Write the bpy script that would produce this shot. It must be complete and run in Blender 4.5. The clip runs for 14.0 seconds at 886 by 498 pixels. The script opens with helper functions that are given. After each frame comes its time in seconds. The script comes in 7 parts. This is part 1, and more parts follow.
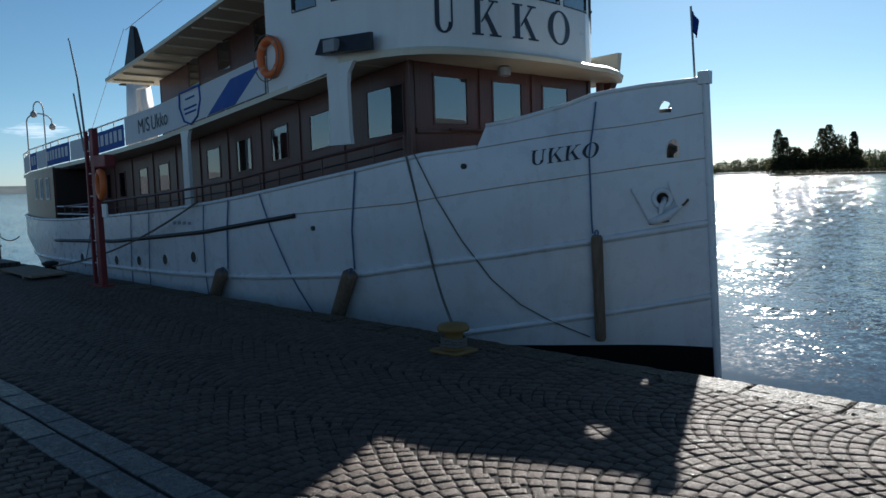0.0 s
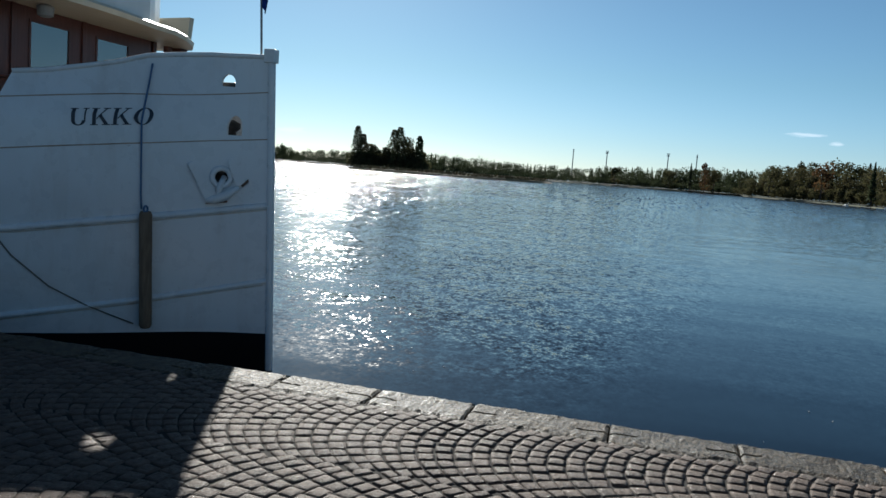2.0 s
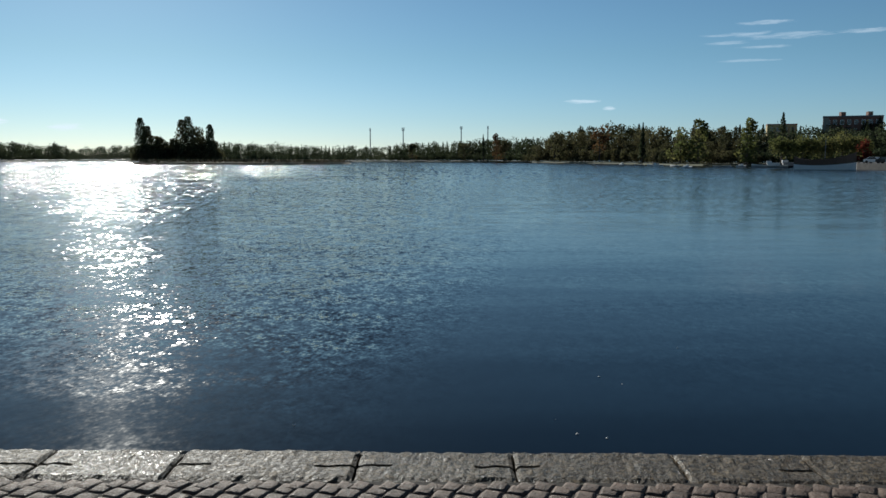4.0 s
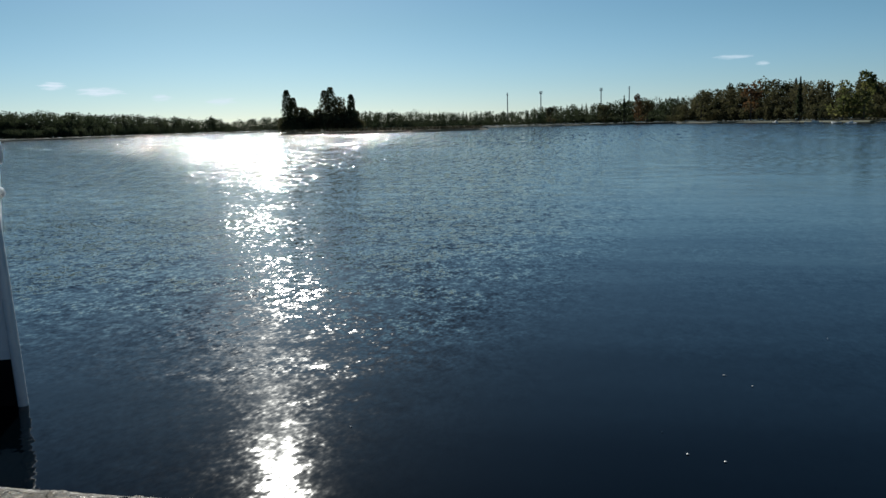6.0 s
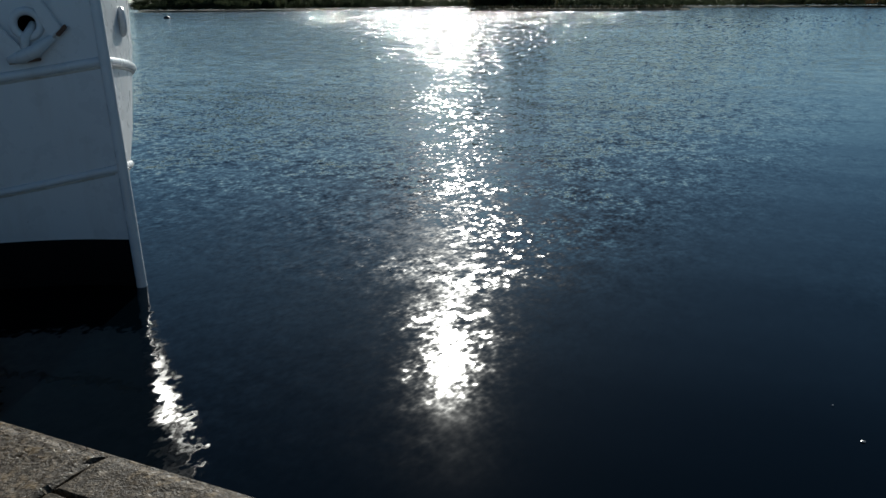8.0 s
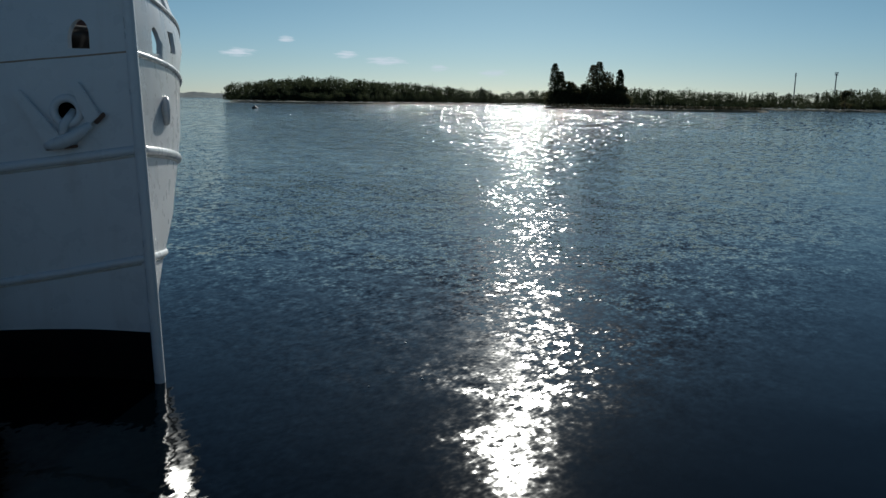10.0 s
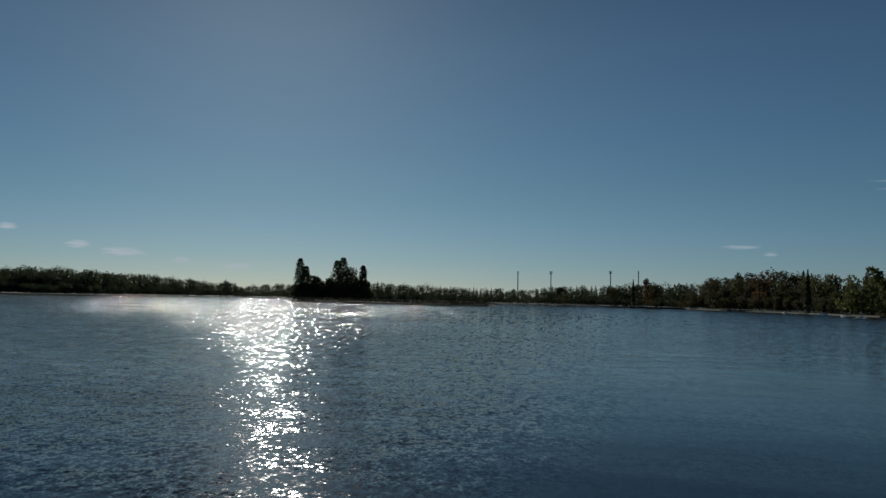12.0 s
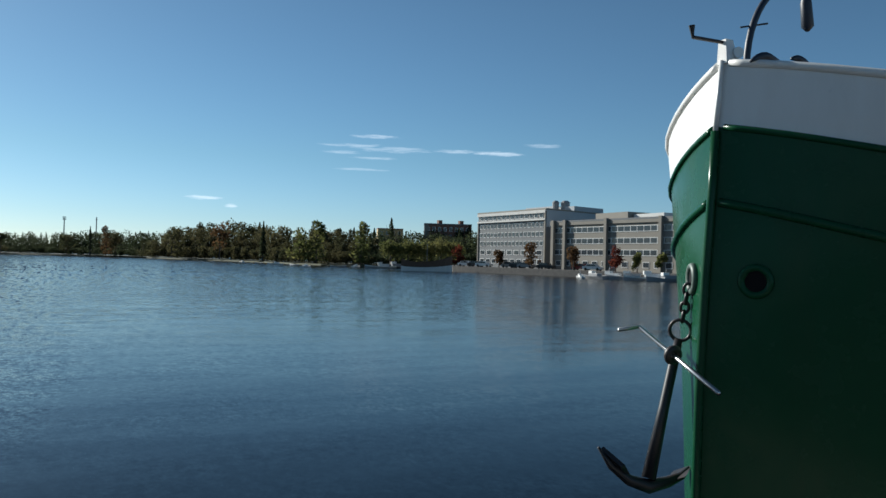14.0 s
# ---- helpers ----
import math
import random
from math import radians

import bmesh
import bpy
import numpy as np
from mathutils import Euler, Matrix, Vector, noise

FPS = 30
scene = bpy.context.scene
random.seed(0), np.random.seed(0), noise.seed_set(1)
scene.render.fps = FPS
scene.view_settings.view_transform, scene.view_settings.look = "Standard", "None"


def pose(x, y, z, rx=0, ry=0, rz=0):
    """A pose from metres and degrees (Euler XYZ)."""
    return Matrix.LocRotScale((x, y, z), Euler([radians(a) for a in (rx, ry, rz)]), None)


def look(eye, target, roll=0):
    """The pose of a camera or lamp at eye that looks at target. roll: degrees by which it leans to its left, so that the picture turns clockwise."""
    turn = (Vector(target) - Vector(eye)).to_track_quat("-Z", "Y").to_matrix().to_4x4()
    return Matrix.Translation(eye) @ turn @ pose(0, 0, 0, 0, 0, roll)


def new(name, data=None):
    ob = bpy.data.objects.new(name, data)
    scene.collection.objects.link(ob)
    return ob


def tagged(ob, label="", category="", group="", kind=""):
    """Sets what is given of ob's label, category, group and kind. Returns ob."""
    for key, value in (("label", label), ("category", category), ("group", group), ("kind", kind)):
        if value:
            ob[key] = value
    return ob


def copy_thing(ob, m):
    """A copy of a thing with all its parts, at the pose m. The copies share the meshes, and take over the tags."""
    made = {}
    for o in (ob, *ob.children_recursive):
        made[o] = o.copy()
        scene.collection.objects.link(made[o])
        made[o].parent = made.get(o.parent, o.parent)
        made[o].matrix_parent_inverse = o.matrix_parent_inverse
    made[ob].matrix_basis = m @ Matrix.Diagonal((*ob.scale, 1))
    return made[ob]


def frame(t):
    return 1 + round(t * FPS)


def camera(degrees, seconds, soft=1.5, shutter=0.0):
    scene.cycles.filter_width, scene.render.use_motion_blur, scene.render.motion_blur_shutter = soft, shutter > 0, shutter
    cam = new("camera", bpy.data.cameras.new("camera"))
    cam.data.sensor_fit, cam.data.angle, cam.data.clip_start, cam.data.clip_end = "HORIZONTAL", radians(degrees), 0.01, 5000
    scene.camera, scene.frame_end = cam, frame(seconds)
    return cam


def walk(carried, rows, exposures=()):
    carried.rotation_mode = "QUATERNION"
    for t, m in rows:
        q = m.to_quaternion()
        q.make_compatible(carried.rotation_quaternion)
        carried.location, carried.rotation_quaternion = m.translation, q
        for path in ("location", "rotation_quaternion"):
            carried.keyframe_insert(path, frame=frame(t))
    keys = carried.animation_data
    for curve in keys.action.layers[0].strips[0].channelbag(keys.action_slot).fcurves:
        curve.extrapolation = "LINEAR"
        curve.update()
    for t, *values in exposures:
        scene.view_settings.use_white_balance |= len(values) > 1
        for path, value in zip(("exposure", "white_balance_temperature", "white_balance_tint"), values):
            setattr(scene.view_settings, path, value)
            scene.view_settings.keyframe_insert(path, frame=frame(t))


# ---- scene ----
cam = camera(59.3, 14.0)
PATH = [
    (0, (0.861, -5.77, 1.621), (-0.549, -4.364, 1.444), -1.8),
    (0.5, (0.881, -5.68, 1.619), (-0.622, -4.368, 1.482), 0.3),
    (1, (0.911, -5.601, 1.613), (-0.538, -4.224, 1.539), 1.9),
    (1.5, (0.834, -5.461, 1.588), (-0.27, -3.798, 1.463), 3.0),
    (2, (0.877, -5.14, 1.584), (0.362, -3.218, 1.381), 4.2),
    (2.5, (1.029, -4.831, 1.553), (0.813, -2.858, 1.313), 3.1),
    (3, (1.154, -4.55, 1.549), (1.009, -2.568, 1.324), 2.2),
    (3.2, (1.156, -4.422, 1.549), (1.037, -2.438, 1.335), 1.7),
    (5.3, (1.45, -3.137, 1.457), (1.478, -1.156, 1.183), -0.9),
    (5.5, (1.496, -3.007, 1.454), (1.363, -1.029, 1.189), -1.8),
    (6, (1.666, -2.658, 1.447), (1.285, -0.721, 1.132), -1.5),
    (6.3, (1.75, -2.468, 1.448), (1.261, -0.583, 0.99), -0.6),
    (6.5, (1.763, -2.37, 1.47), (1.187, -0.543, 0.897), 0.1),
    (7, (1.796, -2.102, 1.455), (1.063, -0.344, 0.847), -0.5),
    (9.3, (1.807, -1.121, 1.42), (0.911, 0.59, 0.903), 1.1),
    (9.5, (1.808, -1.07, 1.421), (0.875, 0.63, 0.932), 1.2),
    (10, (1.823, -1.018, 1.433), (0.843, 0.685, 1.059), 0.9),
    (10.5, (1.78, -1.013, 1.457), (0.906, 0.772, 1.237), 0.8),
    (11, (1.949, -1.175, 1.561), (1.184, 0.672, 1.505), 1.0),
    (11.5, (2.159, -1.181, 1.581), (1.548, 0.723, 1.646), 1.4),
    (12, (2.351, -1.12, 1.588), (1.942, 0.833, 1.716), 1.3),
    (12.5, (2.485, -1.054, 1.594), (2.267, 0.931, 1.707), 1.1),
    (13, (2.43, -1.0, 1.64), (2.599, 0.992, 1.686), 1.1),
    (13.5, (2.312, -0.968, 1.69), (2.852, 0.957, 1.713), 1.4),
    (14, (2.348, -1.031, 1.694), (3.236, 0.761, 1.724), 1.5),
]
walk(cam, [(t, look(e, g, r)) for t, e, g, r in PATH], ((0, 0.55, 5850, 9), (0.4, 1.35, 5850, 9), (1.0, 1.75, 5850, 9), (1.6, 1.15, 5850, 9), (2.2, 0.2, 5950, 6), (3.0, 0.15, 5950, 6), (5.5, 0.1, 5950, 6), (6.0, 0.0, 5950, 6), (7.0, 0, 5950, 6), (9.5, -0.1, 5950, 6), (10, -0.35, 5950, 6), (10.5, -0.65, 5950, 6), (11, -0.75, 5950, 6), (12.5, -1.0, 5950, 6), (13.0, -0.62, 5950, 6), (13.5, 0.05, 5950, 6), (14, 0.45, 5950, 6)))

# ---- daylight ----
SUN_AZIMUTH, SUN_HEIGHT = -24.4, 24.7      # degrees from +y towards +x, and above the horizon
world = bpy.data.worlds.new("sky")
scene.world = world
world.use_nodes = True
wn, wl = world.node_tree.nodes, world.node_tree.links
wn.clear()


def wnode(kind, **sets):
    n = wn.new(kind)
    for k, v in sets.items():
        if k == "op":
            n.operation = v
        else:
            n.inputs[k].default_value = v
    return n


sky = wn.new("ShaderNodeTexSky")
sky.sky_type = "NISHITA"
sky.sun_disc = False
sky.sun_elevation, sky.sun_rotation = radians(SUN_HEIGHT), radians(SUN_AZIMUTH)
sky.air_density, sky.dust_density, sky.ozone_density, sky.altitude = 1.0, 0.2, 2.9, 100
back = wn.new("ShaderNodeBackground")
back.inputs["Strength"].default_value = 0.052
out = wn.new("ShaderNodeOutputWorld")

# thin fair-weather clouds low over the lake: azimuth, height, width and depth in degrees, density
CLOUDS = [(19.6, 8.2, 1.9, 0.3, 0.45), (22.6, 8.0, 2.2, 0.42, 0.4), (18.6, 7.7, 1.4, 0.22, 0.4), (21.2, 7.35, 1.4, 0.2, 0.4), (21.2, 8.9, 1.5, 0.25, 0.55), (27.0, 8.0, 1.3, 0.28, 0.55), (30.2, 7.9, 1.5, 0.3, 0.75), (33.6, 8.5, 1.2, 0.25, 0.4), (20.2, 6.5, 1.6, 0.18, 0.35), (9.2, 4.0, 1.6, 0.25, 0.8), (11.0, 3.5, 0.5, 0.28, 0.9),
          (-44.5, 3.1, 1.4, 0.3, 1.0), (-41.2, 4.1, 0.6, 0.25, 0.9), (-37.0, 3.1, 0.9, 0.3, 1.0), (-34.2, 2.7, 1.5, 0.3, 1.0), (-30.4, 2.3, 0.8, 0.25, 0.7), (-26.5, 2.0, 1.2, 0.28, 0.6), (-72.0, 4.0, 2.0, 0.5, 0.5), (-78.0, 5.2, 1.5, 0.4, 0.4)]
geo = wn.new("ShaderNodeTexCoord")
sep = wn.new("ShaderNodeSeparateXYZ")
wl.new(geo.outputs["Generated"], sep.inputs[0])
azi = wnode("ShaderNodeMath", op="ARCTAN2")
wl.new(sep.outputs["X"], azi.inputs[0]), wl.new(sep.outputs["Y"], azi.inputs[1])
ele = wnode("ShaderNodeMath", op="ARCSINE")
wl.new(sep.outputs["Z"], ele.inputs[0])
rag = wn.new("ShaderNodeTexNoise")
rag.inputs["Scale"].default_value, rag.inputs["Detail"].default_value, rag.inputs["Roughness"].default_value = 42, 6, 0.65
stretch = wn.new("ShaderNodeMapping")
stretch.inputs["Scale"].default_value = (1, 1, 9)
wl.new(geo.outputs["Generated"], stretch.inputs[0]), wl.new(stretch.outputs[0], rag.inputs["Vector"])
total = None
for az, el, w, h, dens in CLOUDS:
    du = wnode("ShaderNodeMath", op="SUBTRACT"); wl.new(azi.outputs[0], du.inputs[0]); du.inputs[1].default_value = radians(az)
    dv = wnode("ShaderNodeMath", op="SUBTRACT"); wl.new(ele.outputs[0], dv.inputs[0]); dv.inputs[1].default_value = radians(el)
    su = wnode("ShaderNodeMath", op="MULTIPLY"); wl.new(du.outputs[0], su.inputs[0]); su.inputs[1].default_value = 1 / radians(w * (1.35 if az > 15 else 1.0))
    sv = wnode("ShaderNodeMath", op="MULTIPLY"); wl.new(dv.outputs[0], sv.inputs[0]); sv.inputs[1].default_value = 1 / radians(h * (0.62 if az > 0 else 1.1))
    uu = wnode("ShaderNodeMath", op="MULTIPLY"); wl.new(su.outputs[0], uu.inputs[0]), wl.new(su.outputs[0], uu.inputs[1])
    rr = wnode("ShaderNodeMath", op="MULTIPLY_ADD"); wl.new(sv.outputs[0], rr.inputs[0]), wl.new(sv.outputs[0], rr.inputs[1]), wl.new(uu.outputs[0], rr.inputs[2])
    ad = wnode("ShaderNodeMath", op="MULTIPLY_ADD"); wl.new(rag.outputs["Fac"], ad.inputs[0]); ad.inputs[1].default_value = 3.2; ad.inputs[2].default_value = -0.7
    df = wnode("ShaderNodeMath", op="SUBTRACT"); wl.new(ad.outputs[0], df.inputs[0]), wl.new(rr.outputs[0], df.inputs[1]); df.use_clamp = True
    ml = wnode("ShaderNodeMath", op="MULTIPLY"); wl.new(df.outputs[0], ml.inputs[0]); ml.inputs[1].default_value = dens * (0.62 if az > 0 else 1.0)
    if total is None:
        total = ml
    else:
        mx = wnode("ShaderNodeMath", op="MAXIMUM"); wl.new(total.outputs[0], mx.inputs[0]), wl.new(ml.outputs[0], mx.inputs[1]); total = mx
# clear northern air: pale over the horizon, deep overhead
depth = wnode("ShaderNodeMath", op="MULTIPLY"); wl.new(ele.outputs[0], depth.inputs[0]); depth.inputs[1].default_value = 2 / math.pi
air = wn.new("ShaderNodeValToRGB")
stops = ((0.0, (0.98, 1.2, 1.58)), (0.03, (0.88, 1.09, 1.34)), (0.08, (0.83, 1.03, 1.1)), (0.2, (0.83, 0.97, 0.98)), (0.33, (0.62, 0.7, 0.72)), (0.45, (0.52, 0.58, 0.6)), (1.0, (0.42, 0.47, 0.49)))
while len(air.color_ramp.elements) < len(stops):
    air.color_ramp.elements.new(0.5)
for e_, (p_, c_) in zip(air.color_ramp.elements, stops):
    e_.position, e_.color = p_, (*c_, 1)
wl.new(depth.outputs[0], air.inputs[0])
clear = wn.new("ShaderNodeMixRGB")
clear.blend_type = "MULTIPLY"
clear.inputs[0].default_value = 1
wl.new(sky.outputs[0], clear.inputs[1]), wl.new(air.outputs[0], clear.inputs[2])
cloudmix = wn.new("ShaderNodeMixRGB")
cloudmix.inputs["Color2"].default_value = (15, 16, 17, 1)
wl.new(total.outputs[0], cloudmix.inputs["Fac"]), wl.new(clear.outputs[0], cloudmix.inputs["Color1"])
wl.new(cloudmix.outputs[0], back.inputs["Color"]), wl.new(back.outputs[0], out.inputs[0])

sun_data = bpy.data.lights.new("sun", "SUN")
sun_data.energy, sun_data.angle, sun_data.color = 5.0, radians(0.53), (1.0, 0.92, 0.8)
sun = new("sun", sun_data)
sa, sh = radians(SUN_AZIMUTH), radians(SUN_HEIGHT)
sun.matrix_world = look((0, 0, 60), (-60 * math.sin(sa) * math.cos(sh), -60 * math.cos(sa) * math.cos(sh), 60 - 60 * math.sin(sh)))

# ---- materials ----
class Shade:
    """A small builder for one procedural material."""

    def __init__(self, name, rough=0.5, metal=0.0, colour=(0.5, 0.5, 0.5)):
        self.m = bpy.data.materials.new(name)
        self.m.use_nodes = True
        self.n, self.l = self.m.node_tree.nodes, self.m.node_tree.links
        self.b = self.n["Principled BSDF"]
        self.b.inputs["Roughness"].default_value = rough
        self.b.inputs["Metallic"].default_value = metal
        self.b.inputs["Base Color"].default_value = (*colour, 1)
        self.pos = self.n.new("ShaderNodeNewGeometry").outputs["Position"]

    def coords(self, scale=(1, 1, 1), turn=0.0):
        if tuple(scale) == (1, 1, 1) and not turn:
            return self.pos
        mp = self.n.new("ShaderNodeMapping")
        mp.inputs["Scale"].default_value = scale
        mp.inputs["Rotation"].default_value = (0, 0, turn)
        self.l.new(self.pos, mp.inputs[0])
        return mp.outputs[0]

    def noise(self, scale, detail=4, rough=0.55, stretch=(1, 1, 1), turn=0.0):
        t = self.n.new("ShaderNodeTexNoise")
        t.inputs["Scale"].default_value, t.inputs["Detail"].default_value, t.inputs["Roughness"].default_value = scale, detail, rough
        self.l.new(self.coords(stretch, turn), t.inputs["Vector"])
        return t.outputs["Fac"]

    def cells(self, scale, feature="F1"):
        t = self.n.new("ShaderNodeTexVoronoi")
        t.feature = feature
        t.inputs["Scale"].default_value = scale
        self.l.new(self.pos, t.inputs["Vector"])
        return t.outputs["Distance"]

    def ramp(self, fac, *stops):
        r = self.n.new("ShaderNodeValToRGB")
        el = r.color_ramp.elements
        while len(el) < len(stops):
            el.new(0.5)
        for e, (p, c) in zip(el, stops):
            e.position = p
            e.color = (*c, 1) if isinstance(c, tuple) else (c, c, c, 1)
        self.l.new(fac, r.inputs[0])
        return r.outputs[0]

    def mix(self, fac, a, b, how="MIX"):
        x = self.n.new("ShaderNodeMixRGB")
        x.blend_type = how
        for s, v in ((0, fac), (1, a), (2, b)):
            if isinstance(v, (int, float)):
                x.inputs[s].default_value = v if s == 0 else (v, v, v, 1)
            elif isinstance(v, tuple):
                x.inputs[s].default_value = (*v, 1)
            else:
                self.l.new(v, x.inputs[s])
        return x.outputs[0]

    def math(self, op, a, b=0.0):
        x = self.n.new("ShaderNodeMath")
        x.operation = op
        x.inputs[2].default_value = 0.5
        for s, v in ((0, a), (1, b)):
            if isinstance(v, (int, float)):
                x.inputs[s].default_value = v
            else:
                self.l.new(v, x.inputs[s])
        return x.outputs[0]

    def colour(self, c):
        self.l.new(c, self.b.inputs["Base Color"])
        return self

    def rough(self, r):
        self.l.new(r, self.b.inputs["Roughness"])
        return self

    def bump(self, height, strength=0.3, distance=0.01):
        b = self.n.new("ShaderNodeBump")
        b.inputs["Strength"].default_value, b.inputs["Distance"].default_value = strength, distance
        self.l.new(height, b.inputs["Height"])
        prev = self.b.inputs["Normal"].links
        if prev:
            self.l.new(prev[0].from_socket, b.inputs["Normal"])
        self.l.new(b.outputs[0], self.b.inputs["Normal"])
        return self

    def random(self):
        return self.n.new("ShaderNodeObjectInfo").outputs["Random"]

    def island(self):
        return self.n.new("ShaderNodeNewGeometry").outputs["Random Per Island"]


def paint(name, colour, dirt=(0.35, 0.28, 0.2), amount=0.25, rough=0.38, streak=True, chips=0.0, gloss=0.5):
    s = Shade(name, rough, colour=colour)
    s.b.inputs["Specular IOR Level"].default_value = gloss
    grime = s.ramp(s.noise(3.0, 6, 0.65, (1, 1, 0.22) if streak else (1, 1, 1)), (0.5, 0.0), (0.78, amount))
    c = s.mix(s.ramp(s.noise(0.7, 3), (0.3, 0.0), (0.7, 1.0)), colour, tuple(v * 0.9 for v in colour))
    c = s.mix(grime, c, dirt)
    if chips:
        c = s.mix(s.ramp(s.noise(9, 8, 0.7), (0.68, 0.0), (0.72, chips)), c, (0.2, 0.09, 0.04))
    s.colour(c).bump(s.noise(1.6, 3), 0.12, 0.03).bump(s.noise(60, 3), 0.05, 0.002)
    s.rough(s.ramp(s.noise(5, 4), (0.3, rough - 0.08), (0.8, rough + 0.12)))
    return s.m


HULL_WHITE = paint("hull_white_paint", (0.78, 0.79, 0.8), (0.42, 0.36, 0.3), 0.3, 0.3, True, 0.5)
WHITE = paint("white_paint", (0.8, 0.8, 0.78), (0.45, 0.4, 0.34), 0.2, 0.35)
CREAM = paint("cream_paint", (0.72, 0.66, 0.52), (0.4, 0.33, 0.22), 0.25, 0.45)
BLACK_HULL = paint("black_hull_paint", (0.005, 0.005, 0.006), (0.012, 0.01, 0.008), 0.3, 0.6, gloss=0.15)
SEAM = paint("rusty_seam", (0.42, 0.32, 0.24), (0.2, 0.1, 0.05), 0.6, 0.6)
GUARD = paint("guard_moulding_paint", (0.66, 0.63, 0.58), (0.3, 0.17, 0.09), 0.75, 0.5, True, 0.8)
BLACK = paint("black_paint", (0.015, 0.015, 0.017), (0.05, 0.04, 0.03), 0.2, 0.45)
RED_POST = paint("red_post_paint", (0.22, 0.028, 0.03), (0.06, 0.03, 0.02), 0.4, 0.5)
GUARD_WORN = paint("worn_rim_paint", (0.09, 0.13, 0.11), (0.16, 0.15, 0.13), 0.5, 0.5)
GREEN = paint("green_hull_paint", (0.009, 0.066, 0.029), (0.03, 0.06, 0.03), 0.35, 0.25, True, 0.15, gloss=0.16)
YELLOW = paint("worn_yellow_paint", (0.27, 0.17, 0.05), (0.1, 0.06, 0.03), 0.8, 0.6, False, 0.9)
ORANGE = paint("lifebuoy_orange", (0.75, 0.16, 0.03), (0.4, 0.1, 0.03), 0.25, 0.5, False)
FADED = paint("faded_orange", (0.72, 0.3, 0.16), (0.4, 0.2, 0.1), 0.25, 0.6, False)
BLUE = paint("banner_blue", (0.03, 0.1, 0.38), (0.03, 0.06, 0.2), 0.2, 0.7)
NAVY = paint("lettering_navy", (0.02, 0.03, 0.05), (0.05, 0.05, 0.06), 0.2, 0.5)
CANVAS = paint("banner_canvas", (0.72, 0.74, 0.76), (0.5, 0.5, 0.5), 0.15, 0.75)
STEEL = paint("grey_steel", (0.3, 0.31, 0.32), (0.15, 0.1, 0.07), 0.4, 0.45)
IRON = paint("anchor_iron", (0.02, 0.02, 0.024), (0.09, 0.045, 0.02), 0.5, 0.42, False, 0.25)
BARE = Shade("bare_steel_rod", 0.3, 0.9, (0.55, 0.55, 0.55)).m
# pale sheets added behind side windows in place of bright sky reflections
PANE_BACKING = paint("pane_backing_pale", (0.62, 0.62, 0.58), (0.4, 0.38, 0.33), 0.25, 0.9)
RUST = paint("rusted_anchor", (0.15, 0.085, 0.06), (0.07, 0.035, 0.02), 0.7, 0.75, False)


def wood(name, a, b, rough=0.5, turn=0.0, stretch=(1, 1, 0.06)):
    s = Shade(name, rough)
    grain = s.noise(38, 5, 0.6, stretch, turn)
    c = s.mix(s.ramp(grain, (0.3, 0.0), (0.7, 1.0)), a, b)
    c = s.mix(s.ramp(s.noise(2.2, 4), (0.35, 0.0), (0.8, 0.5)), c, tuple(v * 0.6 for v in a))
    s.colour(c).bump(grain, 0.25, 0.003)
    return s.m


MAHOGANY = wood("varnished_mahogany", (0.085, 0.032, 0.026), (0.14, 0.055, 0.042), 0.35)
FENDER = wood("fender_log", (0.15, 0.1, 0.065), (0.27, 0.19, 0.125), 0.85)
PLANK = wood("weathered_plank", (0.26, 0.21, 0.15), (0.4, 0.33, 0.24), 0.85, 0.0, (0.06, 1, 1))
DECK = wood("deck_planking", (0.3, 0.23, 0.15), (0.42, 0.33, 0.23), 0.7, 0.0, (0.06, 1, 1))
# mahogany darkened to carry the shade of the gangway recess
SHADE_BROWN = Shade("recess_shade_brown", 0.8, 0, (0.04, 0.026, 0.022)).m

s = Shade("blue_rope", 0.85)
s.colour(s.mix(s.ramp(s.noise(70, 2), (0.35, 0.0), (0.65, 1.0)), (0.05, 0.1, 0.2), (0.14, 0.22, 0.36))).bump(s.noise(160, 2), 0.6, 0.004)
ROPE_BLUE = s.m
s = Shade("grey_rope", 0.9)
s.colour(s.mix(s.ramp(s.noise(70, 2), (0.35, 0.0), (0.65, 1.0)), (0.1, 0.09, 0.08), (0.22, 0.2, 0.17))).bump(s.noise(160, 2), 0.6, 0.004)
ROPE_GREY = s.m
s = Shade("tyre_rubber", 0.8, 0, (0.02, 0.02, 0.02))
RUBBER = s.m


def glass(name, tint):
    m = bpy.data.materials.new(name)
    m.use_nodes = True
    n, l = m.node_tree.nodes, m.node_tree.links
    n.clear()
    o, mx = n.new("ShaderNodeOutputMaterial"), n.new("ShaderNodeMixShader")
    t, g, f = n.new("ShaderNodeBsdfTransparent"), n.new("ShaderNodeBsdfGlossy"), n.new("ShaderNodeFresnel")
    t.inputs[0].default_value = (*tint, 1)
    g.inputs["Roughness"].default_value = 0.02
    f.inputs[0].default_value = 3.6
    l.new(f.outputs[0], mx.inputs[0]), l.new(t.outputs[0], mx.inputs[1]), l.new(g.outputs[0], mx.inputs[2]), l.new(mx.outputs[0], o.inputs[0])
    return m


GLASS = glass("window_glass", (0.72, 0.78, 0.8))

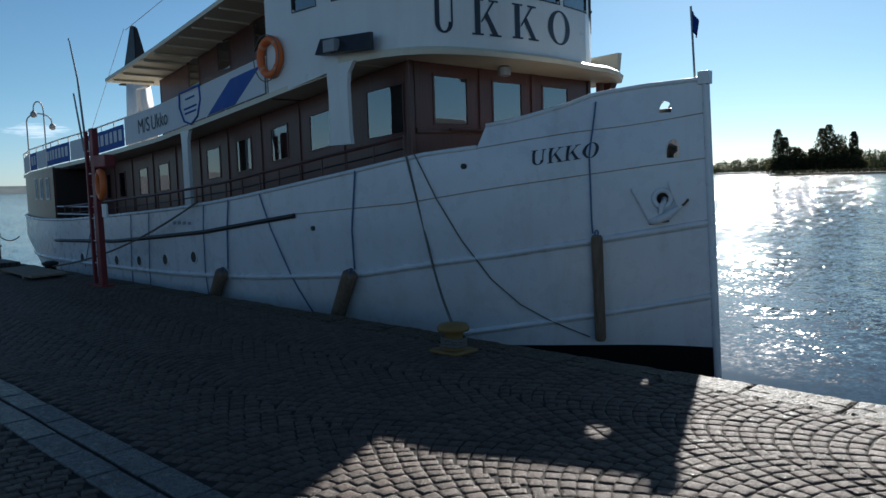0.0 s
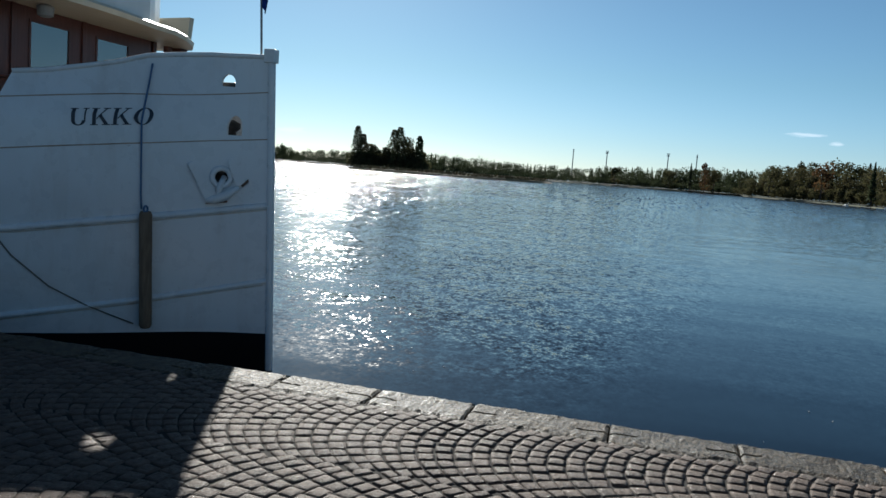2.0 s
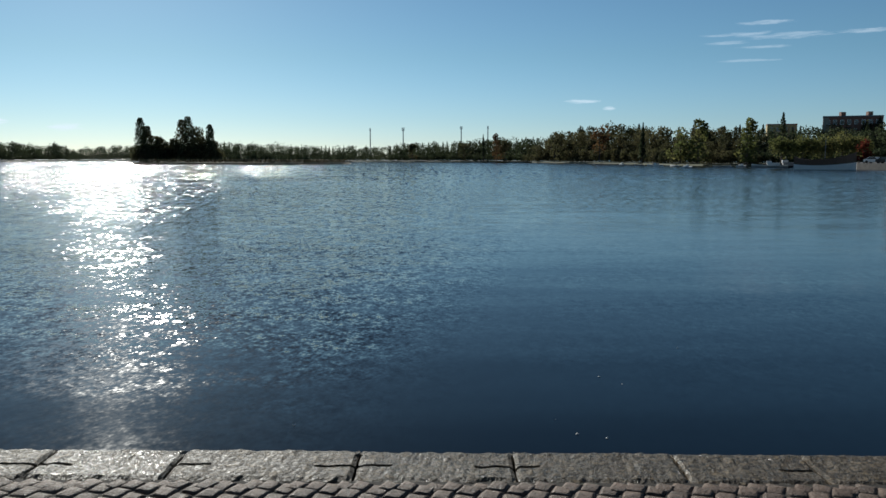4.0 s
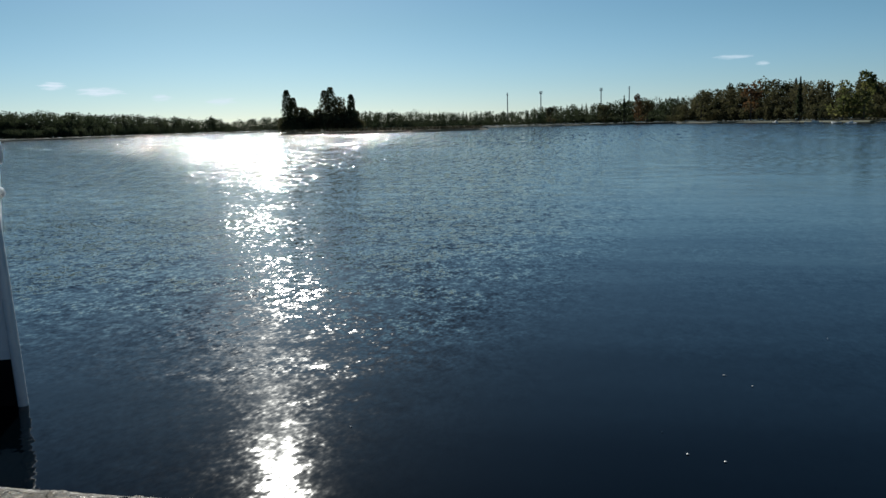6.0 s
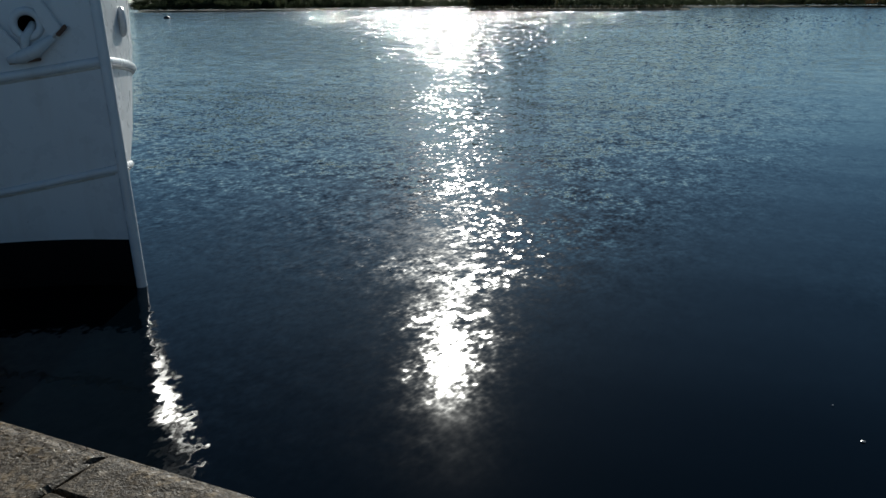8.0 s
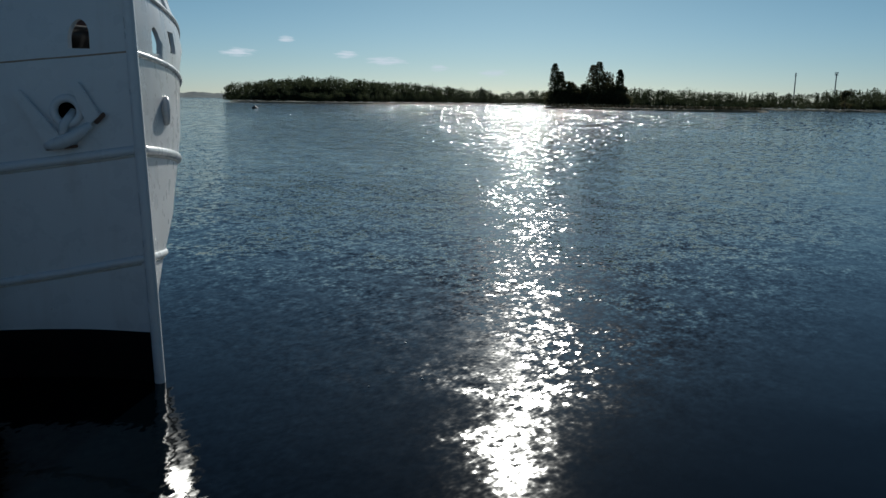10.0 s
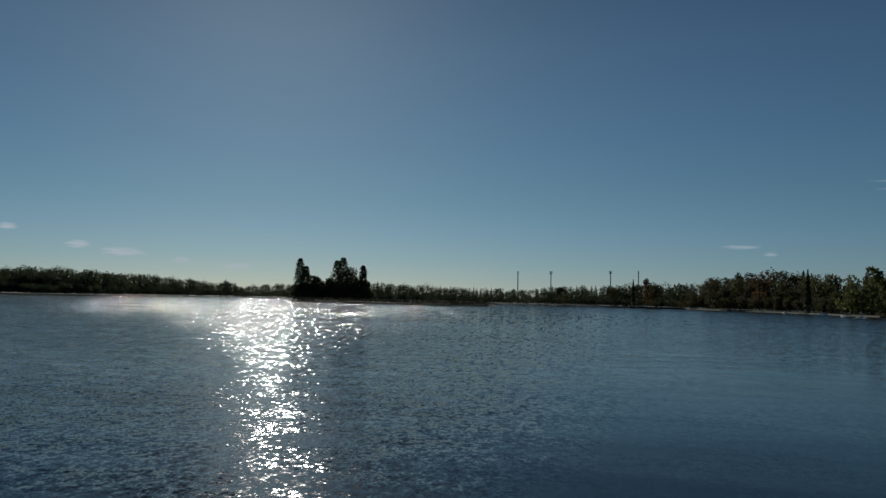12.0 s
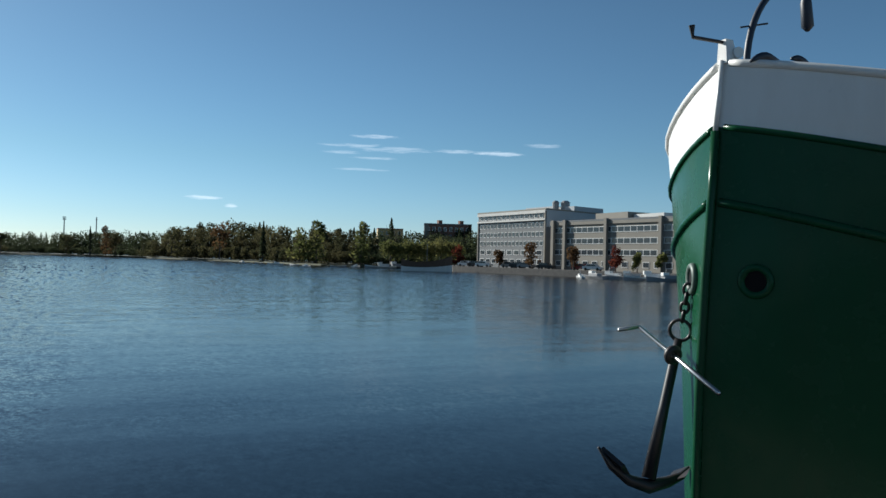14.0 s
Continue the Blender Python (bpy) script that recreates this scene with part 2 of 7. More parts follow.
# granite
def granite(name, dark, mid, light, rough=0.5):
    s = Shade(name, rough)
    pits = s.ramp(s.noise(28, 5, 0.7), (0.44, 0.0), (0.56, 1.0))
    c = s.mix(s.ramp(s.noise(150, 3, 0.6), (0.36, 0.0), (0.64, 1.0)), dark, light)
    c = s.mix(s.ramp(s.noise(5, 5, 0.6), (0.3, 0.0), (0.7, 0.8)), c, mid)
    c = s.mix(s.ramp(s.noise(3.1, 6, 0.7), (0.52, 0.0), (0.62, 0.8)), c, tuple(v * f for v, f in zip(mid, (0.42, 0.38, 0.33))))
    c = s.mix(s.ramp(s.noise(11, 5, 0.7), (0.52, 0.0), (0.66, 0.75)), c, tuple(v * f for v, f in zip(mid, (1.7, 1.6, 1.25))))
    c = s.mix(s.ramp(s.noise(17, 6, 0.75), (0.56, 0.0), (0.64, 0.7)), c, dark)
    c = s.mix(pits, s.mix(0.8, c, dark), c)
    s.colour(c)
    s.bump(s.noise(9, 5, 0.6), 0.5, 0.02).bump(pits, 0.6, 0.008).bump(s.noise(40, 4, 0.6), 0.5, 0.008).bump(s.noise(110, 2, 0.6), 0.7, 0.004)
    s.rough(s.mix(s.ramp(s.random(), (0.4, 0.0), (0.8, 0.5)), s.ramp(s.noise(70, 3), (0.4, 0.16), (0.54, 0.64)), 0.7))
    s.b.inputs["Specular IOR Level"].default_value = 0.32
    return s


sh_ = granite("kerb_granite", (0.026, 0.019, 0.012), (0.115, 0.084, 0.05), (0.24, 0.19, 0.13))
sh_.b.inputs["Specular IOR Level"].default_value = 0.22
KERB = sh_.m


def sett_material(name, by_island):
    s = Shade(name, 0.5)
    rnd = s.island() if by_island else s.random()
    base = s.ramp(rnd, (0.0, (0.07, 0.048, 0.036)), (0.35, (0.11, 0.076, 0.056)), (0.7, (0.15, 0.108, 0.082)), (1.0, (0.08, 0.062, 0.05)))
    c = s.mix(s.ramp(s.noise(150, 3, 0.6), (0.36, 0.0), (0.64, 0.5)), base, (0.19, 0.125, 0.09))
    c = s.mix(s.ramp(s.noise(24, 5, 0.65), (0.48, 0.0), (0.68, 0.7)), c, (0.03, 0.022, 0.016))
    c = s.mix(s.ramp(s.noise(45, 4, 0.7), (0.55, 0.0), (0.7, 0.5)), c, (0.26, 0.19, 0.14))
    s.colour(c).bump(s.noise(26, 4, 0.6), 0.6, 0.016).bump(s.noise(110, 3, 0.7), 1.0, 0.008)
    s.rough(s.ramp(s.noise(130, 2), (0.34, 0.12), (0.46, 0.72)))
    s.b.inputs["Specular IOR Level"].default_value = 0.3
    return s.m


SETT, SETT_FAR = sett_material("granite_sett", False), sett_material("granite_sett_far", True)

s = Shade("joint_sand", 0.95)
c = s.mix(s.ramp(s.noise(160, 3), (0.35, 0.0), (0.65, 1.0)), (0.014, 0.011, 0.009), (0.035, 0.028, 0.021))
c = s.mix(s.ramp(s.noise(3, 6, 0.7), (0.6, 0.0), (0.72, 0.7)), c, (0.045, 0.06, 0.018))
s.colour(c).bump(s.noise(120, 3), 0.6, 0.006)
JOINT = s.m

# ground further along the quay: setts as a fine relief
s = Shade("paving", 0.6)
br = s.n.new("ShaderNodeTexBrick")
for k, v in (("Scale", 1.0), ("Mortar Size", 0.012), ("Brick Width", 0.14), ("Row Height", 0.11), ("Mortar Smooth", 0.3), ("Bias", 0.0)):
    br.inputs[k].default_value = v
br.inputs["Color1"].default_value, br.inputs["Color2"].default_value, br.inputs["Mortar"].default_value = (0.085, 0.06, 0.048, 1), (0.07, 0.056, 0.048, 1), (0.02, 0.016, 0.013, 1)
s.l.new(s.coords((1, 1, 1), 0.7), br.inputs["Vector"])
s.colour(s.mix(s.ramp(s.noise(0.6, 5), (0.3, 0.0), (0.7, 0.35)), br.outputs["Color"], (0.045, 0.036, 0.03)))
s.bump(br.outputs["Fac"], -0.5, 0.015).bump(s.noise(90, 3), 0.4, 0.006)
PAVING = s.m

sh_ = granite("band_slab", (0.1, 0.1, 0.095), (0.2, 0.195, 0.185), (0.27, 0.26, 0.25))
SLAB = sh_.m
s = Shade("quay_concrete", 0.8)
s.colour(s.mix(s.ramp(s.noise(4, 6, 0.7), (0.3, 0.0), (0.7, 1.0)), (0.2, 0.185, 0.16), (0.34, 0.31, 0.27))).bump(s.noise(30, 5), 0.5, 0.01)
CONCRETE = s.m

# grey for the unseen wall that holds off low sky light
s = Shade("sky_block_grey", 0.85)
s.colour(s.mix(s.ramp(s.noise(0.8, 5), (0.3, 0.0), (0.7, 1.0)), (0.075, 0.083, 0.095), (0.11, 0.12, 0.135))).bump(s.noise(20, 4), 0.3, 0.01)
SKY_BLOCK = s.m

# lake water: a dark body, fine wind ripples in patches, calm under the quay
s = Shade("lake_water", 0.04, 0, (0.0005, 0.0018, 0.0032))
s.b.inputs["IOR"].default_value = 1.25
# surface slopes straight from noise, so that far ripples keep their tilt
far = s.n.new("ShaderNodeSeparateXYZ")
s.l.new(s.pos, far.inputs[0])
patch = s.ramp(s.noise(0.045, 3, 0.55, (0.4, 1.7, 1), 0.3), (0.36, 0.6), (0.6, 1.0))
gust = s.ramp(s.noise(0.9, 2, 0.5, (0.7, 1.2, 1), 0.2), (0.34, 0.55), (0.66, 1.35))
ragged = s.math("ADD", far.outputs["Y"], s.math("MULTIPLY", s.math("SUBTRACT", s.noise(0.22, 2, 0.5, (0.6, 1, 1)), 0.5), 3.0))
reach = s.math("MULTIPLY", ragged, 0.0025)
# ripple strength by distance, tuned to the glitter path seen from the camera
run_gain = s.ramp(reach, (0.004, 0.07), (0.0098, 0.12), (0.0122, 0.34), (0.016, 0.45), (0.03, 0.5), (0.11, 0.68), (0.3, 0.9), (1.0, 1.0))
cross = s.math("MULTIPLY", s.ramp(reach, (0.004, 0.06), (0.0085, 0.07), (0.011, 0.11), (0.016, 0.12), (0.03, 0.13), (0.06, 0.2), (0.12, 0.36), (0.22, 0.5), (0.5, 0.56)), 1.7)
# sideways tilt for each unit of tilt towards the quay, by distance, fitted to the glitter path's bend in the camera's
# view
slant = s.math("SUBTRACT", s.ramp(reach, (0.009, 1.0), (0.0135, 0.95), (0.0185, 0.62), (0.029, 0.4), (0.058, 0.35), (0.15, 0.54), (0.3, 0.62)), 0.5)


def slopes(scale, stretch, turn, detail, amount):
    t = s.n.new("ShaderNodeTexNoise")
    t.inputs["Scale"].default_value, t.inputs["Detail"].default_value, t.inputs["Roughness"].default_value = scale, detail, 0.5
    s.l.new(s.coords(stretch, turn), t.inputs["Vector"])
    sub_, mul = s.n.new("ShaderNodeVectorMath"), s.n.new("ShaderNodeVectorMath")
    sub_.operation, mul.operation = "SUBTRACT", "MULTIPLY"
    s.l.new(t.outputs["Color"], sub_.inputs[0])
    sub_.inputs[1].default_value = (0.5, 0.5, 0.5)
    s.l.new(sub_.outputs[0], mul.inputs[0])
    mul.inputs[1].default_value = (amount, amount, 0)
    return mul.outputs[0]


def vsum(a, b, op="ADD"):
    v = s.n.new("ShaderNodeVectorMath")
    v.operation = op
    s.l.new(a, v.inputs[0]), s.l.new(b, v.inputs[1])
    return v.outputs[0]


def scaled(vec, fac):
    v = s.n.new("ShaderNodeVectorMath")
    v.operation = "SCALE"
    s.l.new(vec, v.inputs[0]), s.l.new(fac, v.inputs["Scale"])
    return v.outputs[0]


# small wavelets near the quay; farther ones drawn out along the view to make point sparkles
near_w, far_w = s.ramp(reach, (0.04, 1.0), (0.2, 0.15)), s.ramp(reach, (0.04, 0.1), (0.15, 0.8), (0.3, 0.35))
open_w = s.ramp(reach, (0.13, 0.0), (0.3, 1.0))
tilt = vsum(scaled(vsum(slopes(6.0, (1.15, 0.9, 1), 0.15, 1, 1.15), slopes(18.0, (1.2, 0.8, 1), 0.5, 1, 1.25)), near_w), scaled(slopes(3.4, (1.0, 0.24, 1), 0.1, 2, 2.85), far_w))
tilt = vsum(tilt, scaled(slopes(2.2, (1.0, 0.06, 1), 0.0, 1, 2.8), open_w))
# ripples kept strong around the glitter path and weak to its right, fitted to the camera's view
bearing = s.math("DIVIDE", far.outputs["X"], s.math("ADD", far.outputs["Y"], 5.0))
sun_lane = s.math("MAXIMUM", s.ramp(s.math("ADD", bearing, 0.5), (0.44, 1.0), (0.54, 0.4), (0.64, 0.08)), s.math("MINIMUM", s.math("MULTIPLY", reach, 2.0), 0.45))
calm = s.math("MULTIPLY", s.math("MULTIPLY", patch, sun_lane), gust)
amt = s.math("MULTIPLY", calm, run_gain)
parts_ = s.n.new("ShaderNodeSeparateXYZ")
s.l.new(tilt, parts_.inputs[0])
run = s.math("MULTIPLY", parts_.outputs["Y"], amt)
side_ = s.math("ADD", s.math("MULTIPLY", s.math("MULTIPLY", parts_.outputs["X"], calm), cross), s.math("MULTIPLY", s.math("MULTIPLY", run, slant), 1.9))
wave = s.n.new("ShaderNodeCombineXYZ")
s.l.new(side_, wave.inputs[0]), s.l.new(run, wave.inputs[1])
tilt = vsum(wave.outputs[0], slopes(0.4, (0.4, 1.7, 1), 0.3, 2, 0.045))
up_ = s.n.new("ShaderNodeCombineXYZ")
up_.inputs[2].default_value = 1
nrm_ = s.n.new("ShaderNodeVectorMath")
nrm_.operation = "NORMALIZE"
s.l.new(vsum(tilt, up_.outputs[0]), nrm_.inputs[0])
s.l.new(nrm_.outputs[0], s.b.inputs["Normal"])
s.rough(s.math("ADD", s.math("MULTIPLY", s.math("SUBTRACT", 1.0, sun_lane), s.ramp(reach, (0.01, 0.0), (0.06, 0.1))), s.ramp(amt, (0.03, 0.05), (0.15, 0.095), (0.5, 0.095), (1.0, 0.07))))
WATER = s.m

# land and far things
s = Shade("reed_bank", 0.9)
s.colour(s.mix(s.ramp(s.noise(0.4, 5), (0.35, 0.0), (0.65, 1.0)), (0.12, 0.1, 0.045), (0.24, 0.19, 0.09))).bump(s.noise(2.5, 4), 0.6, 0.3)
BANK = s.m
s = Shade("shore_grass", 0.9)
s.colour(s.mix(s.ramp(s.noise(0.25, 5), (0.35, 0.0), (0.65, 1.0)), (0.03, 0.042, 0.016), (0.06, 0.066, 0.026)))
GRASS = s.m


def foliage(name, a, b):
    s = Shade(name, 0.8)
    s.b.inputs["Specular IOR Level"].default_value = 0.15
    tone = s.mix(s.ramp(s.noise(0.13, 2), (0.35, 0.0), (0.65, 1.0)), a, b)
    c = s.mix(s.ramp(s.island(), (0.0, 0.0), (1.0, 0.45)), tone, tuple(v * 0.6 for v in a))
    s.colour(c)
    thin, both = s.n.new("ShaderNodeBsdfTranslucent"), s.n.new("ShaderNodeMixShader")
    s.l.new(c, thin.inputs[0])
    both.inputs[0].default_value = 0.5
    s.l.new(s.b.outputs[0], both.inputs[1]), s.l.new(thin.outputs[0], both.inputs[2])
    s.l.new(both.outputs[0], s.n["Material Output"].inputs[0])
    return s.m


PINE = foliage("pine_foliage", (0.035, 0.05, 0.026), (0.085, 0.1, 0.05))
BIRCH = foliage("birch_foliage", (0.055, 0.062, 0.03), (0.13, 0.115, 0.055))
WILLOW = foliage("willow_foliage", (0.1, 0.12, 0.04), (0.22, 0.21, 0.075))
AUTUMN = foliage("red_autumn_foliage", (0.12, 0.025, 0.018), (0.2, 0.06, 0.035))
AMBER = foliage("amber_autumn_foliage", (0.09, 0.05, 0.025), (0.15, 0.09, 0.04))
BARK = wood("bark", (0.06, 0.045, 0.035), (0.12, 0.1, 0.08), 0.9)
# pale blue-green: the haze of distance is in the colour
s = Shade("haze_tinted_hill", 1.0)
s.colour(s.mix(s.ramp(s.noise(0.02, 5), (0.35, 0.0), (0.65, 1.0)), (0.1, 0.14, 0.15), (0.15, 0.19, 0.2)))
HILL = s.m
s = Shade("asphalt", 0.85)
s.colour(s.mix(s.ramp(s.noise(1.5, 5), (0.3, 0.0), (0.7, 1.0)), (0.045, 0.045, 0.047), (0.08, 0.078, 0.075)))
ASPHALT = s.m

# ---- builders ----
def thing(name, label, category, at=(0, 0, 0), group="", kind=""):
    ob = new(name)
    ob.empty_display_size = 0.1
    ob.location = at
    return tagged(ob, label, category, group, kind)


def base_of(parent):
    while parent.parent:
        parent = parent.parent
    return Vector(parent.location) if parent.type == "EMPTY" else Vector((0, 0, 0))


def part(name, bm, material, parent, label="", smooth=False, keep=False):
    """Links a bmesh, given in the world's metres, as one mesh object under a thing or part."""
    if not keep:
        bmesh.ops.translate(bm, vec=-base_of(parent), verts=bm.verts)
    bmesh.ops.recalc_face_normals(bm, faces=bm.faces)
    me = bpy.data.meshes.new(name)
    bm.to_mesh(me)
    bm.free()
    if smooth:
        me.shade_smooth()
    me.materials.append(material)
    ob = new(name, me)
    ob.parent = parent
    if label:
        tagged(ob, label)
    return ob


def solo(name, bm, material, label, category, group="", kind="", smooth=False):
    """A thing that is one mesh."""
    bmesh.ops.recalc_face_normals(bm, faces=bm.faces)
    me = bpy.data.meshes.new(name)
    bm.to_mesh(me)
    bm.free()
    if smooth:
        me.shade_smooth()
    me.materials.append(material)
    return tagged(new(name, me), label, category, group, kind)


def raw(name, verts, faces, material, smooth=False):
    me = bpy.data.meshes.new(name)
    me.from_pydata(verts, [], faces)
    me.materials.append(material)
    if smooth:
        me.shade_smooth()
    return new(name, me)


def hexa(bm, low, high):
    """A solid between two quads of four points each."""
    a, b = [bm.verts.new(p) for p in low], [bm.verts.new(p) for p in high]
    bm.faces.new(a[::-1]), bm.faces.new(b)
    for i in range(4):
        j = (i + 1) % 4
        bm.faces.new((a[i], a[j], b[j], b[i]))
    return bm


def box(x0, x1, y0, y1, z0, z1, bm=None, bevel=0.0):
    bm = bm or bmesh.new()
    before = set(bm.edges)
    hexa(bm, [(x0, y0, z0), (x1, y0, z0), (x1, y1, z0), (x0, y1, z0)], [(x0, y0, z1), (x1, y0, z1), (x1, y1, z1), (x0, y1, z1)])
    if bevel:
        bmesh.ops.bevel(bm, geom=[e for e in bm.edges if e not in before], offset=bevel, segments=2, affect="EDGES", profile=0.6)
    return bm


def tube(points, radius, sides=8, bm=None, closed=False):
    """A round bar along points; radius is a number or one for each point."""
    bm = bm or bmesh.new()
    pts = [Vector(p) for p in points]
    rings, n = [], len(pts)
    up = Vector((0.013, 0.021, 1))
    for i, p in enumerate(pts):
        d = (pts[(i + 1) % n] - pts[i - 1]) if closed else (pts[min(i + 1, n - 1)] - pts[max(i - 1, 0)])
        d.normalize()
        a = d.cross(up if abs(d.dot(up)) < 0.95 else Vector((1, 0, 0))).normalized() if i == 0 else (a - d * a.dot(d)).normalized()
        b = d.cross(a)
        r = radius[i] if isinstance(radius, (list, tuple)) else radius
        rings.append([bm.verts.new(p + (a * math.cos(t) + b * math.sin(t)) * r) for t in (2 * math.pi * k / sides for k in range(sides))])
    for i in range(n if closed else n - 1):
        r0, r1 = rings[i], rings[(i + 1) % n]
        for k in range(sides):
            bm.faces.new((r0[k], r0[(k + 1) % sides], r1[(k + 1) % sides], r1[k]))
    if not closed:
        bm.faces.new(rings[0][::-1]), bm.faces.new(rings[-1])
    return bm


def ring(centre, normal, radius, thick, n=28, sides=10, bm=None):
    nrm = Vector(normal).normalized()
    a = nrm.cross(Vector((0, 0, 1)) if abs(nrm.z) < 0.9 else Vector((1, 0, 0))).normalized()
    b = nrm.cross(a)
    c = Vector(centre)
    return tube([c + (a * math.cos(t) + b * math.sin(t)) * radius for t in (2 * math.pi * k / n for k in range(n))], thick, sides, bm, True)


def lathe(profile, sides=20, centre=(0, 0, 0), bm=None):
    """Turned about z: profile of (radius, z)."""
    bm = bm or bmesh.new()
    rows = [[bm.verts.new((centre[0] + r * math.cos(t), centre[1] + r * math.sin(t), centre[2] + z)) for t in (2 * math.pi * k / sides for k in range(sides))] for r, z in profile]
    for r0, r1 in zip(rows, rows[1:]):
        for k in range(sides):
            bm.faces.new((r0[k], r0[(k + 1) % sides], r1[(k + 1) % sides], r1[k]))
    bm.faces.new(rows[0][::-1]), bm.faces.new(rows[-1])
    return bm


def sag(a, b, drop, n=12):
    a, b = Vector(a), Vector(b)
    return [a.lerp(b, k / n) - Vector((0, 0, drop * 4 * (k / n) * (1 - k / n))) for k in range(n + 1)]


class Wall:
    """A wall along a polyline in plan, with holes: (from, to, sill, head) along it; heights may be functions of the distance along."""

    def __init__(self, path, low, high, holes=(), thick=0.05, side=1):
        self.path = [Vector((*p, 0)) for p in path]
        self.low, self.high = (low if callable(low) else (lambda u: low)), (high if callable(high) else (lambda u: high))
        self.holes, self.thick, self.side = list(holes), thick, side
        self.at = [0.0]
        for a, b in zip(self.path, self.path[1:]):
            self.at.append(self.at[-1] + (b - a).length)

    def place(self, u, off=0.0):
        u = min(max(u, 0.0), self.at[-1])
        i = 0
        while i < len(self.at) - 2 and u > self.at[i + 1]:
            i += 1
        a, b = self.path[i], self.path[i + 1]
        t = (u - self.at[i]) / (self.at[i + 1] - self.at[i])

        def normal(k):
            d = (self.path[min(k + 1, len(self.path) - 1)] - self.path[max(k - 1, 0)]).normalized()
            return Vector((-d.y, d.x, 0)) * self.side
        n = normal(i).lerp(normal(i + 1), t).normalized()
        return a.lerp(b, t) + n * off

    def level(self, v, u):
        return v(u) if callable(v) else v

    def piece(self, bm, u0, u1, z0, z1, o0, o1):
        def corner(u, z, o):
            p = self.place(u, o)
            return (p.x, p.y, self.level(z, u))
        hexa(bm, [corner(u0, z0, o0), corner(u1, z0, o0), corner(u1, z0, o1), corner(u0, z0, o1)], [corner(u0, z1, o0), corner(u1, z1, o0), corner(u1, z1, o1), corner(u0, z1, o1)])

    def solid(self):
        bm = bmesh.new()
        cuts = sorted({round(c, 5) for c in self.at + [e for h in self.holes for e in h[:2]]})
        for u0, u1 in zip(cuts, cuts[1:]):
            if u1 - u0 < 1e-4:
                continue
            mid = (u0 + u1) / 2
            hole = next((h for h in self.holes if h[0] < mid < h[1]), None)
            if hole:
                self.piece(bm, u0, u1, self.low, hole[2], 0, self.thick)
                self.piece(bm, u0, u1, hole[3], self.high, 0, self.thick)
            else:
                self.piece(bm, u0, u1, self.low, self.high, 0, self.thick)
        bmesh.ops.remove_doubles(bm, verts=bm.verts, dist=0.0008)
        return bm

    def spans(self, h):
        cuts = [h[0]] + [c for c in self.at if h[0] + 0.01 < c < h[1] - 0.01] + [h[1]]
        return list(zip(cuts, cuts[1:]))

    def pane(self, h, deep=0.5):
        bm = bmesh.new()
        o = self.thick * deep
        for u0, u1 in self.spans(h):
            self.piece(bm, u0, u1, h[2], h[3], o - 0.003, o + 0.003)
        return bm

    def casing(self, h, w=0.03, proud=0.012):
        bm = bmesh.new()
        z0, z1 = h[2], h[3]
        up0 = lambda u: self.level(z0, u) + w
        dn1 = lambda u: self.level(z1, u) - w
        for u0, u1 in self.spans(h):
            self.piece(bm, u0, u1, z0, up0, -proud, self.thick * 0.6)
            self.piece(bm, u0, u1, dn1, z1, -proud, self.thick * 0.6)
        self.piece(bm, h[0], h[0] + w, z0, z1, -proud + 0.001, self.thick * 0.6 - 0.001)
        self.piece(bm, h[1] - w, h[1], z0, z1, -proud + 0.001, self.thick * 0.6 - 0.001)
        bmesh.ops.remove_doubles(bm, verts=bm.verts, dist=0.0015)
        return bm


def corner_fillets(wall, h, r):
    """Wedges that fill the four corners of a hole in the wall to a round of radius r."""
    made = []
    for u, su in ((h[0], 1), (h[1], -1)):
        for z, sz in ((wall.level(h[2], u), 1), (wall.level(h[3], u), -1)):
            rim = [(0, 0)] + [(r - r * math.cos(t), r - r * math.sin(t)) for t in (math.pi / 2 * k / 5 for k in range(6))]
            bm = bmesh.new()
            lo, hi = ([bm.verts.new((*wall.place(u + su * p, o).xy, z + sz * q)) for p, q in rim] for o in (-0.004, wall.thick * 0.45))
            n = len(rim)
            for i in range(1, n - 1):
                bm.faces.new((lo[0], lo[i], lo[i + 1])), bm.faces.new((hi[0], hi[i + 1], hi[i]))
            for i in range(n):
                bm.faces.new((lo[i], lo[(i + 1) % n], hi[(i + 1) % n], hi[i]))
            made.append(bm)
    return made


def wall_part(name, wall, material, parent, frame_material=None, window="window", label="", w=0.03, rounded=0.0, backings=False, deep=0.5):
    ob = part(name, wall.solid(), material, parent, label)
    if rounded:
        for h in wall.holes:
            for bm in corner_fillets(wall, h, rounded):
                part("window_corner", bm, material, ob)
    for h in wall.holes:
        fr = part(window, wall.casing(h, w), frame_material or material, ob)
        pn = part("pane", wall.pane(h, deep), GLASS, parent, "reflecting window glass")
        pn.visible_shadow = False
        # an added pale sheet close behind the glass brightens the pane
        if backings:
            part("blind", wall.pane((h[0] - 0.14, h[1] + 0.14, h[2], h[3]), 1.5), PANE_BACKING, parent, "pale sheet added behind the glass to brighten the window")
    return ob


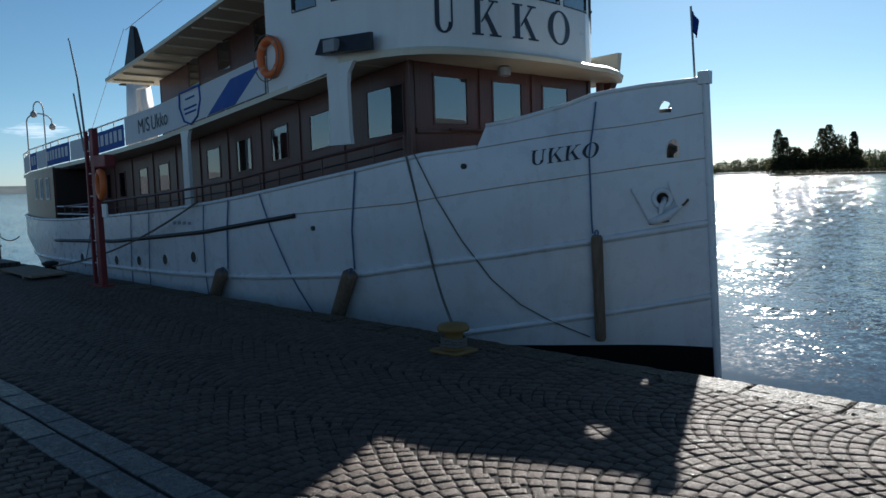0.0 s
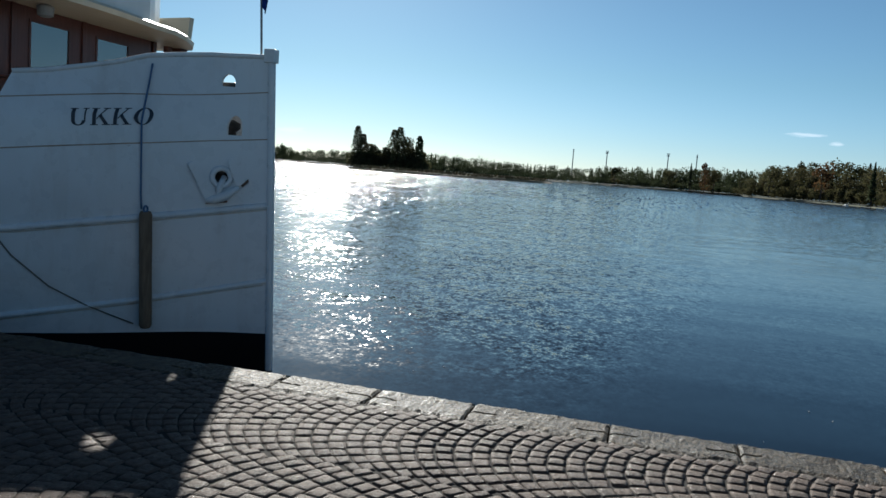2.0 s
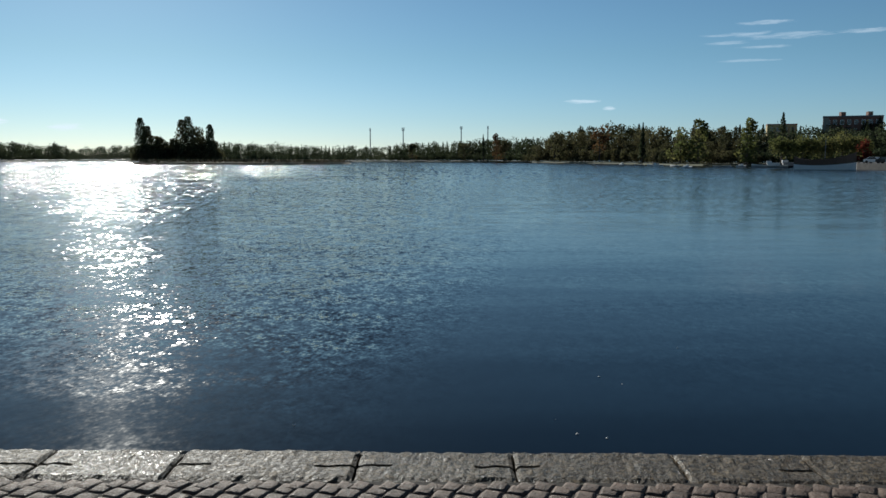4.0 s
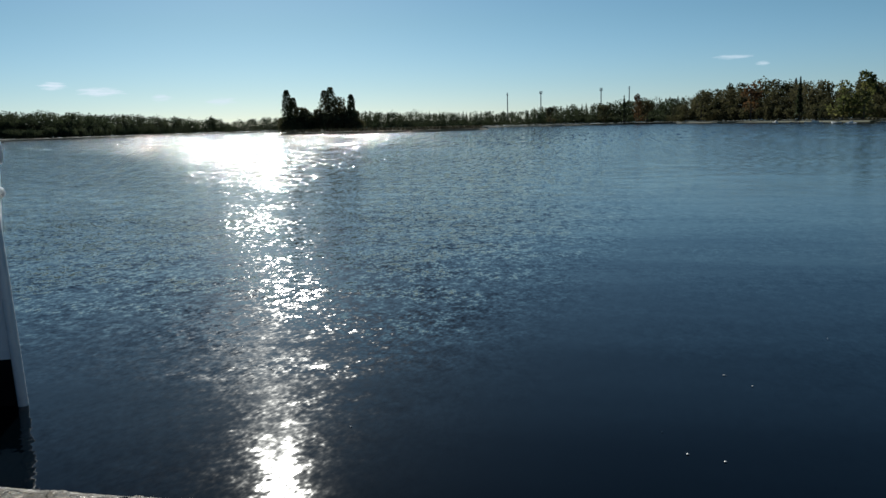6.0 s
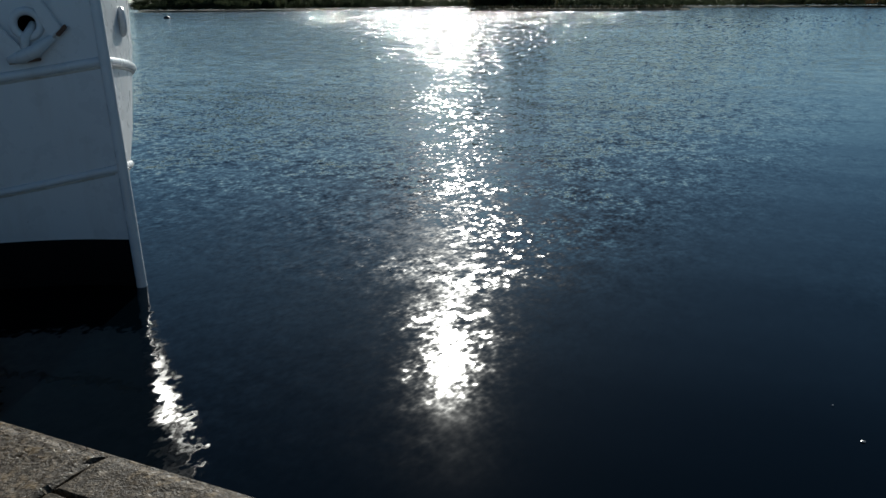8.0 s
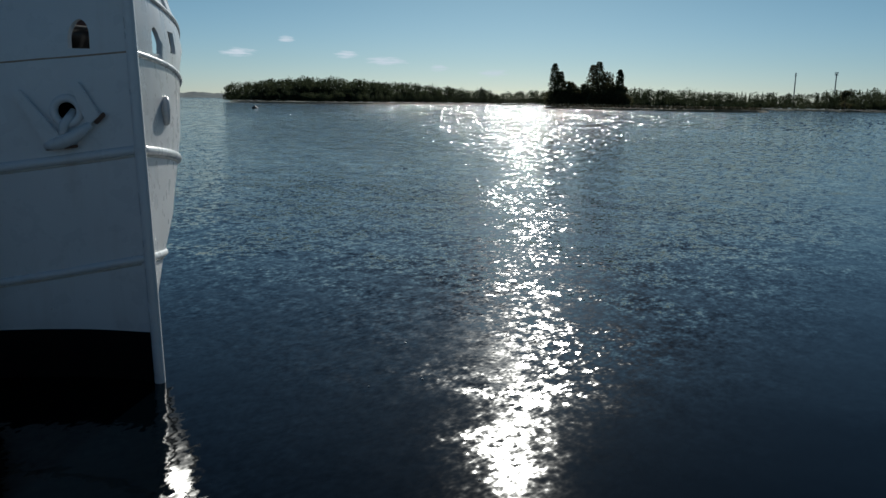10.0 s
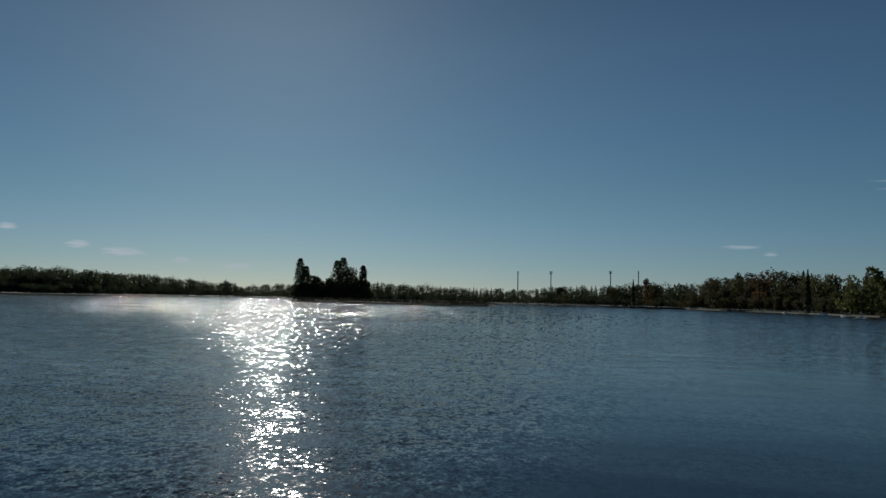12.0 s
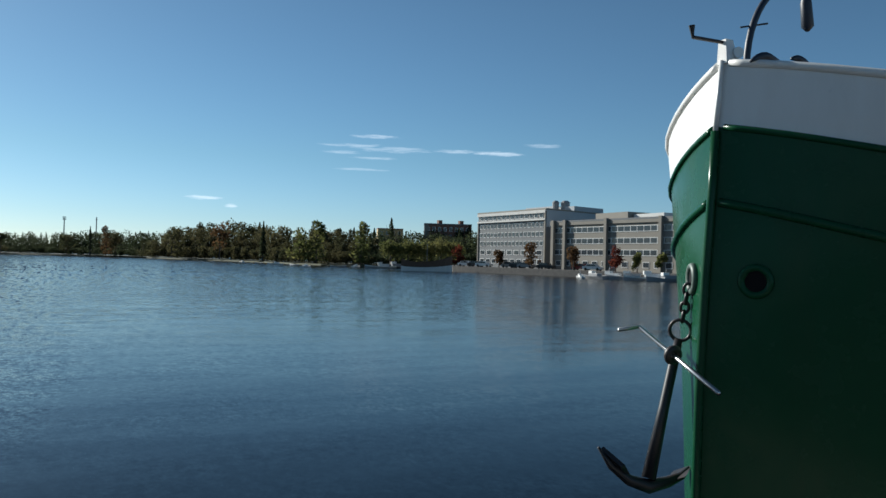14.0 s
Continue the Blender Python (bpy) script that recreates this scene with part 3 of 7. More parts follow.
def lettering(text, size):
    """Flat letters in Blender's own font as vertices and faces, the first letter's left foot at the origin."""
    cu = bpy.data.curves.new("letters", "FONT")
    cu.body, cu.size = text, size
    ob = bpy.data.objects.new("letters", cu)
    scene.collection.objects.link(ob)
    me = bpy.data.meshes.new_from_object(ob.evaluated_get(bpy.context.evaluated_depsgraph_get()))
    bpy.data.objects.remove(ob)
    bm = bmesh.new()
    bm.from_mesh(me)
    bpy.data.meshes.remove(me)
    bpy.data.curves.remove(cu)
    x0 = min(v.co.x for v in bm.verts)
    for v in bm.verts:
        v.co.x -= x0
    return bm


def serif_letter(ch):
    """A Roman capital with thick and thin strokes as flat pieces in layers, 1 high, its left edge at 0; the layer is the z."""
    bm = bmesh.new()

    def piece(layer, *pts):
        bm.faces.new([bm.verts.new((x, y, layer)) for x, y in pts])

    def bar(layer, x0, x1, y0, y1):
        piece(layer, (x0, y0), (x1, y0), (x1, y1), (x0, y1))

    def arc(layer, cx, cy, a0, a1, rx, ry, ix, iy, n=22):
        for k in range(n):
            t0, t1 = lerp(k / n, a0, a1), lerp((k + 1) / n, a0, a1)
            piece(layer, *[(cx + x * math.cos(t), cy + y * math.sin(t)) for x, y, t in ((rx, ry, t0), (rx, ry, t1), (ix, iy, t1), (ix, iy, t0))])
    if ch == "U":
        bar(0, 0.09, 0.26, 0.3, 0.96), bar(0, 0.68, 0.75, 0.3, 0.96)
        arc(0, 0.42, 0.3, math.pi, 2 * math.pi, 0.33, 0.31, 0.16, 0.25)
        for k in range(10):                                # the bowl thins towards the right
            t0, t1 = lerp(k / 10, 1.5 * math.pi, 2 * math.pi), lerp((k + 1) / 10, 1.5 * math.pi, 2 * math.pi)
            piece(1, *[(0.42 + r_ * math.cos(t), 0.3 + q_ * math.sin(t)) for r_, q_, t in ((0.33, 0.31, t0), (0.33, 0.31, t1), (0.26, 0.25, t1), (0.26, 0.25, t0))])
        bar(1, 0.0, 0.36, 0.95, 1.0), bar(1, 0.57, 0.85, 0.95, 1.0)
    elif ch == "K":
        bar(0, 0.1, 0.28, 0.04, 0.96)
        bar(1, 0.0, 0.38, 0.95, 1.0), bar(1, 0.0, 0.38, 0.0, 0.05)
        piece(1, (0.27, 0.34), (0.35, 0.38), (0.77, 0.96), (0.69, 0.96))
        piece(2, (0.4, 0.55), (0.5, 0.68), (0.9, 0.04), (0.7, 0.04))
        bar(3, 0.56, 0.9, 0.95, 1.0), bar(3, 0.58, 1.0, 0.0, 0.05)
    else:
        arc(0, 0.43, 0.5, 0, 2 * math.pi, 0.43, 0.52, 0.25, 0.47, 40)
    return bm


def laid_on(bm, fn):
    """Wraps letters on to a surface: fn(u, v, layer) gives the place."""
    bmesh.ops.subdivide_edges(bm, edges=[e for e in bm.edges if e.calc_length() > 0.3], cuts=2)
    for v in bm.verts:
        v.co = Vector(fn(*v.co))
    return bm


def mapped(bm, fn):
    """Wraps flat letters on to a surface: fn(u, v) gives the place."""
    bmesh.ops.subdivide_edges(bm, edges=[e for e in bm.edges if e.calc_length() > 0.12], cuts=2)
    for v in bm.verts:
        v.co = Vector(fn(v.co.x, v.co.y))
    return bm

# ---- the white ship's lines ----
YC = 3.32
YB = 3.1
def lerp(t, a, b):
    return a + (b - a) * t


def table(x, rows):
    """Linear interpolation in rows of (x, value), x rising."""
    if x <= rows[0][0]:
        return rows[0][1]
    for (xa, a), (xb, b) in zip(rows, rows[1:]):
        if x <= xb:
            return lerp((x - xa) / (xb - xa), a, b)
    return rows[-1][1]


def stem_x(z):
    return -3.59 - 0.043 * (z - 1.0)


def stern_x(z):
    return -24.5 + max(0.0, 0.5 - z) * 2.2


FLARE = [(-1.6, 3.7), (-0.6, 3.1), (0.2, 2.3), (1.0, 1.95), (1.9, 1.9), (2.3, 2.3), (2.75, 2.75)]


# hollow entrance: share of the full breadth by the distance behind the stem
HOLLOW = [(0.0, 0.4), (0.3, 0.43), (0.5, 0.47), (0.8, 0.58), (1.2, 0.74), (1.7, 0.88), (2.2, 0.96), (2.8, 1.0)]


def half_breadth(x, z, hollow=True):
    s = max(0.0, stem_x(z) - x)
    b = 2.95 * (1 - math.exp(-s / table(z, FLARE))) * (table(s, HOLLOW) if hollow else 1.0)
    e = max(0.0, (-16.0 - x) / (-16.0 - stern_x(z)))
    return b * max(0.0, 1 - min(e, 1.0) ** 2.4) ** 0.55


def beam(sgn, x, z):
    """Half breadth on one side; the starboard bow is made fuller to fit the camera's view."""
    return half_breadth(x, z, sgn < 0) * (1.0 if sgn < 0 else lerp(min(1.0, max(0.0, (-12 - x) / -6.0)), 1.0, table(z, [(-0.6, 1.0), (0.1, 1.1), (1.0, 1.11), (1.8, 1.14), (2.2, 1.26), (2.7, 1.25)])))


def hull_y(x, z):
    return YC - half_breadth(x, z)


RAIL = [(-21.5, 1.02), (-18.6, 0.98), (-16.9, 1.0), (-14.7, 1.1), (-12.1, 1.24), (-10.1, 1.4), (-8.5, 1.6), (-7.2, 1.78), (-6.225, 1.951), (-5.138, 2.06)]
BULWARK = [(-6.038, 2.203), (-5.399, 2.331), (-4.936, 2.501), (-4.691, 2.626), (-4.207, 2.703), (-3.6, 2.74)]
UPPER = [(-21.5, 2.05), (-19.7, 2.11), (-16.4, 2.26), (-13.0, 2.5), (-10.9, 2.74), (-9.2, 2.94), (-7.4, 3.18), (-6.8, 3.24), (-5.5, 3.25)]


def upper_z(x):
    return table(x, UPPER)


# half plan of the bridge: distance from the centre line and x
BRIDGE = [(0.0, -5.85), (0.384, -5.86), (0.768, -5.9), (1.152, -5.95), (1.44, -6.01), (1.68, -6.09), (1.872, -6.19), (2.035, -6.33), (2.17, -6.52), (2.256, -6.75), (2.314, -7.1), (2.352, -7.6)]

# ---- the white passenger ship ----
ship = thing("passenger_ship", "old white passenger ship with mahogany deckhouse moored at the quay", "ship", (-12, YC, -1.0))
STEP = -5.695
xs = [stem_x(1) - d for d in (0, 0.015, 0.05, 0.1, 0.16, 0.24, 0.34, 0.46, 0.6, 0.76, 0.94, 1.14, 1.36, 1.6, 1.86)] + [STEP + 0.001, STEP - 0.03, -5.9, -6.3, -6.8, -7.4, -8.0, -8.8, -9.6, -10.6, -11.8, -13, -14.2, -15.4, -16.6, -17.6, -18.6, -19.6, -20.6, -21.5, -22.3, -23, -23.6, -24.1, -24.4, -24.5]


def along(x, z):
    """Station x of the profile at height z, squeezed to the stem and stern there."""
    f = (x - stem_x(1)) / (-24.5 - stem_x(1))
    return lerp(f, stem_x(z), stern_x(z))


def top_z(x):
    return table(x, BULWARK) if x > STEP - 0.01 else table(x, RAIL)


def hull_shell(bottom, top, rows, inward=0.0):
    bm = bmesh.new()
    sides = []
    for sgn in (-1, 1):
        grid = []
        for x in xs:
            col = []
            zt, zb = (top(x) if callable(top) else top), (bottom(x) if callable(bottom) else bottom)
            for r in range(rows + 1):
                z = lerp(r / rows, zb, zt)
                xx = along(x, z)
                col.append((xx, YC + sgn * (beam(sgn, xx, z) - inward), z))
            grid.append(col)
        vs = [[bm.verts.new(p) for p in col] for col in grid]
        for c0, c1 in zip(vs, vs[1:]):
            for r in range(rows):
                bm.faces.new((c0[r], c0[r + 1], c1[r + 1], c1[r]))
    bmesh.ops.remove_doubles(bm, verts=bm.verts, dist=0.0005)
    return bm


# white plating with the round ports, fairleads and hawse pipes cut through it
plating = part("hull_plating", hull_shell(-0.56, top_z, 16), HULL_WHITE, ship, "white riveted steel plating with rust streaks", True)


def baked(ob):
    """Takes the modifiers of ob into its mesh."""
    me = bpy.data.meshes.new_from_object(ob.evaluated_get(bpy.context.evaluated_depsgraph_get()))
    ob.modifiers.clear()
    ob.data = me


thick = plating.modifiers.new("plate", "SOLIDIFY")
thick.thickness, thick.offset = 0.03, -1
baked(plating)
cut = bmesh.new()
for x, z, w, h in ((-4.07, 2.364, 0.068, 0.14), (-3.968, 1.803, 0.072, 0.23)):     # arched fairleads in the bulwark
    rim = [(-w, 0), (w, 0)] + [(w * math.cos(t), h * 0.35 + h * 0.65 * math.sin(t)) for t in (math.pi * k / 12 for k in range(13))]
    a = [cut.verts.new((x + p - 0.18, YC - 1.2, z + q)) for p, q in rim]
    b = [cut.verts.new((x + p - 0.18 + 0.0, YC + 1.2, z + q)) for p, q in rim]
    for v in a:
        v.co.x += 0.18
    for v in b:
        v.co.x += 0.18
    cut.faces.new(a[::-1]), cut.faces.new(b)
    for i in range(len(rim)):
        j = (i + 1) % len(rim)
        cut.faces.new((a[i], a[j], b[j], b[i]))
for x, z in ((-4.4, 2.26), (-4.34, 1.84)):                                       # freeing slots in the starboard bulwark
    box(x - 0.09, x + 0.09, YC + 0.3, YC + 1.5, z, z + 0.2, cut)
for sgn in (-1, 1):                                                            # hawse pipes
    t = tube([(-4.064, YC + sgn * 0.2, 1.303), (-4.084, YC + sgn * 1.2, 1.303)], 0.085, 16, cut)
bmesh.ops.recalc_face_normals(cut, faces=cut.faces)
cm = bpy.data.meshes.new("cut")
cut.to_mesh(cm), cut.free()
cutter = new("cut", cm)
cutter.parent = ship
for v in cm.vertices:
    v.co -= Vector(ship.location)
bpy.context.view_layer.update()
bo = plating.modifiers.new("holes", "BOOLEAN")
bo.object, bo.operation, bo.solver = cutter, "DIFFERENCE", "EXACT"
baked(plating)
bpy.data.objects.remove(cutter)
plating.data.shade_smooth()
em = plating.modifiers.new("edges", "EDGE_SPLIT")
em.split_angle = radians(38)

part("boot_topping", hull_shell(-1.7, -0.56, 5), BLACK_HULL, ship, "black painted hull bottom at the waterline", True)

# stem bar and bulwark cap rail
part("stem_bar", tube([(stem_x(z) + 0.025, YC, z) for z in (-1.6, -1.0, -0.5, 0, 0.5, 1, 1.5, 2, 2.5, 2.8)], 0.045, 10), HULL_WHITE, ship, "white stem bar", True)
bm = box(-3.72, -3.58, YC - 0.06, YC + 0.06, 2.68, 2.84, bevel=0.012)
part("stem_head", bm, HULL_WHITE, ship)
for sgn in (-1, 1):
    cap = [(along(x, top_z(x)), YC + sgn * beam(sgn, along(x, top_z(x)), top_z(x)), top_z(x) + 0.01) for x in xs]
    part("cap_rail", tube(cap[:16], 0.028, 8), HULL_WHITE, ship, "", True)
    part("cap_rail", tube(cap[16:], 0.03, 8), HULL_WHITE, ship, "", True)


def line_on_hull(name, rows, r, material, x0, x1, label, sides=(-1, 1), n=46, out=0.0):
    for sgn in sides:
        pts = []
        for k in range(n + 1):
            x = lerp((k / n) ** 1.5, x0, x1)
            z = table(x, rows)
            xx = min(x, stem_x(z) - 0.01)
            pts.append((xx, YC + sgn * (beam(sgn, xx, z) + out), z))
        part(name, tube(pts, r, 8), material, ship, label, True)


M1 = [(-24, 0.1), (-12.2, 0.14), (-9.7, 0.22), (-7.43, 0.37), (-6.108, 0.586), (-5.658, 0.64), (-5.185, 0.722), (-4.774, 0.787), (-4.196, 0.891), (-3.58, 1)]
M2 = [(-8.2, -0.56), (-6.6, -0.46), (-6.138, -0.395), (-5.485, -0.283), (-4.821, -0.171), (-4.194, -0.051), (-3.55, 0.09)]
L1 = [(-6.041, 1.952), (-5.668, 2.015), (-4.94, 2.154), (-4.461, 2.217), (-3.64, 2.34)]
L2 = [(-12, 1.0), (-8.5, 1.2), (-6.6, 1.33), (-5.36, 1.528), (-4.219, 1.713), (-3.6, 1.79)]
line_on_hull("guard_moulding", M1, 0.042, HULL_WHITE, -3.6, -23.6, "white half-round guard moulding stained with rust")
line_on_hull("guard_moulding", M2, 0.036, HULL_WHITE, -3.56, -8.2, "white half-round guard moulding stained with rust")
for rows_, x1_, dz in ((M1, -23.4, 0.045), (M2, -8.1, 0.04)):
    line_on_hull("rust_line", [(x, z - dz) for x, z in rows_], 0.012, GUARD, -3.6, x1_, "rust-stained lower edge of the moulding")
line_on_hull("plate_seam", L1, 0.007, SEAM, -3.64, -5.95, "rusty plate seam", (-1,))
line_on_hull("plate_seam", L2, 0.007, SEAM, -3.62, -8.6, "rusty plate seam", (-1,))
line_on_hull("guard_moulding", L1, 0.022, HULL_WHITE, -3.64, -5.95, "white half-round moulding", (1,))
line_on_hull("guard_moulding", L2, 0.026, HULL_WHITE, -3.62, -8.6, "white half-round moulding", (1,))
line_on_hull("rubbing_strake", [(-18, 0.53), (-17.76, 0.54), (-14.35, 0.63), (-10.91, 0.89), (-8.56, 1.17), (-8, 1.23)], 0.035, BLACK, -8.5, -17.6, "black rubbing strake", (-1,), 40, 0.01)

# hawse pipe rims, stockless anchor in its pocket, port lights, scuppers
for sgn in (-1, 1):
    y = YC + sgn * (beam(sgn, -4.064, 1.303) + 0.004)
    nrm = (0.6, sgn * 0.8, 0)
    part("hawse_rim", ring((-4.064, y, 1.303), nrm, 0.105, 0.034), HULL_WHITE, ship, "", True)
for p in ((-11.3, 0.46), (-12.3, 0.37), (-13.33, 0.3), (-14.31, 0.26), (-16.04, 0.23)):
    y = hull_y(*p)
    rim = part("port_light", ring((p[0], y - 0.004, p[1]), (0, 1, 0), 0.1, 0.014, 24), HULL_WHITE, ship, "round port light in a white rim")
    part("pane", tube([(p[0], y - 0.012, p[1]), (p[0], y + 0.01, p[1])], 0.095, 20), BLACK, rim)
# solid black plugs: the dark of the scupper holes is painted, nothing is cut
for p in ((-8.15, 1.0), (-5.87, 1.781)):
    part("scupper", tube([(p[0], hull_y(*p) - 0.02, p[1]), (p[0], hull_y(*p) + 0.02, p[1])], 0.035, 12), BLACK, ship, "black plug that stands for the dark of a scupper hole")


def on_hull(x, z, out):
    e = 0.01
    y = hull_y(x, z)
    n = Vector((hull_y(x + e, z) - y, -e, (hull_y(x, z + e) - y))).normalized()
    return Vector((x, y, z)) + n * out


# fluke pad below the hawse: the crown and two arms of the housed anchor
def hull_plate(corners, out, thick, bevel=0.008):
    bm = hexa(bmesh.new(), [on_hull(x, z, out) for x, z in corners], [on_hull(x, z, out + thick) for x, z in corners])
    bmesh.ops.recalc_face_normals(bm, faces=bm.faces)
    bmesh.ops.bevel(bm, geom=list(bm.edges), offset=bevel, segments=2, affect="EDGES")
    return bm


part("anchor_fluke", hull_plate([(-4.37, 1.43), (-4.33, 1.47), (-4.1, 1.1), (-4.19, 1.0)], 0.015, 0.045), HULL_WHITE, ship, "white painted anchor fluke with rust stains")
part("anchor_fluke", hull_plate([(-4.02, 1.5), (-3.97, 1.54), (-3.83, 1.27), (-3.92, 1.18)], 0.015, 0.045), HULL_WHITE, ship, "white painted anchor fluke with rust stains")
part("anchor_crown", tube([on_hull(-4.2, 1.02, 0.04), on_hull(-4.12, 1.04, 0.06), on_hull(-4.02, 1.09, 0.06), on_hull(-3.9, 1.2, 0.04)], [0.03, 0.055, 0.055, 0.03], 10), HULL_WHITE, ship, "white painted anchor crown", True)
part("rust_edge", hull_plate([(-4.2, 0.985), (-4.19, 1.0), (-4.0, 1.035), (-4.0, 1.01)], 0.02, 0.035, 0.004), RUST, ship, "rust-brown lower edge of the anchor")
part("rust_edge", hull_plate([(-3.86, 1.2), (-3.88, 1.225), (-3.81, 1.3), (-3.8, 1.27)], 0.02, 0.035, 0.004), RUST, ship, "rust-brown tip of the anchor")
part("anchor_shank", tube([on_hull(-4.09, 1.08, 0.04), on_hull(-4.08, 1.19, 0.05), (-4.064, hull_y(-4.064, 1.303) + 0.06, 1.303)], 0.036, 10), HULL_WHITE, ship, "", True)
# dark solids added in the camera's sight line, so the bow openings look dark
part("fairlead_chock", box(-4.32, -4.02, YC - 0.16, YC + 0.16, 2.3, 2.42, bevel=0.02), BLACK, ship, "dark block added to darken the upper bow opening")
part("bitt", lathe([(0.22, 0), (0.19, 0.06), (0.17, 0.3), (0.22, 0.34), (0.22, 0.4), (0.14, 0.44)], 18, (-4.24, YC - 0.04, 1.55)), BLACK, ship, "black post added to darken the lower bow opening", True)
bm = box(-4.86, -4.42, 3.46, 3.84, 1.2, 1.95, bevel=0.04)
tube([(-4.64, 3.4, 1.86), (-4.64, 3.88, 1.86)], 0.19, 18, bm)
part("windlass", bm, BLACK, ship, "dark block and drum added to darken the bow openings")

# the name on the bow, and the large one across the bridge front
NAME0, NAME1 = Vector((-5.229, 0, 1.758)), Vector((-4.649, 0, 1.847))


for ch, u0, u1 in (("U", 0.0, 0.215), ("K", 0.245, 0.49), ("K", 0.5, 0.745), ("O", 0.77, 1.0)):
    bm = serif_letter(ch)
    wide = max(v.co.x for v in bm.verts)

    def fn(u, v, layer, u0=u0, u1=u1, wide=wide):
        f = lerp(u / wide, u0, u1)
        return on_hull(lerp(f, NAME0.x, NAME1.x), lerp(f, NAME0.z, NAME1.z) + v * 0.185, 0.006 + 0.0006 * layer)
    part("bow_name_letter", laid_on(bm, fn), NAVY, ship, "dark letter %s of the name UKKO on the bow" % ch)
bm = box(-11.95, -11.2, 0, 0.001, 0.96, 1.09)
for v in bm.verts:
    v.co = on_hull(v.co.x, v.co.z, 0.004 + v.co.y * 3)
part("side_plate", bm, CANVAS, ship, "faint painted plate with worn marks")
for k in range(4):
    part("worn_mark", hexa(bmesh.new(), *[[on_hull(-11.88 + 0.17 * k + dx, 1.0 + dz, o) for dx, dz in ((0, 0), (0.1, 0.01), (0.1, 0.06), (0, 0.05))] for o in (0.006, 0.011)]), STEEL, ship, "illegible worn mark")

# decks
for name, z0, x0, x1 in (("foredeck", 1.55, -3.9, -6.7), ("main_deck", None, -6.7, -24.2)):
    bm = bmesh.new()
    cols = []
    for k in range(25):
        x = lerp(k / 24, x0, x1)
        z = z0 if z0 else min(1.55, table(x, RAIL) - 0.45)
        b = max(0.02, half_breadth(x, z) - 0.035)
        cols.append([bm.verts.new((x, YC - b, z)), bm.verts.new((x, YC + b, z)), bm.verts.new((x, YC + b, z - 0.05)), bm.verts.new((x, YC - b, z - 0.05))])
    for c0, c1 in zip(cols, cols[1:]):
        for i in range(4):
            bm.faces.new((c0[i], c0[(i + 1) % 4], c1[(i + 1) % 4], c1[i]))
    part(name, bm, DECK, ship)

# lower deckhouse of varnished mahogany, open under the bridge overhang
FRONT, PORT, STARB, AFT = -6.72, 1.3, 2 * YC - 1.3, -17.05
deck_low = lambda x: min(1.5, table(x, RAIL) - 0.5)
window_z = lambda x: table(x, [(-16.8, 1.7), (-15, 1.77), (-14, 1.84), (-12, 2.04), (-10.95, 2.14), (-9.86, 2.29), (-8.75, 2.41), (-7.3, 2.59)])
side_windows = [(-7.66, -6.87, 0.34)] + [(x - w, x + w, 0.28) for x, w in ((-8.75, 0.28), (-9.86, 0.25), (-10.95, 0.25), (-12.0, 0.25), (-13.98, 0.24), (-14.92, 0.21), (-15.97, 0.17), (-16.7, 0.13))]
for y, side in ((PORT, 1), (STARB, -1)):
    holes = [(FRONT - b, FRONT - a, (lambda u, h=h: window_z(FRONT - u) - h), (lambda u, h=h: window_z(FRONT - u) + h)) for a, b, h in side_windows]
    w = Wall([(FRONT, y), (AFT, y)], lambda u: deck_low(FRONT - u), lambda u: upper_z(FRONT - u) - 0.04, holes, 0.06, -side)
    wall_part("deckhouse_side", w, MAHOGANY, ship, MAHOGANY, label="reddish-brown mahogany deckhouse side", backings=True, deep=0.06, w=0.024)
w = Wall([(FRONT, PORT), (FRONT, STARB)], 1.5, 3.22, [(c - 0.35, c + 0.35, 2.36, 3.05) for c in (0.735, 1.94, 3.12)], 0.06, 1)
wall_part("deckhouse_front", w, MAHOGANY, ship, MAHOGANY, label="mahogany deckhouse front with three windows", deep=0.1, rounded=0.07)
part("deckhouse_back", Wall([(AFT, PORT), (AFT, STARB)], 0.5, 2.2, (), 0.06, -1).solid(), MAHOGANY, ship)
for y in (PORT - 0.012, STARB + 0.012):                 # corner posts and sill moulding
    part("corner_post", box(FRONT - 0.06, FRONT + 0.02, y - 0.04, y + 0.04, 1.5, 3.2, bevel=0.012), MAHOGANY, ship)
part("sill_moulding", box(FRONT + 0.002, FRONT + 0.04, PORT + 0.05, STARB - 0.05, 2.25, 2.31, bevel=0.01), MAHOGANY, ship)
for c in (1.34, 2.53):
    part("front_stile", box(FRONT + 0.002, FRONT + 0.025, PORT + c - 0.035, PORT + c + 0.035, 2.32, 3.2, bevel=0.006), MAHOGANY, ship)
for x in (-8.2, -9.3, -10.4, -11.48, -12.5, -13.45, -14.45, -15.45, -16.35):
    part("side_stile", box(x - 0.03, x + 0.03, PORT - 0.02, PORT - 0.002, deck_low(x), upper_z(x) - 0.05), MAHOGANY, ship)
part("handrail_front", tube([(FRONT + 0.1, 1.9, 2.3), (FRONT + 0.1, STARB - 0.3, 2.3)], 0.02), MAHOGANY, ship)
# gangway recess, its shade put into a dark brown colour, and the after house
part("gangway_bulkhead", box(-17.64, -17.08, 2.0, 2.06, 0.55, 2.1), SHADE_BROWN, ship, "gangway bulkhead with the recess's shade put into its colour")
part("gangway_ceiling", box(-17.66, -17.08, 0.6, 5.9, 2.12, 2.16), SHADE_BROWN, ship)


def shell_path(z, x0, x1, inset, n=14, sgn=-1):
    return [(x, YC + sgn * max(0.02, half_breadth(x, z) - inset)) for x in (lerp(k / n, x0, x1) for k in range(n + 1))]


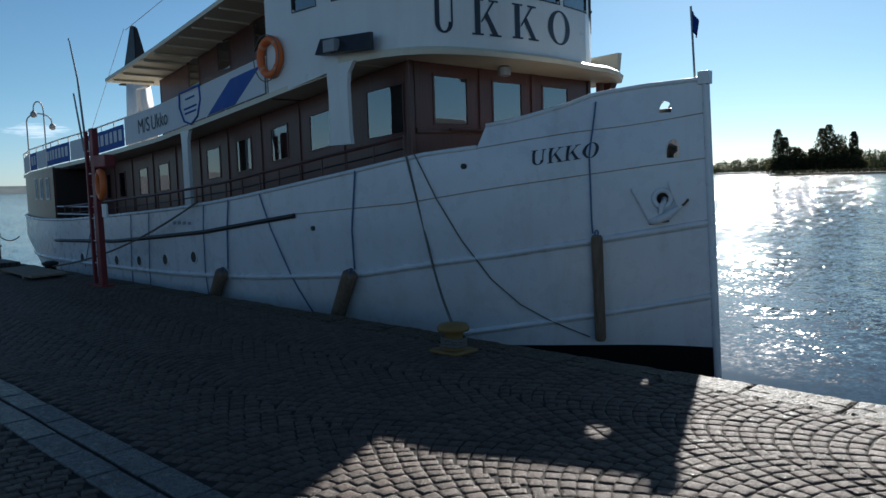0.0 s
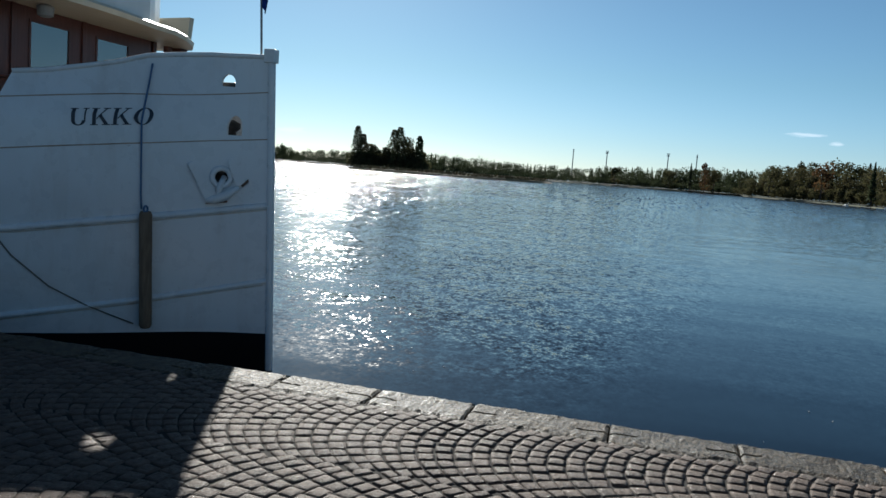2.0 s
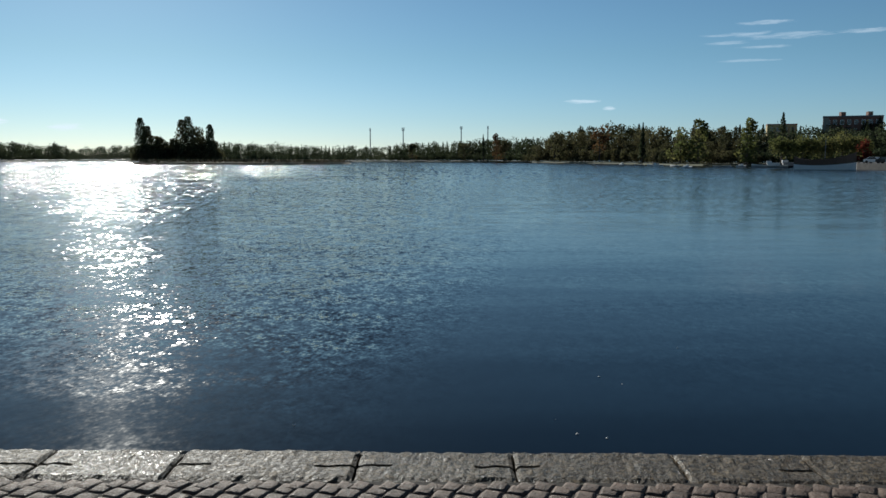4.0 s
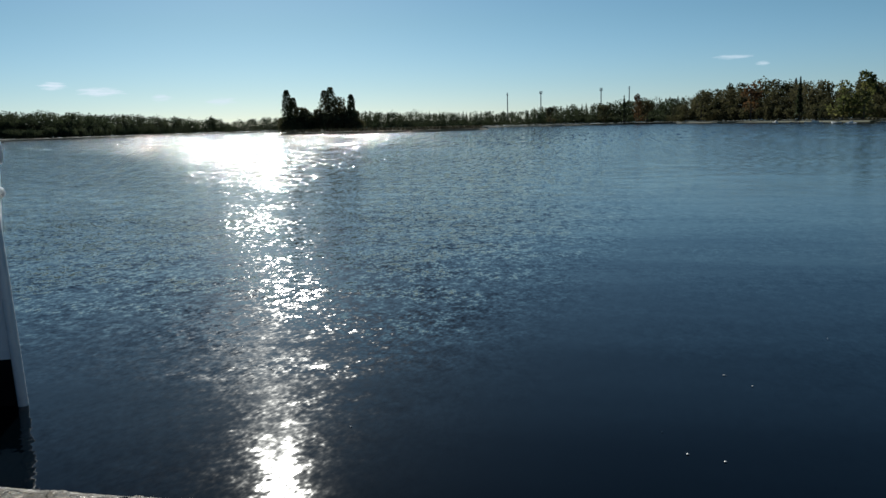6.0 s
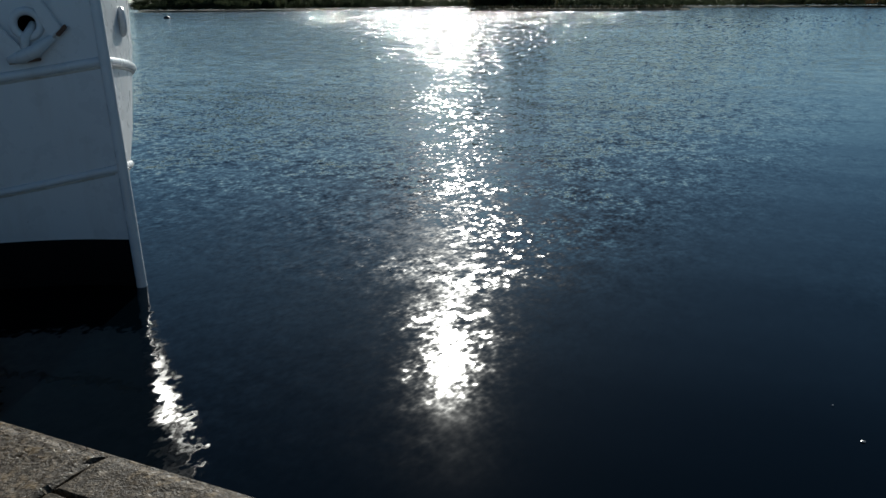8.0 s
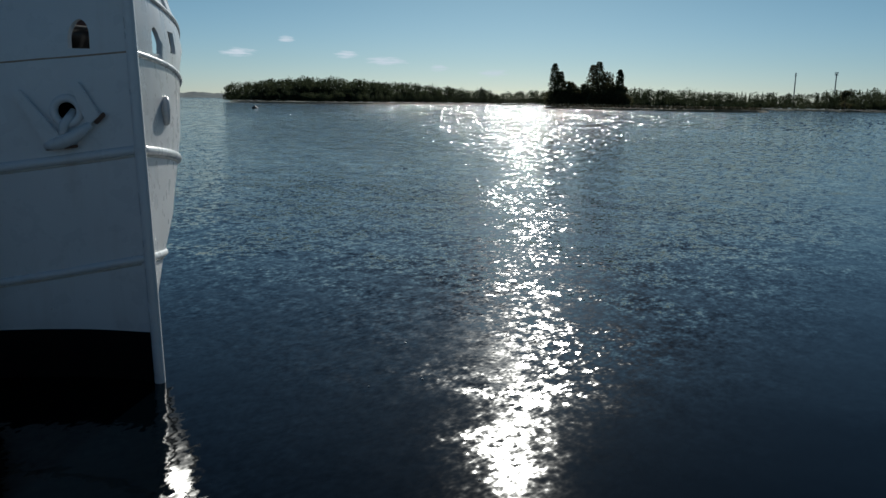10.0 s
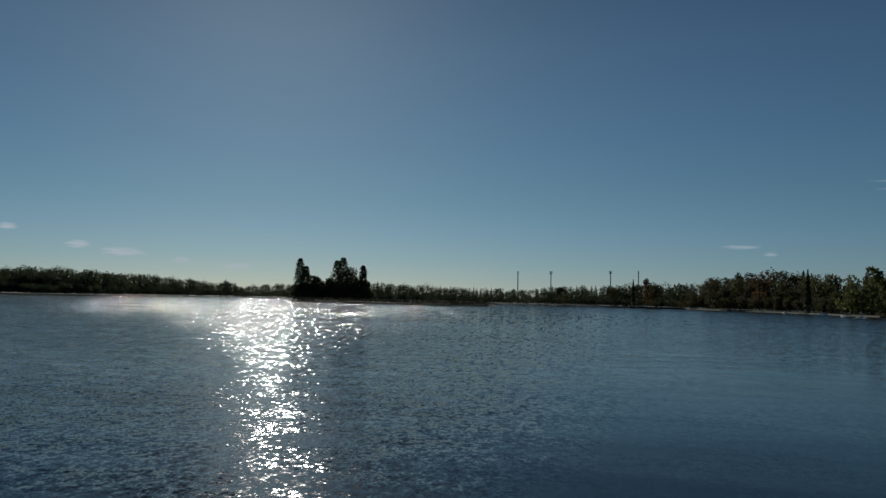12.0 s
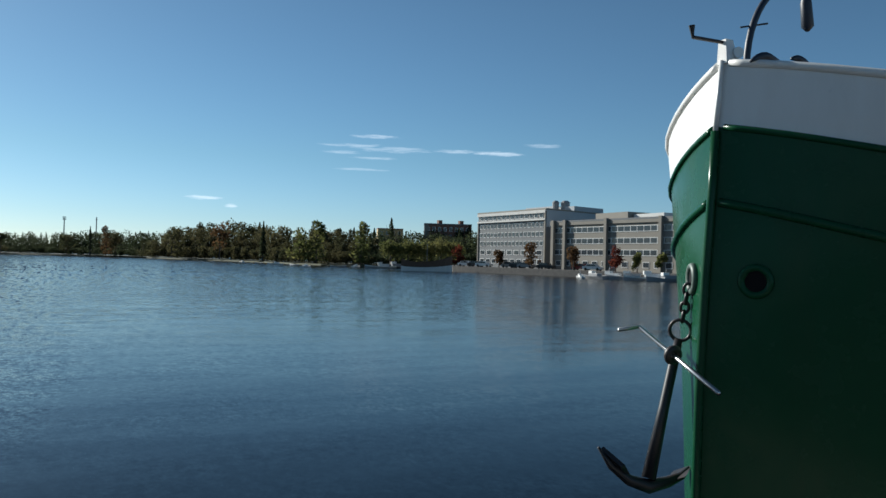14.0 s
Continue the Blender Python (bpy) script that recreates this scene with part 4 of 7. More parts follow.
for sgn in (-1, 1):
    path = shell_path(0.9, -17.7, -23.9, 0.06, 14, sgn)
    w = Wall(path, lambda u: 1.0, lambda u: upper_z(-17.7 - u) - 0.03, [(0.35 + 0.55 * k, 0.6 + 0.55 * k, 1.45, 1.95) for k in range(3)], 0.05, sgn * 1)
    wall_part("after_house", w, MAHOGANY, ship, WHITE, label="brown after house with narrow windows")
# end wall in the same brown, darkened for the shade on it
part("after_house_end", Wall([(-17.7, hull_y(-17.7, 0.9) + 0.08), (-17.7, 2 * YC - hull_y(-17.7, 0.9) - 0.08)], 0.6, 2.16, (), 0.05, 1).solid(), SHADE_BROWN, ship)

# upper deck: planked slab with a cream underside, following the sheer
UP_B = [(-24.3, 0.6), (-23.5, 1.5), (-22.5, 2.0), (-20.5, 2.45), (-18, 2.6), (-9, 2.55), (-7.6, 2.46)]
bm, cols = bmesh.new(), []
for k in range(41):
    x = lerp(k / 40, -7.3, -24.2)
    b, z = table(x, UP_B), upper_z(x)
    cols.append([bm.verts.new(p) for p in ((x, YC - b, z - 0.02), (x, YC + b, z - 0.02), (x, YC + b, z + 0.06), (x, YC - b, z + 0.06))])
for c0, c1 in zip(cols, cols[1:]):
    for i in range(4):
        bm.faces.new((c0[i], c0[(i + 1) % 4], c1[(i + 1) % 4], c1[i]))
bm.faces.new(cols[0]), bm.faces.new(cols[-1][::-1])
part("upper_deck", bm, CREAM, ship, "upper deck slab with cream underside")
# bridge deck and bridge front
half = [(x, YB - d) for d, x in BRIDGE[::-1]] + [(x, YB + d) for d, x in BRIDGE[1:4]]
plan = half + [(-5.95, 4.7), (-6.1, 5.2), (-6.33, 5.7), (-6.6, 6.1), (-7.0, 6.24), (-7.7, 6.32)]     # the deck reaches out to starboard
bm = bmesh.new()
low = [bm.verts.new((x + 0.05, y, 3.19)) for x, y in plan]
mid = [bm.verts.new((x + 0.07, y, 3.25)) for x, y in plan]
top = [bm.verts.new((x + 0.02, y, 3.29)) for x, y in plan]
for a, b in ((low, mid), (mid, top)):
    for i in range(len(plan) - 1):
        bm.faces.new((a[i], a[i + 1], b[i + 1], b[i]))
    bm.faces.new((a[-1], a[0], b[0], b[-1]))
bm.faces.new(low[::-1]), bm.faces.new(top)
part("bridge_deck", bm, CREAM, ship, "overhanging bridge deck with cream moulded edge")
BACK = -9.3                                             # after edge of the bridge house
inner = [(x - 0.05, YB + (y - YB) * 0.985) for x, y in half] + [(-6.15, 4.55), (-6.4, 4.95), (-6.7, 5.4), (-7.0, 5.85), (-7.2, 6.1), (-7.45, 6.2), (-7.7, 6.24)]
bridge_path = [(BACK, inner[0][1] + 0.0), (-8.7, inner[0][1])] + inner + [(BACK, inner[-1][1])]
bw = Wall(bridge_path, 3.2, 5.0, (), 0.05, 1)


def along_bridge(x, y):
    return min((k * 0.01 for k in range(int(bw.at[-1] * 100))), key=lambda u: (bw.place(u) - Vector((x, y, 0))).length)


WINDOWS = [((-8.6, 0.86), (-8.02, 0.87)), ((-7.68, 0.86), (-6.75, 0.94)), ((-6.55, 1.0), (-6.24, 1.36)), ((-6.19, 1.45), (-6.03, 1.97)), ((-6.02, 2.05), (-5.94, 2.68)), ((-5.94, 2.76), (-5.92, 3.47)), ((-5.92, 3.58), (-6.0, 4.3)), ((-6.13, 4.53), (-6.6, 5.25)), ((-6.74, 5.46), (-6.95, 5.78))]
bw.low = lambda u: min(3.2, upper_z(bw.place(u).x))
for a, b in WINDOWS:
    u0, u1 = along_bridge(*a), along_bridge(*b)
    bw.holes.append((u0, u1, 4.04, 4.64))
wall_part("bridge_front", bw, WHITE, ship, BLACK, label="white curved bridge front with a row of windows", w=0.014, rounded=0.1)
part("bridge_back", Wall([(BACK, inner[0][1] + 0.05), (BACK, inner[-1][1] - 0.05)], lambda u: 2.9, 5.0, (), 0.05, -1).solid(), MAHOGANY, ship)
roof_plan = [(x + 0.25, YB + (y - YB) * 1.04) for x, y in inner]
roof_plan = [(BACK - 0.1, roof_plan[0][1])] + roof_plan + [(BACK - 0.1, roof_plan[-1][1])]
bm = bmesh.new()
a = [bm.verts.new((x, y, 4.86 if x > -9 else 4.86)) for x, y in roof_plan]
b = [bm.verts.new((x, y, 4.98)) for x, y in roof_plan]
bm.faces.new(a[::-1]), bm.faces.new(b)
for i in range(len(a)):
    j = (i + 1) % len(a)
    bm.faces.new((a[i], a[j], b[j], b[i]))
part("bridge_roof", bm, WHITE, ship, "white overhanging bridge roof")
for y0, y1, z0, ch in ((1.25, 1.53, 3.47, "U"), (1.76, 2.24, 3.47, "K"), (2.44, 2.96, 3.48, "K"), (3.18, 3.74, 3.49, "O")):
    x0 = table(y0, sorted((y, x) for x, y in inner))
    x1 = table(y1, sorted((y, x) for x, y in inner))
    ua, ub = along_bridge(x0, y0), along_bridge(x1, y1)
    bm = serif_letter(ch)
    wide = max(v.co.x for v in bm.verts)

    def fn(u, v, layer, ua=ua, ub=ub, wide=wide, z0=z0):
        p = bw.place(lerp(u / wide, ua, ub), -0.008 - 0.0008 * layer)
        return (p.x, p.y, z0 + 0.46 * v)
    part("name_letter", laid_on(bm, fn), NAVY, ship, "large dark letter %s on the bridge front" % ch)

# side light screen boxes at both ends of the bridge deck
for y, sg in ((YB - 2.37, -1),):
    b_ = part("side_light_screen", hexa(bmesh.new(), [(-7.83, y, 3.34), (-6.78, y, 3.28), (-6.78, y + sg * 0.15, 3.28), (-7.83, y + sg * 0.15, 3.34)], [(-7.83, y, 3.56), (-6.78, y, 3.5), (-6.78, y + sg * 0.05, 3.5), (-7.83, y + sg * 0.05, 3.56)]), BLACK, ship, "dark side light screen")
    part("side_light", box(-7.58, -7.34, y + sg * 0.1, y + sg * 0.2, 3.33, 3.49, bevel=0.012), STEEL, b_, "boxed navigation lamp")
part("wing_board", hexa(bmesh.new(), [(-7.6, 6.22, 3.285), (-6.6, 6.02, 3.285), (-6.58, 6.09, 3.285), (-7.6, 6.3, 3.285)], [(-7.6, 6.22, 3.7), (-6.58, 6.04, 3.7), (-6.56, 6.13, 3.7), (-7.6, 6.32, 3.7)]), CREAM, ship, "cream side light board at the end of the bridge deck")
part("wing_knee", hexa(bmesh.new(), [(-6.9, 5.9, 2.7), (-6.78, 5.9, 2.7), (-6.78, 5.96, 2.7), (-6.9, 5.96, 2.7)], [(-6.9, 5.9, 3.2), (-6.62, 5.9, 3.2), (-6.62, 6.08, 3.2), (-6.9, 6.08, 3.2)]), MAHOGANY, ship, "dark knee under the bridge wing")
part("wing_awning", hexa(bmesh.new(), [(-9.6, 5.9, 4.79), (-7.9, 5.9, 4.79), (-8.0, 7.36, 4.76), (-9.6, 7.36, 4.76)], [(-9.6, 5.9, 4.862), (-7.9, 5.9, 4.862), (-8.0, 7.4, 4.82), (-9.6, 7.4, 4.82)]), NAVY, ship, "dark blue awning over the bridge wing")
part("floodlight", lathe([(0.05, 0), (0.09, 0.02), (0.1, 0.12), (0.04, 0.16)], 14, (-6.35, 2.75, 3.04)), STEEL, ship, "small deck lamp under the bridge")

# pillars at the ship's side
for y in (0.74, 2 * YC - 0.74):
    for x, w, zt in ((-7.53, 0.24, 3.2), (-11.9, 0.12, 2.6)):
        zb = table(x, RAIL) + 0.0 if x < -8 else 2.13
        prof = [(-w, zb), (w, zb), (w * 0.9, zb + 0.15), (w * 0.85, zt - 0.3), (w * 0.95, zt - 0.14), (w * 1.35, zt - 0.03), (w * 1.5, zt), (-w * 1.1, zt), (-w * 0.95, zt - 0.12), (-w * 0.85, zt - 0.4), (-w * 0.9, zb + 0.15)]
        bm = bmesh.new()
        a = [bm.verts.new((x + p, y - 0.03, z)) for p, z in prof]
        b = [bm.verts.new((x + p, y + 0.03, z)) for p, z in prof]
        bm.faces.new(a), bm.faces.new(b[::-1])
        for i in range(len(prof)):
            bm.faces.new((a[i], b[i], b[(i + 1) % len(prof)], a[(i + 1) % len(prof)]))
        part("pillar", bm, WHITE, ship, "white flared deck pillar")
part("pillar", tube([(-6.78, 5.78, 1.9), (-6.78, 5.78, 3.2)], 0.07, 10), MAHOGANY, ship, "brown corner pillar")

# passage railing along the side
for sgn in (-1, 1):
    rx = [-6.6 - 0.45 * k for k in range(24)]
    foot = [(x, YC + sgn * (beam(sgn, x, table(x, RAIL)) - 0.03), table(x, RAIL)) for x in rx]
    for p in foot:
        part("rail_post", tube([p, (p[0], p[1], p[2] + 0.3)], 0.014, 6), MAHOGANY, ship)
    part("rail_bar", tube([(x, y, z + 0.3) for x, y, z in foot], 0.022, 8), MAHOGANY, ship, "varnished rail")
    part("rail_bar", tube([(x, y, z + 0.15) for x, y, z in foot], 0.012, 6), BLACK, ship)
    if sgn < 0:
        gate = [(x, hull_y(x, 1.0) + 0.02, 1.0 + dz) for dz in (0.14, 0.3) for x in (-14.9, -17.4)]
        part("gangway_rail", tube(gate[:2], 0.016, 6), WHITE, ship), part("gangway_rail", tube(gate[2:], 0.016, 6), WHITE, ship)

# fore part: red-brown bulwark coaming below the windows, bitts on deck
for x in (-6.25, -6.0):
    part("bitt", lathe([(0.07, 0), (0.07, 0.42), (0.1, 0.44), (0.1, 0.5)], 14, (x, 1.9, 1.55)), BLACK, ship, "black mooring bitt", True)

# upper-deck railing with canvas banners
for sgn in (-1, 1):
    rx = [-9.36 - 0.62 * k for k in range(24)]
    top = [(x, YC + sgn * (table(x, UP_B) - 0.03), upper_z(x) + 0.06) for x in rx]
    for p in top:
        part("rail_stanchion", tube([p, (p[0], p[1], p[2] + 0.56)], 0.012, 6), WHITE, ship)
    for dz, r in ((0.56, 0.018), (0.36, 0.009), (0.16, 0.009)):
        part("deck_rail", tube([(x, y, z + dz) for x, y, z in top], r, 6), WHITE if r > 0.01 else STEEL, ship)


def banner(name, x0, x1, z0, z1, material, label, out=0.0, n=10, slant=0.0):
    bm, cols = bmesh.new(), []
    for k in range(n + 1):
        x = lerp(k / n, x0, x1)
        for_y = YC - table(x, UP_B) - out + 0.004 * math.sin(x * 9)
        dz = upper_z(x)
        cols.append([bm.verts.new((x + s_, for_y + t_, dz + z)) for s_, z, t_ in ((0, z0, 0), (slant, z1, 0), (slant, z1, 0.004), (0, z0, 0.004))])
    for c0, c1 in zip(cols, cols[1:]):
        for i in range(4):
            bm.faces.new((c0[i], c0[(i + 1) % 4], c1[(i + 1) % 4], c1[i]))
    bm.faces.new(cols[0]), bm.faces.new(cols[-1][::-1])
    return part(name, bm, material, ship, label)


banner("banner", -9.36, -14.35, 0.08, 0.6, CANVAS, "white canvas banner on the upper-deck rail", 0.012)
banner("banner_stripe", -10.22, -11.1, 0.085, 0.595, BLUE, "slanting blue stripe on the banner", 0.02, 6, 0.78)
for word, xa_, xb_ in (("M/S", -13.72, -13.25), ("Ukko", -13.16, -12.52)):
    bm = lettering(word, 0.3)
    wide = max(v.co.x for v in bm.verts)

    def banner_fn(u, v, wide=wide, xa_=xa_, xb_=xb_):
        x = lerp(u / wide, xa_, xb_)
        return (x, YC - table(x, UP_B) - 0.024, upper_z(x) + 0.22 + v * 1.25)
    part("banner_text", mapped(bm, banner_fn), NAVY, ship, "dark blue lettering %s on the banner" % word)
bm = bmesh.new()
shield = ((-12.02, 0.64), (-11.32, 0.64), (-11.3, 0.4), (-11.42, 0.14), (-11.66, 0.05), (-11.9, 0.14), (-12.04, 0.4))
for (xa, za), (xb, zb) in zip(shield, shield[1:] + shield[:1]):
    tube([(xa, YC - table(xa, UP_B) - 0.026, upper_z(xa) + za), (xb, YC - table(xb, UP_B) - 0.026, upper_z(xb) + zb)], 0.016, 6, bm)
for za, half in ((0.5, 0.16), (0.34, 0.22), (0.26, 0.2)):
    tube([(-11.67 - half, YC - 2.575, upper_z(-11.67 - half) + za), (-11.67 + half, YC - 2.575, upper_z(-11.67 + half) + za)], 0.018, 6, bm)
part("banner_crest", bm, BLUE, ship, "blue shield outline with plain bars")
x = -14.4
for k, (w, m) in enumerate(((1.9, BLUE), (0.9, CANVAS), (1.6, BLUE), (0.8, CANVAS), (0.6, BLUE), (1.4, CANVAS))):
    banner("banner", x, x - w, 0.08, 0.5, m, "blue banner with illegible white bars" if m is BLUE else "white canvas banner", 0.012)
    if m is BLUE:
        for j in range(int(w / 0.22)):
            banner("banner_bar", x - 0.1 - 0.22 * j, x - 0.24 - 0.22 * j, 0.2, 0.42, CANVAS, "illegible white bar", 0.02, 1)
    x -= w + 0.04

# upper cabin, its roof, lifebuoy, funnel
CAB_Y, CAB_AFT = 1.62, -14.6
for y, side in ((CAB_Y, 1), (2 * YC - CAB_Y, -1)):
    holes = [(BACK - (x + 0.23), BACK - (x - 0.23), (lambda u, z=z: z - 0.27), (lambda u, z=z: z + 0.27)) for x, z in ((-10.75, 4.15), (-12.0, 3.98), (-13.15, 3.8))]
    w = Wall([(BACK, y), (CAB_AFT, y)], lambda u: upper_z(BACK - u) + 0.05, lambda u: table(BACK - u, [(-15, 3.78), (-13, 4.08), (-11, 4.42), (-9, 4.76)]) - 0.02, holes, 0.05, -side)
    wall_part("upper_cabin", w, MAHOGANY, ship, MAHOGANY, label="mahogany upper cabin side", w=0.024, backings=True, deep=0.06)
part("upper_cabin_end", Wall([(CAB_AFT, CAB_Y), (CAB_AFT, 2 * YC - CAB_Y)], 2.4, 3.83, (), 0.05, -1).solid(), MAHOGANY, ship)
bm, cols = bmesh.new(), []
for k in range(15):
    x = lerp(k / 14, -8.9, -15.1)
    z = table(x, [(-15.2, 3.77), (-13, 4.08), (-11, 4.42), (-9, 4.76)])
    cols.append([bm.verts.new(p) for p in ((x, 0.72, z), (x, 2 * YC - 0.72, z), (x, 2 * YC - 0.72, z + 0.07), (x, 0.72, z + 0.07))])
for c0, c1 in zip(cols, cols[1:]):
    for i in range(4):
        bm.faces.new((c0[i], c0[(i + 1) % 4], c1[(i + 1) % 4], c1[i]))
bm.faces.new(cols[0]), bm.faces.new(cols[-1][::-1])
part("cabin_roof", bm, CREAM, ship, "cream overhanging cabin roof")
for k in range(13):
    x = -9.2 - 0.47 * k
    z = table(x, [(-15.2, 3.77), (-13, 4.08), (-11, 4.42), (-9, 4.76)])
    part("roof_beam", box(x - 0.018, x + 0.018, 0.78, CAB_Y - 0.01, z - 0.035, z - 0.002), CREAM, ship)

FX = -19.95
bm = hexa(bmesh.new(), [(FX - 0.45, 3.3, 2.2), (FX + 0.75, 3.3, 2.2), (FX + 0.75, 3.86, 2.2), (FX - 0.45, 3.86, 2.2)], [(FX - 0.36, 3.39, 4.86), (FX + 0.36, 3.39, 4.86), (FX + 0.36, 3.71, 4.86), (FX - 0.36, 3.71, 4.86)])
bmesh.ops.bevel(bm, geom=list(bm.edges), offset=0.06, segments=3, affect="EDGES")
part("funnel_casing", bm, WHITE, ship, "white tapered funnel casing", True)
bm = hexa(bmesh.new(), [(FX - 0.42, 3.37, 4.84), (FX + 0.4, 3.37, 4.84), (FX + 0.4, 3.73, 4.84), (FX - 0.42, 3.73, 4.84)], [(FX - 0.14, 3.5, 6.02), (FX + 0.12, 3.5, 5.94), (FX + 0.12, 3.6, 5.94), (FX - 0.14, 3.6, 6.02)])
bmesh.ops.bevel(bm, geom=list(bm.edges), offset=0.03, segments=2, affect="EDGES")
part("funnel_top", bm, BLACK, ship, "raked black funnel top")
for k in range(3):
    part("funnel_step", box(FX - 0.6, FX - 0.42, 3.3, 3.62, 4.46 + 0.16 * k, 4.5 + 0.16 * k), BLACK, ship)
part("after_frame", tube([(-15.6, 1.6, 2.4), (-15.6, 1.6, 3.75), (-15.1, 1.6, 3.78)], 0.05, 8), WHITE, ship)

part("funnel_stay", tube([(FX, YC, 5.85), (-9.9, YC, 7.55)], 0.008, 6), STEEL, ship, "thin wire stay from the funnel")
part("funnel_stay", tube([(FX - 0.1, YC, 5.9), (-23.4, YC, 2.75)], 0.007, 6), STEEL, ship, "thin wire stay from the funnel")
part("signal_mast", tube([(-9.9, YC, 4.9), (-9.9, YC, 7.6)], [0.05, 0.03], 8), WHITE, ship, "white signal mast on the bridge roof")
# jack staff and flag
part("jack_staff", tube([(-3.78, YC, 2.75), (-3.83, YC, 3.64)], 0.014, 8), STEEL, ship, "thin jack staff")
bm, cols = bmesh.new(), []
for k in range(7):
    t = k / 6
    wob = 0.02 * math.sin(t * 9)
    cols.append([bm.verts.new((-3.825 + 0.1 * t, YC + wob, 3.6 - 0.15 * t)), bm.verts.new((-3.81 + 0.06 * t, YC - wob, 3.34 - 0.1 * t))])
for c0, c1 in zip(cols, cols[1:]):
    bm.faces.new((c0[0], c1[0], c1[1], c0[1]))
bmesh.ops.solidify(bm, geom=bm.faces[:], thickness=0.003)
part("flag", bm, BLUE, ship, "limp dark blue and white jack flag", True)

# lifebuoy on the bridge side
buoy = thing("lifebuoy", "orange lifebuoy hung on the white bridge side", "lifebuoy", (-9.14, 0.72, 3.2))
part("buoy_ring", ring((-9.14, 0.73, 3.5), (0, 1, 0), 0.255, 0.058, 32, 12), ORANGE, buoy, "", True)
for k in range(4):
    t = math.pi / 4 + k * math.pi / 2
    c = Vector((-9.14 + 0.25 * math.cos(t), 0.73, 3.5 + 0.25 * math.sin(t)))
    d = Vector((-math.sin(t), 0, math.cos(t)))
    part("grip_band", tube([c - d * 0.025, c + d * 0.025], 0.061, 12), FADED, buoy, "faded band")
part("lanyard", tube([(-9.14 + 0.335 * math.cos(t), 0.66, 3.5 + (0.31 if math.sin(t) > 0 else 0.36) * math.sin(t)) for t in (2 * math.pi * k / 24 for k in range(24))], 0.008, 6, None, True), ROPE_GREY, buoy)

# ---- lake, quay and what stands on it ----
WATER_Z = -1.0
bm = bmesh.new()
ys = [-0.3, 8, 20, 45, 90, 180, 400, 1000, 2400, 4200]
xw = [-4200, -1500, -600, -250, -100, -40, -15, 0, 15, 40, 100, 250, 600, 1500, 4200]
rows = [[bm.verts.new((x, y, WATER_Z)) for x in xw] for y in ys]
for r0, r1 in zip(rows, rows[1:]):
    for i in range(len(xw) - 1):
        bm.faces.new((r0[i], r0[i + 1], r1[i + 1], r1[i]))
w0 = [bm.verts.new((x, y, WATER_Z)) for x, y in ((-4200, -1200), (-25.2, -1200), (-25.2, -0.3), (-4200, -0.3))]
bm.faces.new(w0)
solo("water", bm, WATER, "dark blue lake water, its ripples fitted to the camera's view of the sun glitter", "water", kind="structure")

QUAY_W, QUAY_E = -25.0, 90.0
PX0, PX1, PY0 = -17.2, 7.5, -6.6          # stretch laid with separate setts
ground = thing("ground", "quay paved with granite setts", "pavement", kind="structure")
bm = bmesh.new()
for x0, x1, y0, y1 in ((QUAY_W, PX0, -7.5, -0.4), (PX1, QUAY_E, -7.5, -0.4), (PX0, PX1, -7.5, PY0), (QUAY_W, QUAY_E, -1200, -7.5)):
    bm.faces.new([bm.verts.new(p) for p in ((x0, y0, -0.004), (x1, y0, -0.004), (x1, y1, -0.004), (x0, y1, -0.004))])
part("paving_sheet", bm, PAVING, ground)
bm = bmesh.new()
n_ = 60
grid = [[bm.verts.new((lerp(i / n_, PX0, PX1), lerp(j / 20, PY0, -0.38), -0.007)) for i in range(n_ + 1)] for j in range(21)]
for r0, r1 in zip(grid, grid[1:]):
    for i in range(n_):
        bm.faces.new((r0[i], r0[i + 1], r1[i + 1], r1[i]))
part("joint_bed", bm, JOINT, ground, "dark sandy joints with a little moss")

bm = box(QUAY_W, QUAY_E, -0.4, -0.02, -2.2, -0.2)
box(QUAY_W, QUAY_W + 0.5, -40, -0.4, -2.2, -0.05, bm)
solo("wall_quay", bm, CONCRETE, "stained concrete quay wall down to the water", "wall", kind="structure")
bm = box(-6.5, 40, 0.014, 0.046, -0.2, -0.03, bevel=0.01)
solo("trim_ledge", bm, KERB, "rough stone lip along the quay's outer edge", "ledge", kind="structure")

# unseen plain wall added on the landward side to block low sky light
bm = box(-70, 70, -19, -18, -0.05, 2.6)
solo("wall_landward", bm, SKY_BLOCK, "unseen plain grey wall added behind the camera to block low sky light", "wall", kind="structure")

# granite kerb stones with iron-cramp slots
kerb = thing("kerb", "rough granite kerb stones along the quay edge", "kerb", kind="structure")
JOINTS = [-0.87, -0.18, 0.73, 1.515, 2.34, 3.0]
rng = random.Random(5)
while JOINTS[-1] < 24:
    JOINTS.append(JOINTS[-1] + rng.uniform(0.72, 0.98))
while JOINTS[0] > -20:
    JOINTS.insert(0, JOINTS[0] - rng.uniform(0.68, 0.95))
SLOTS = {-0.87: (1, 1), -0.18: (0, 1), 0.73: (1, 1), 1.515: (1, 1), 2.34: (0, 0), 3.0: (1, 0)}


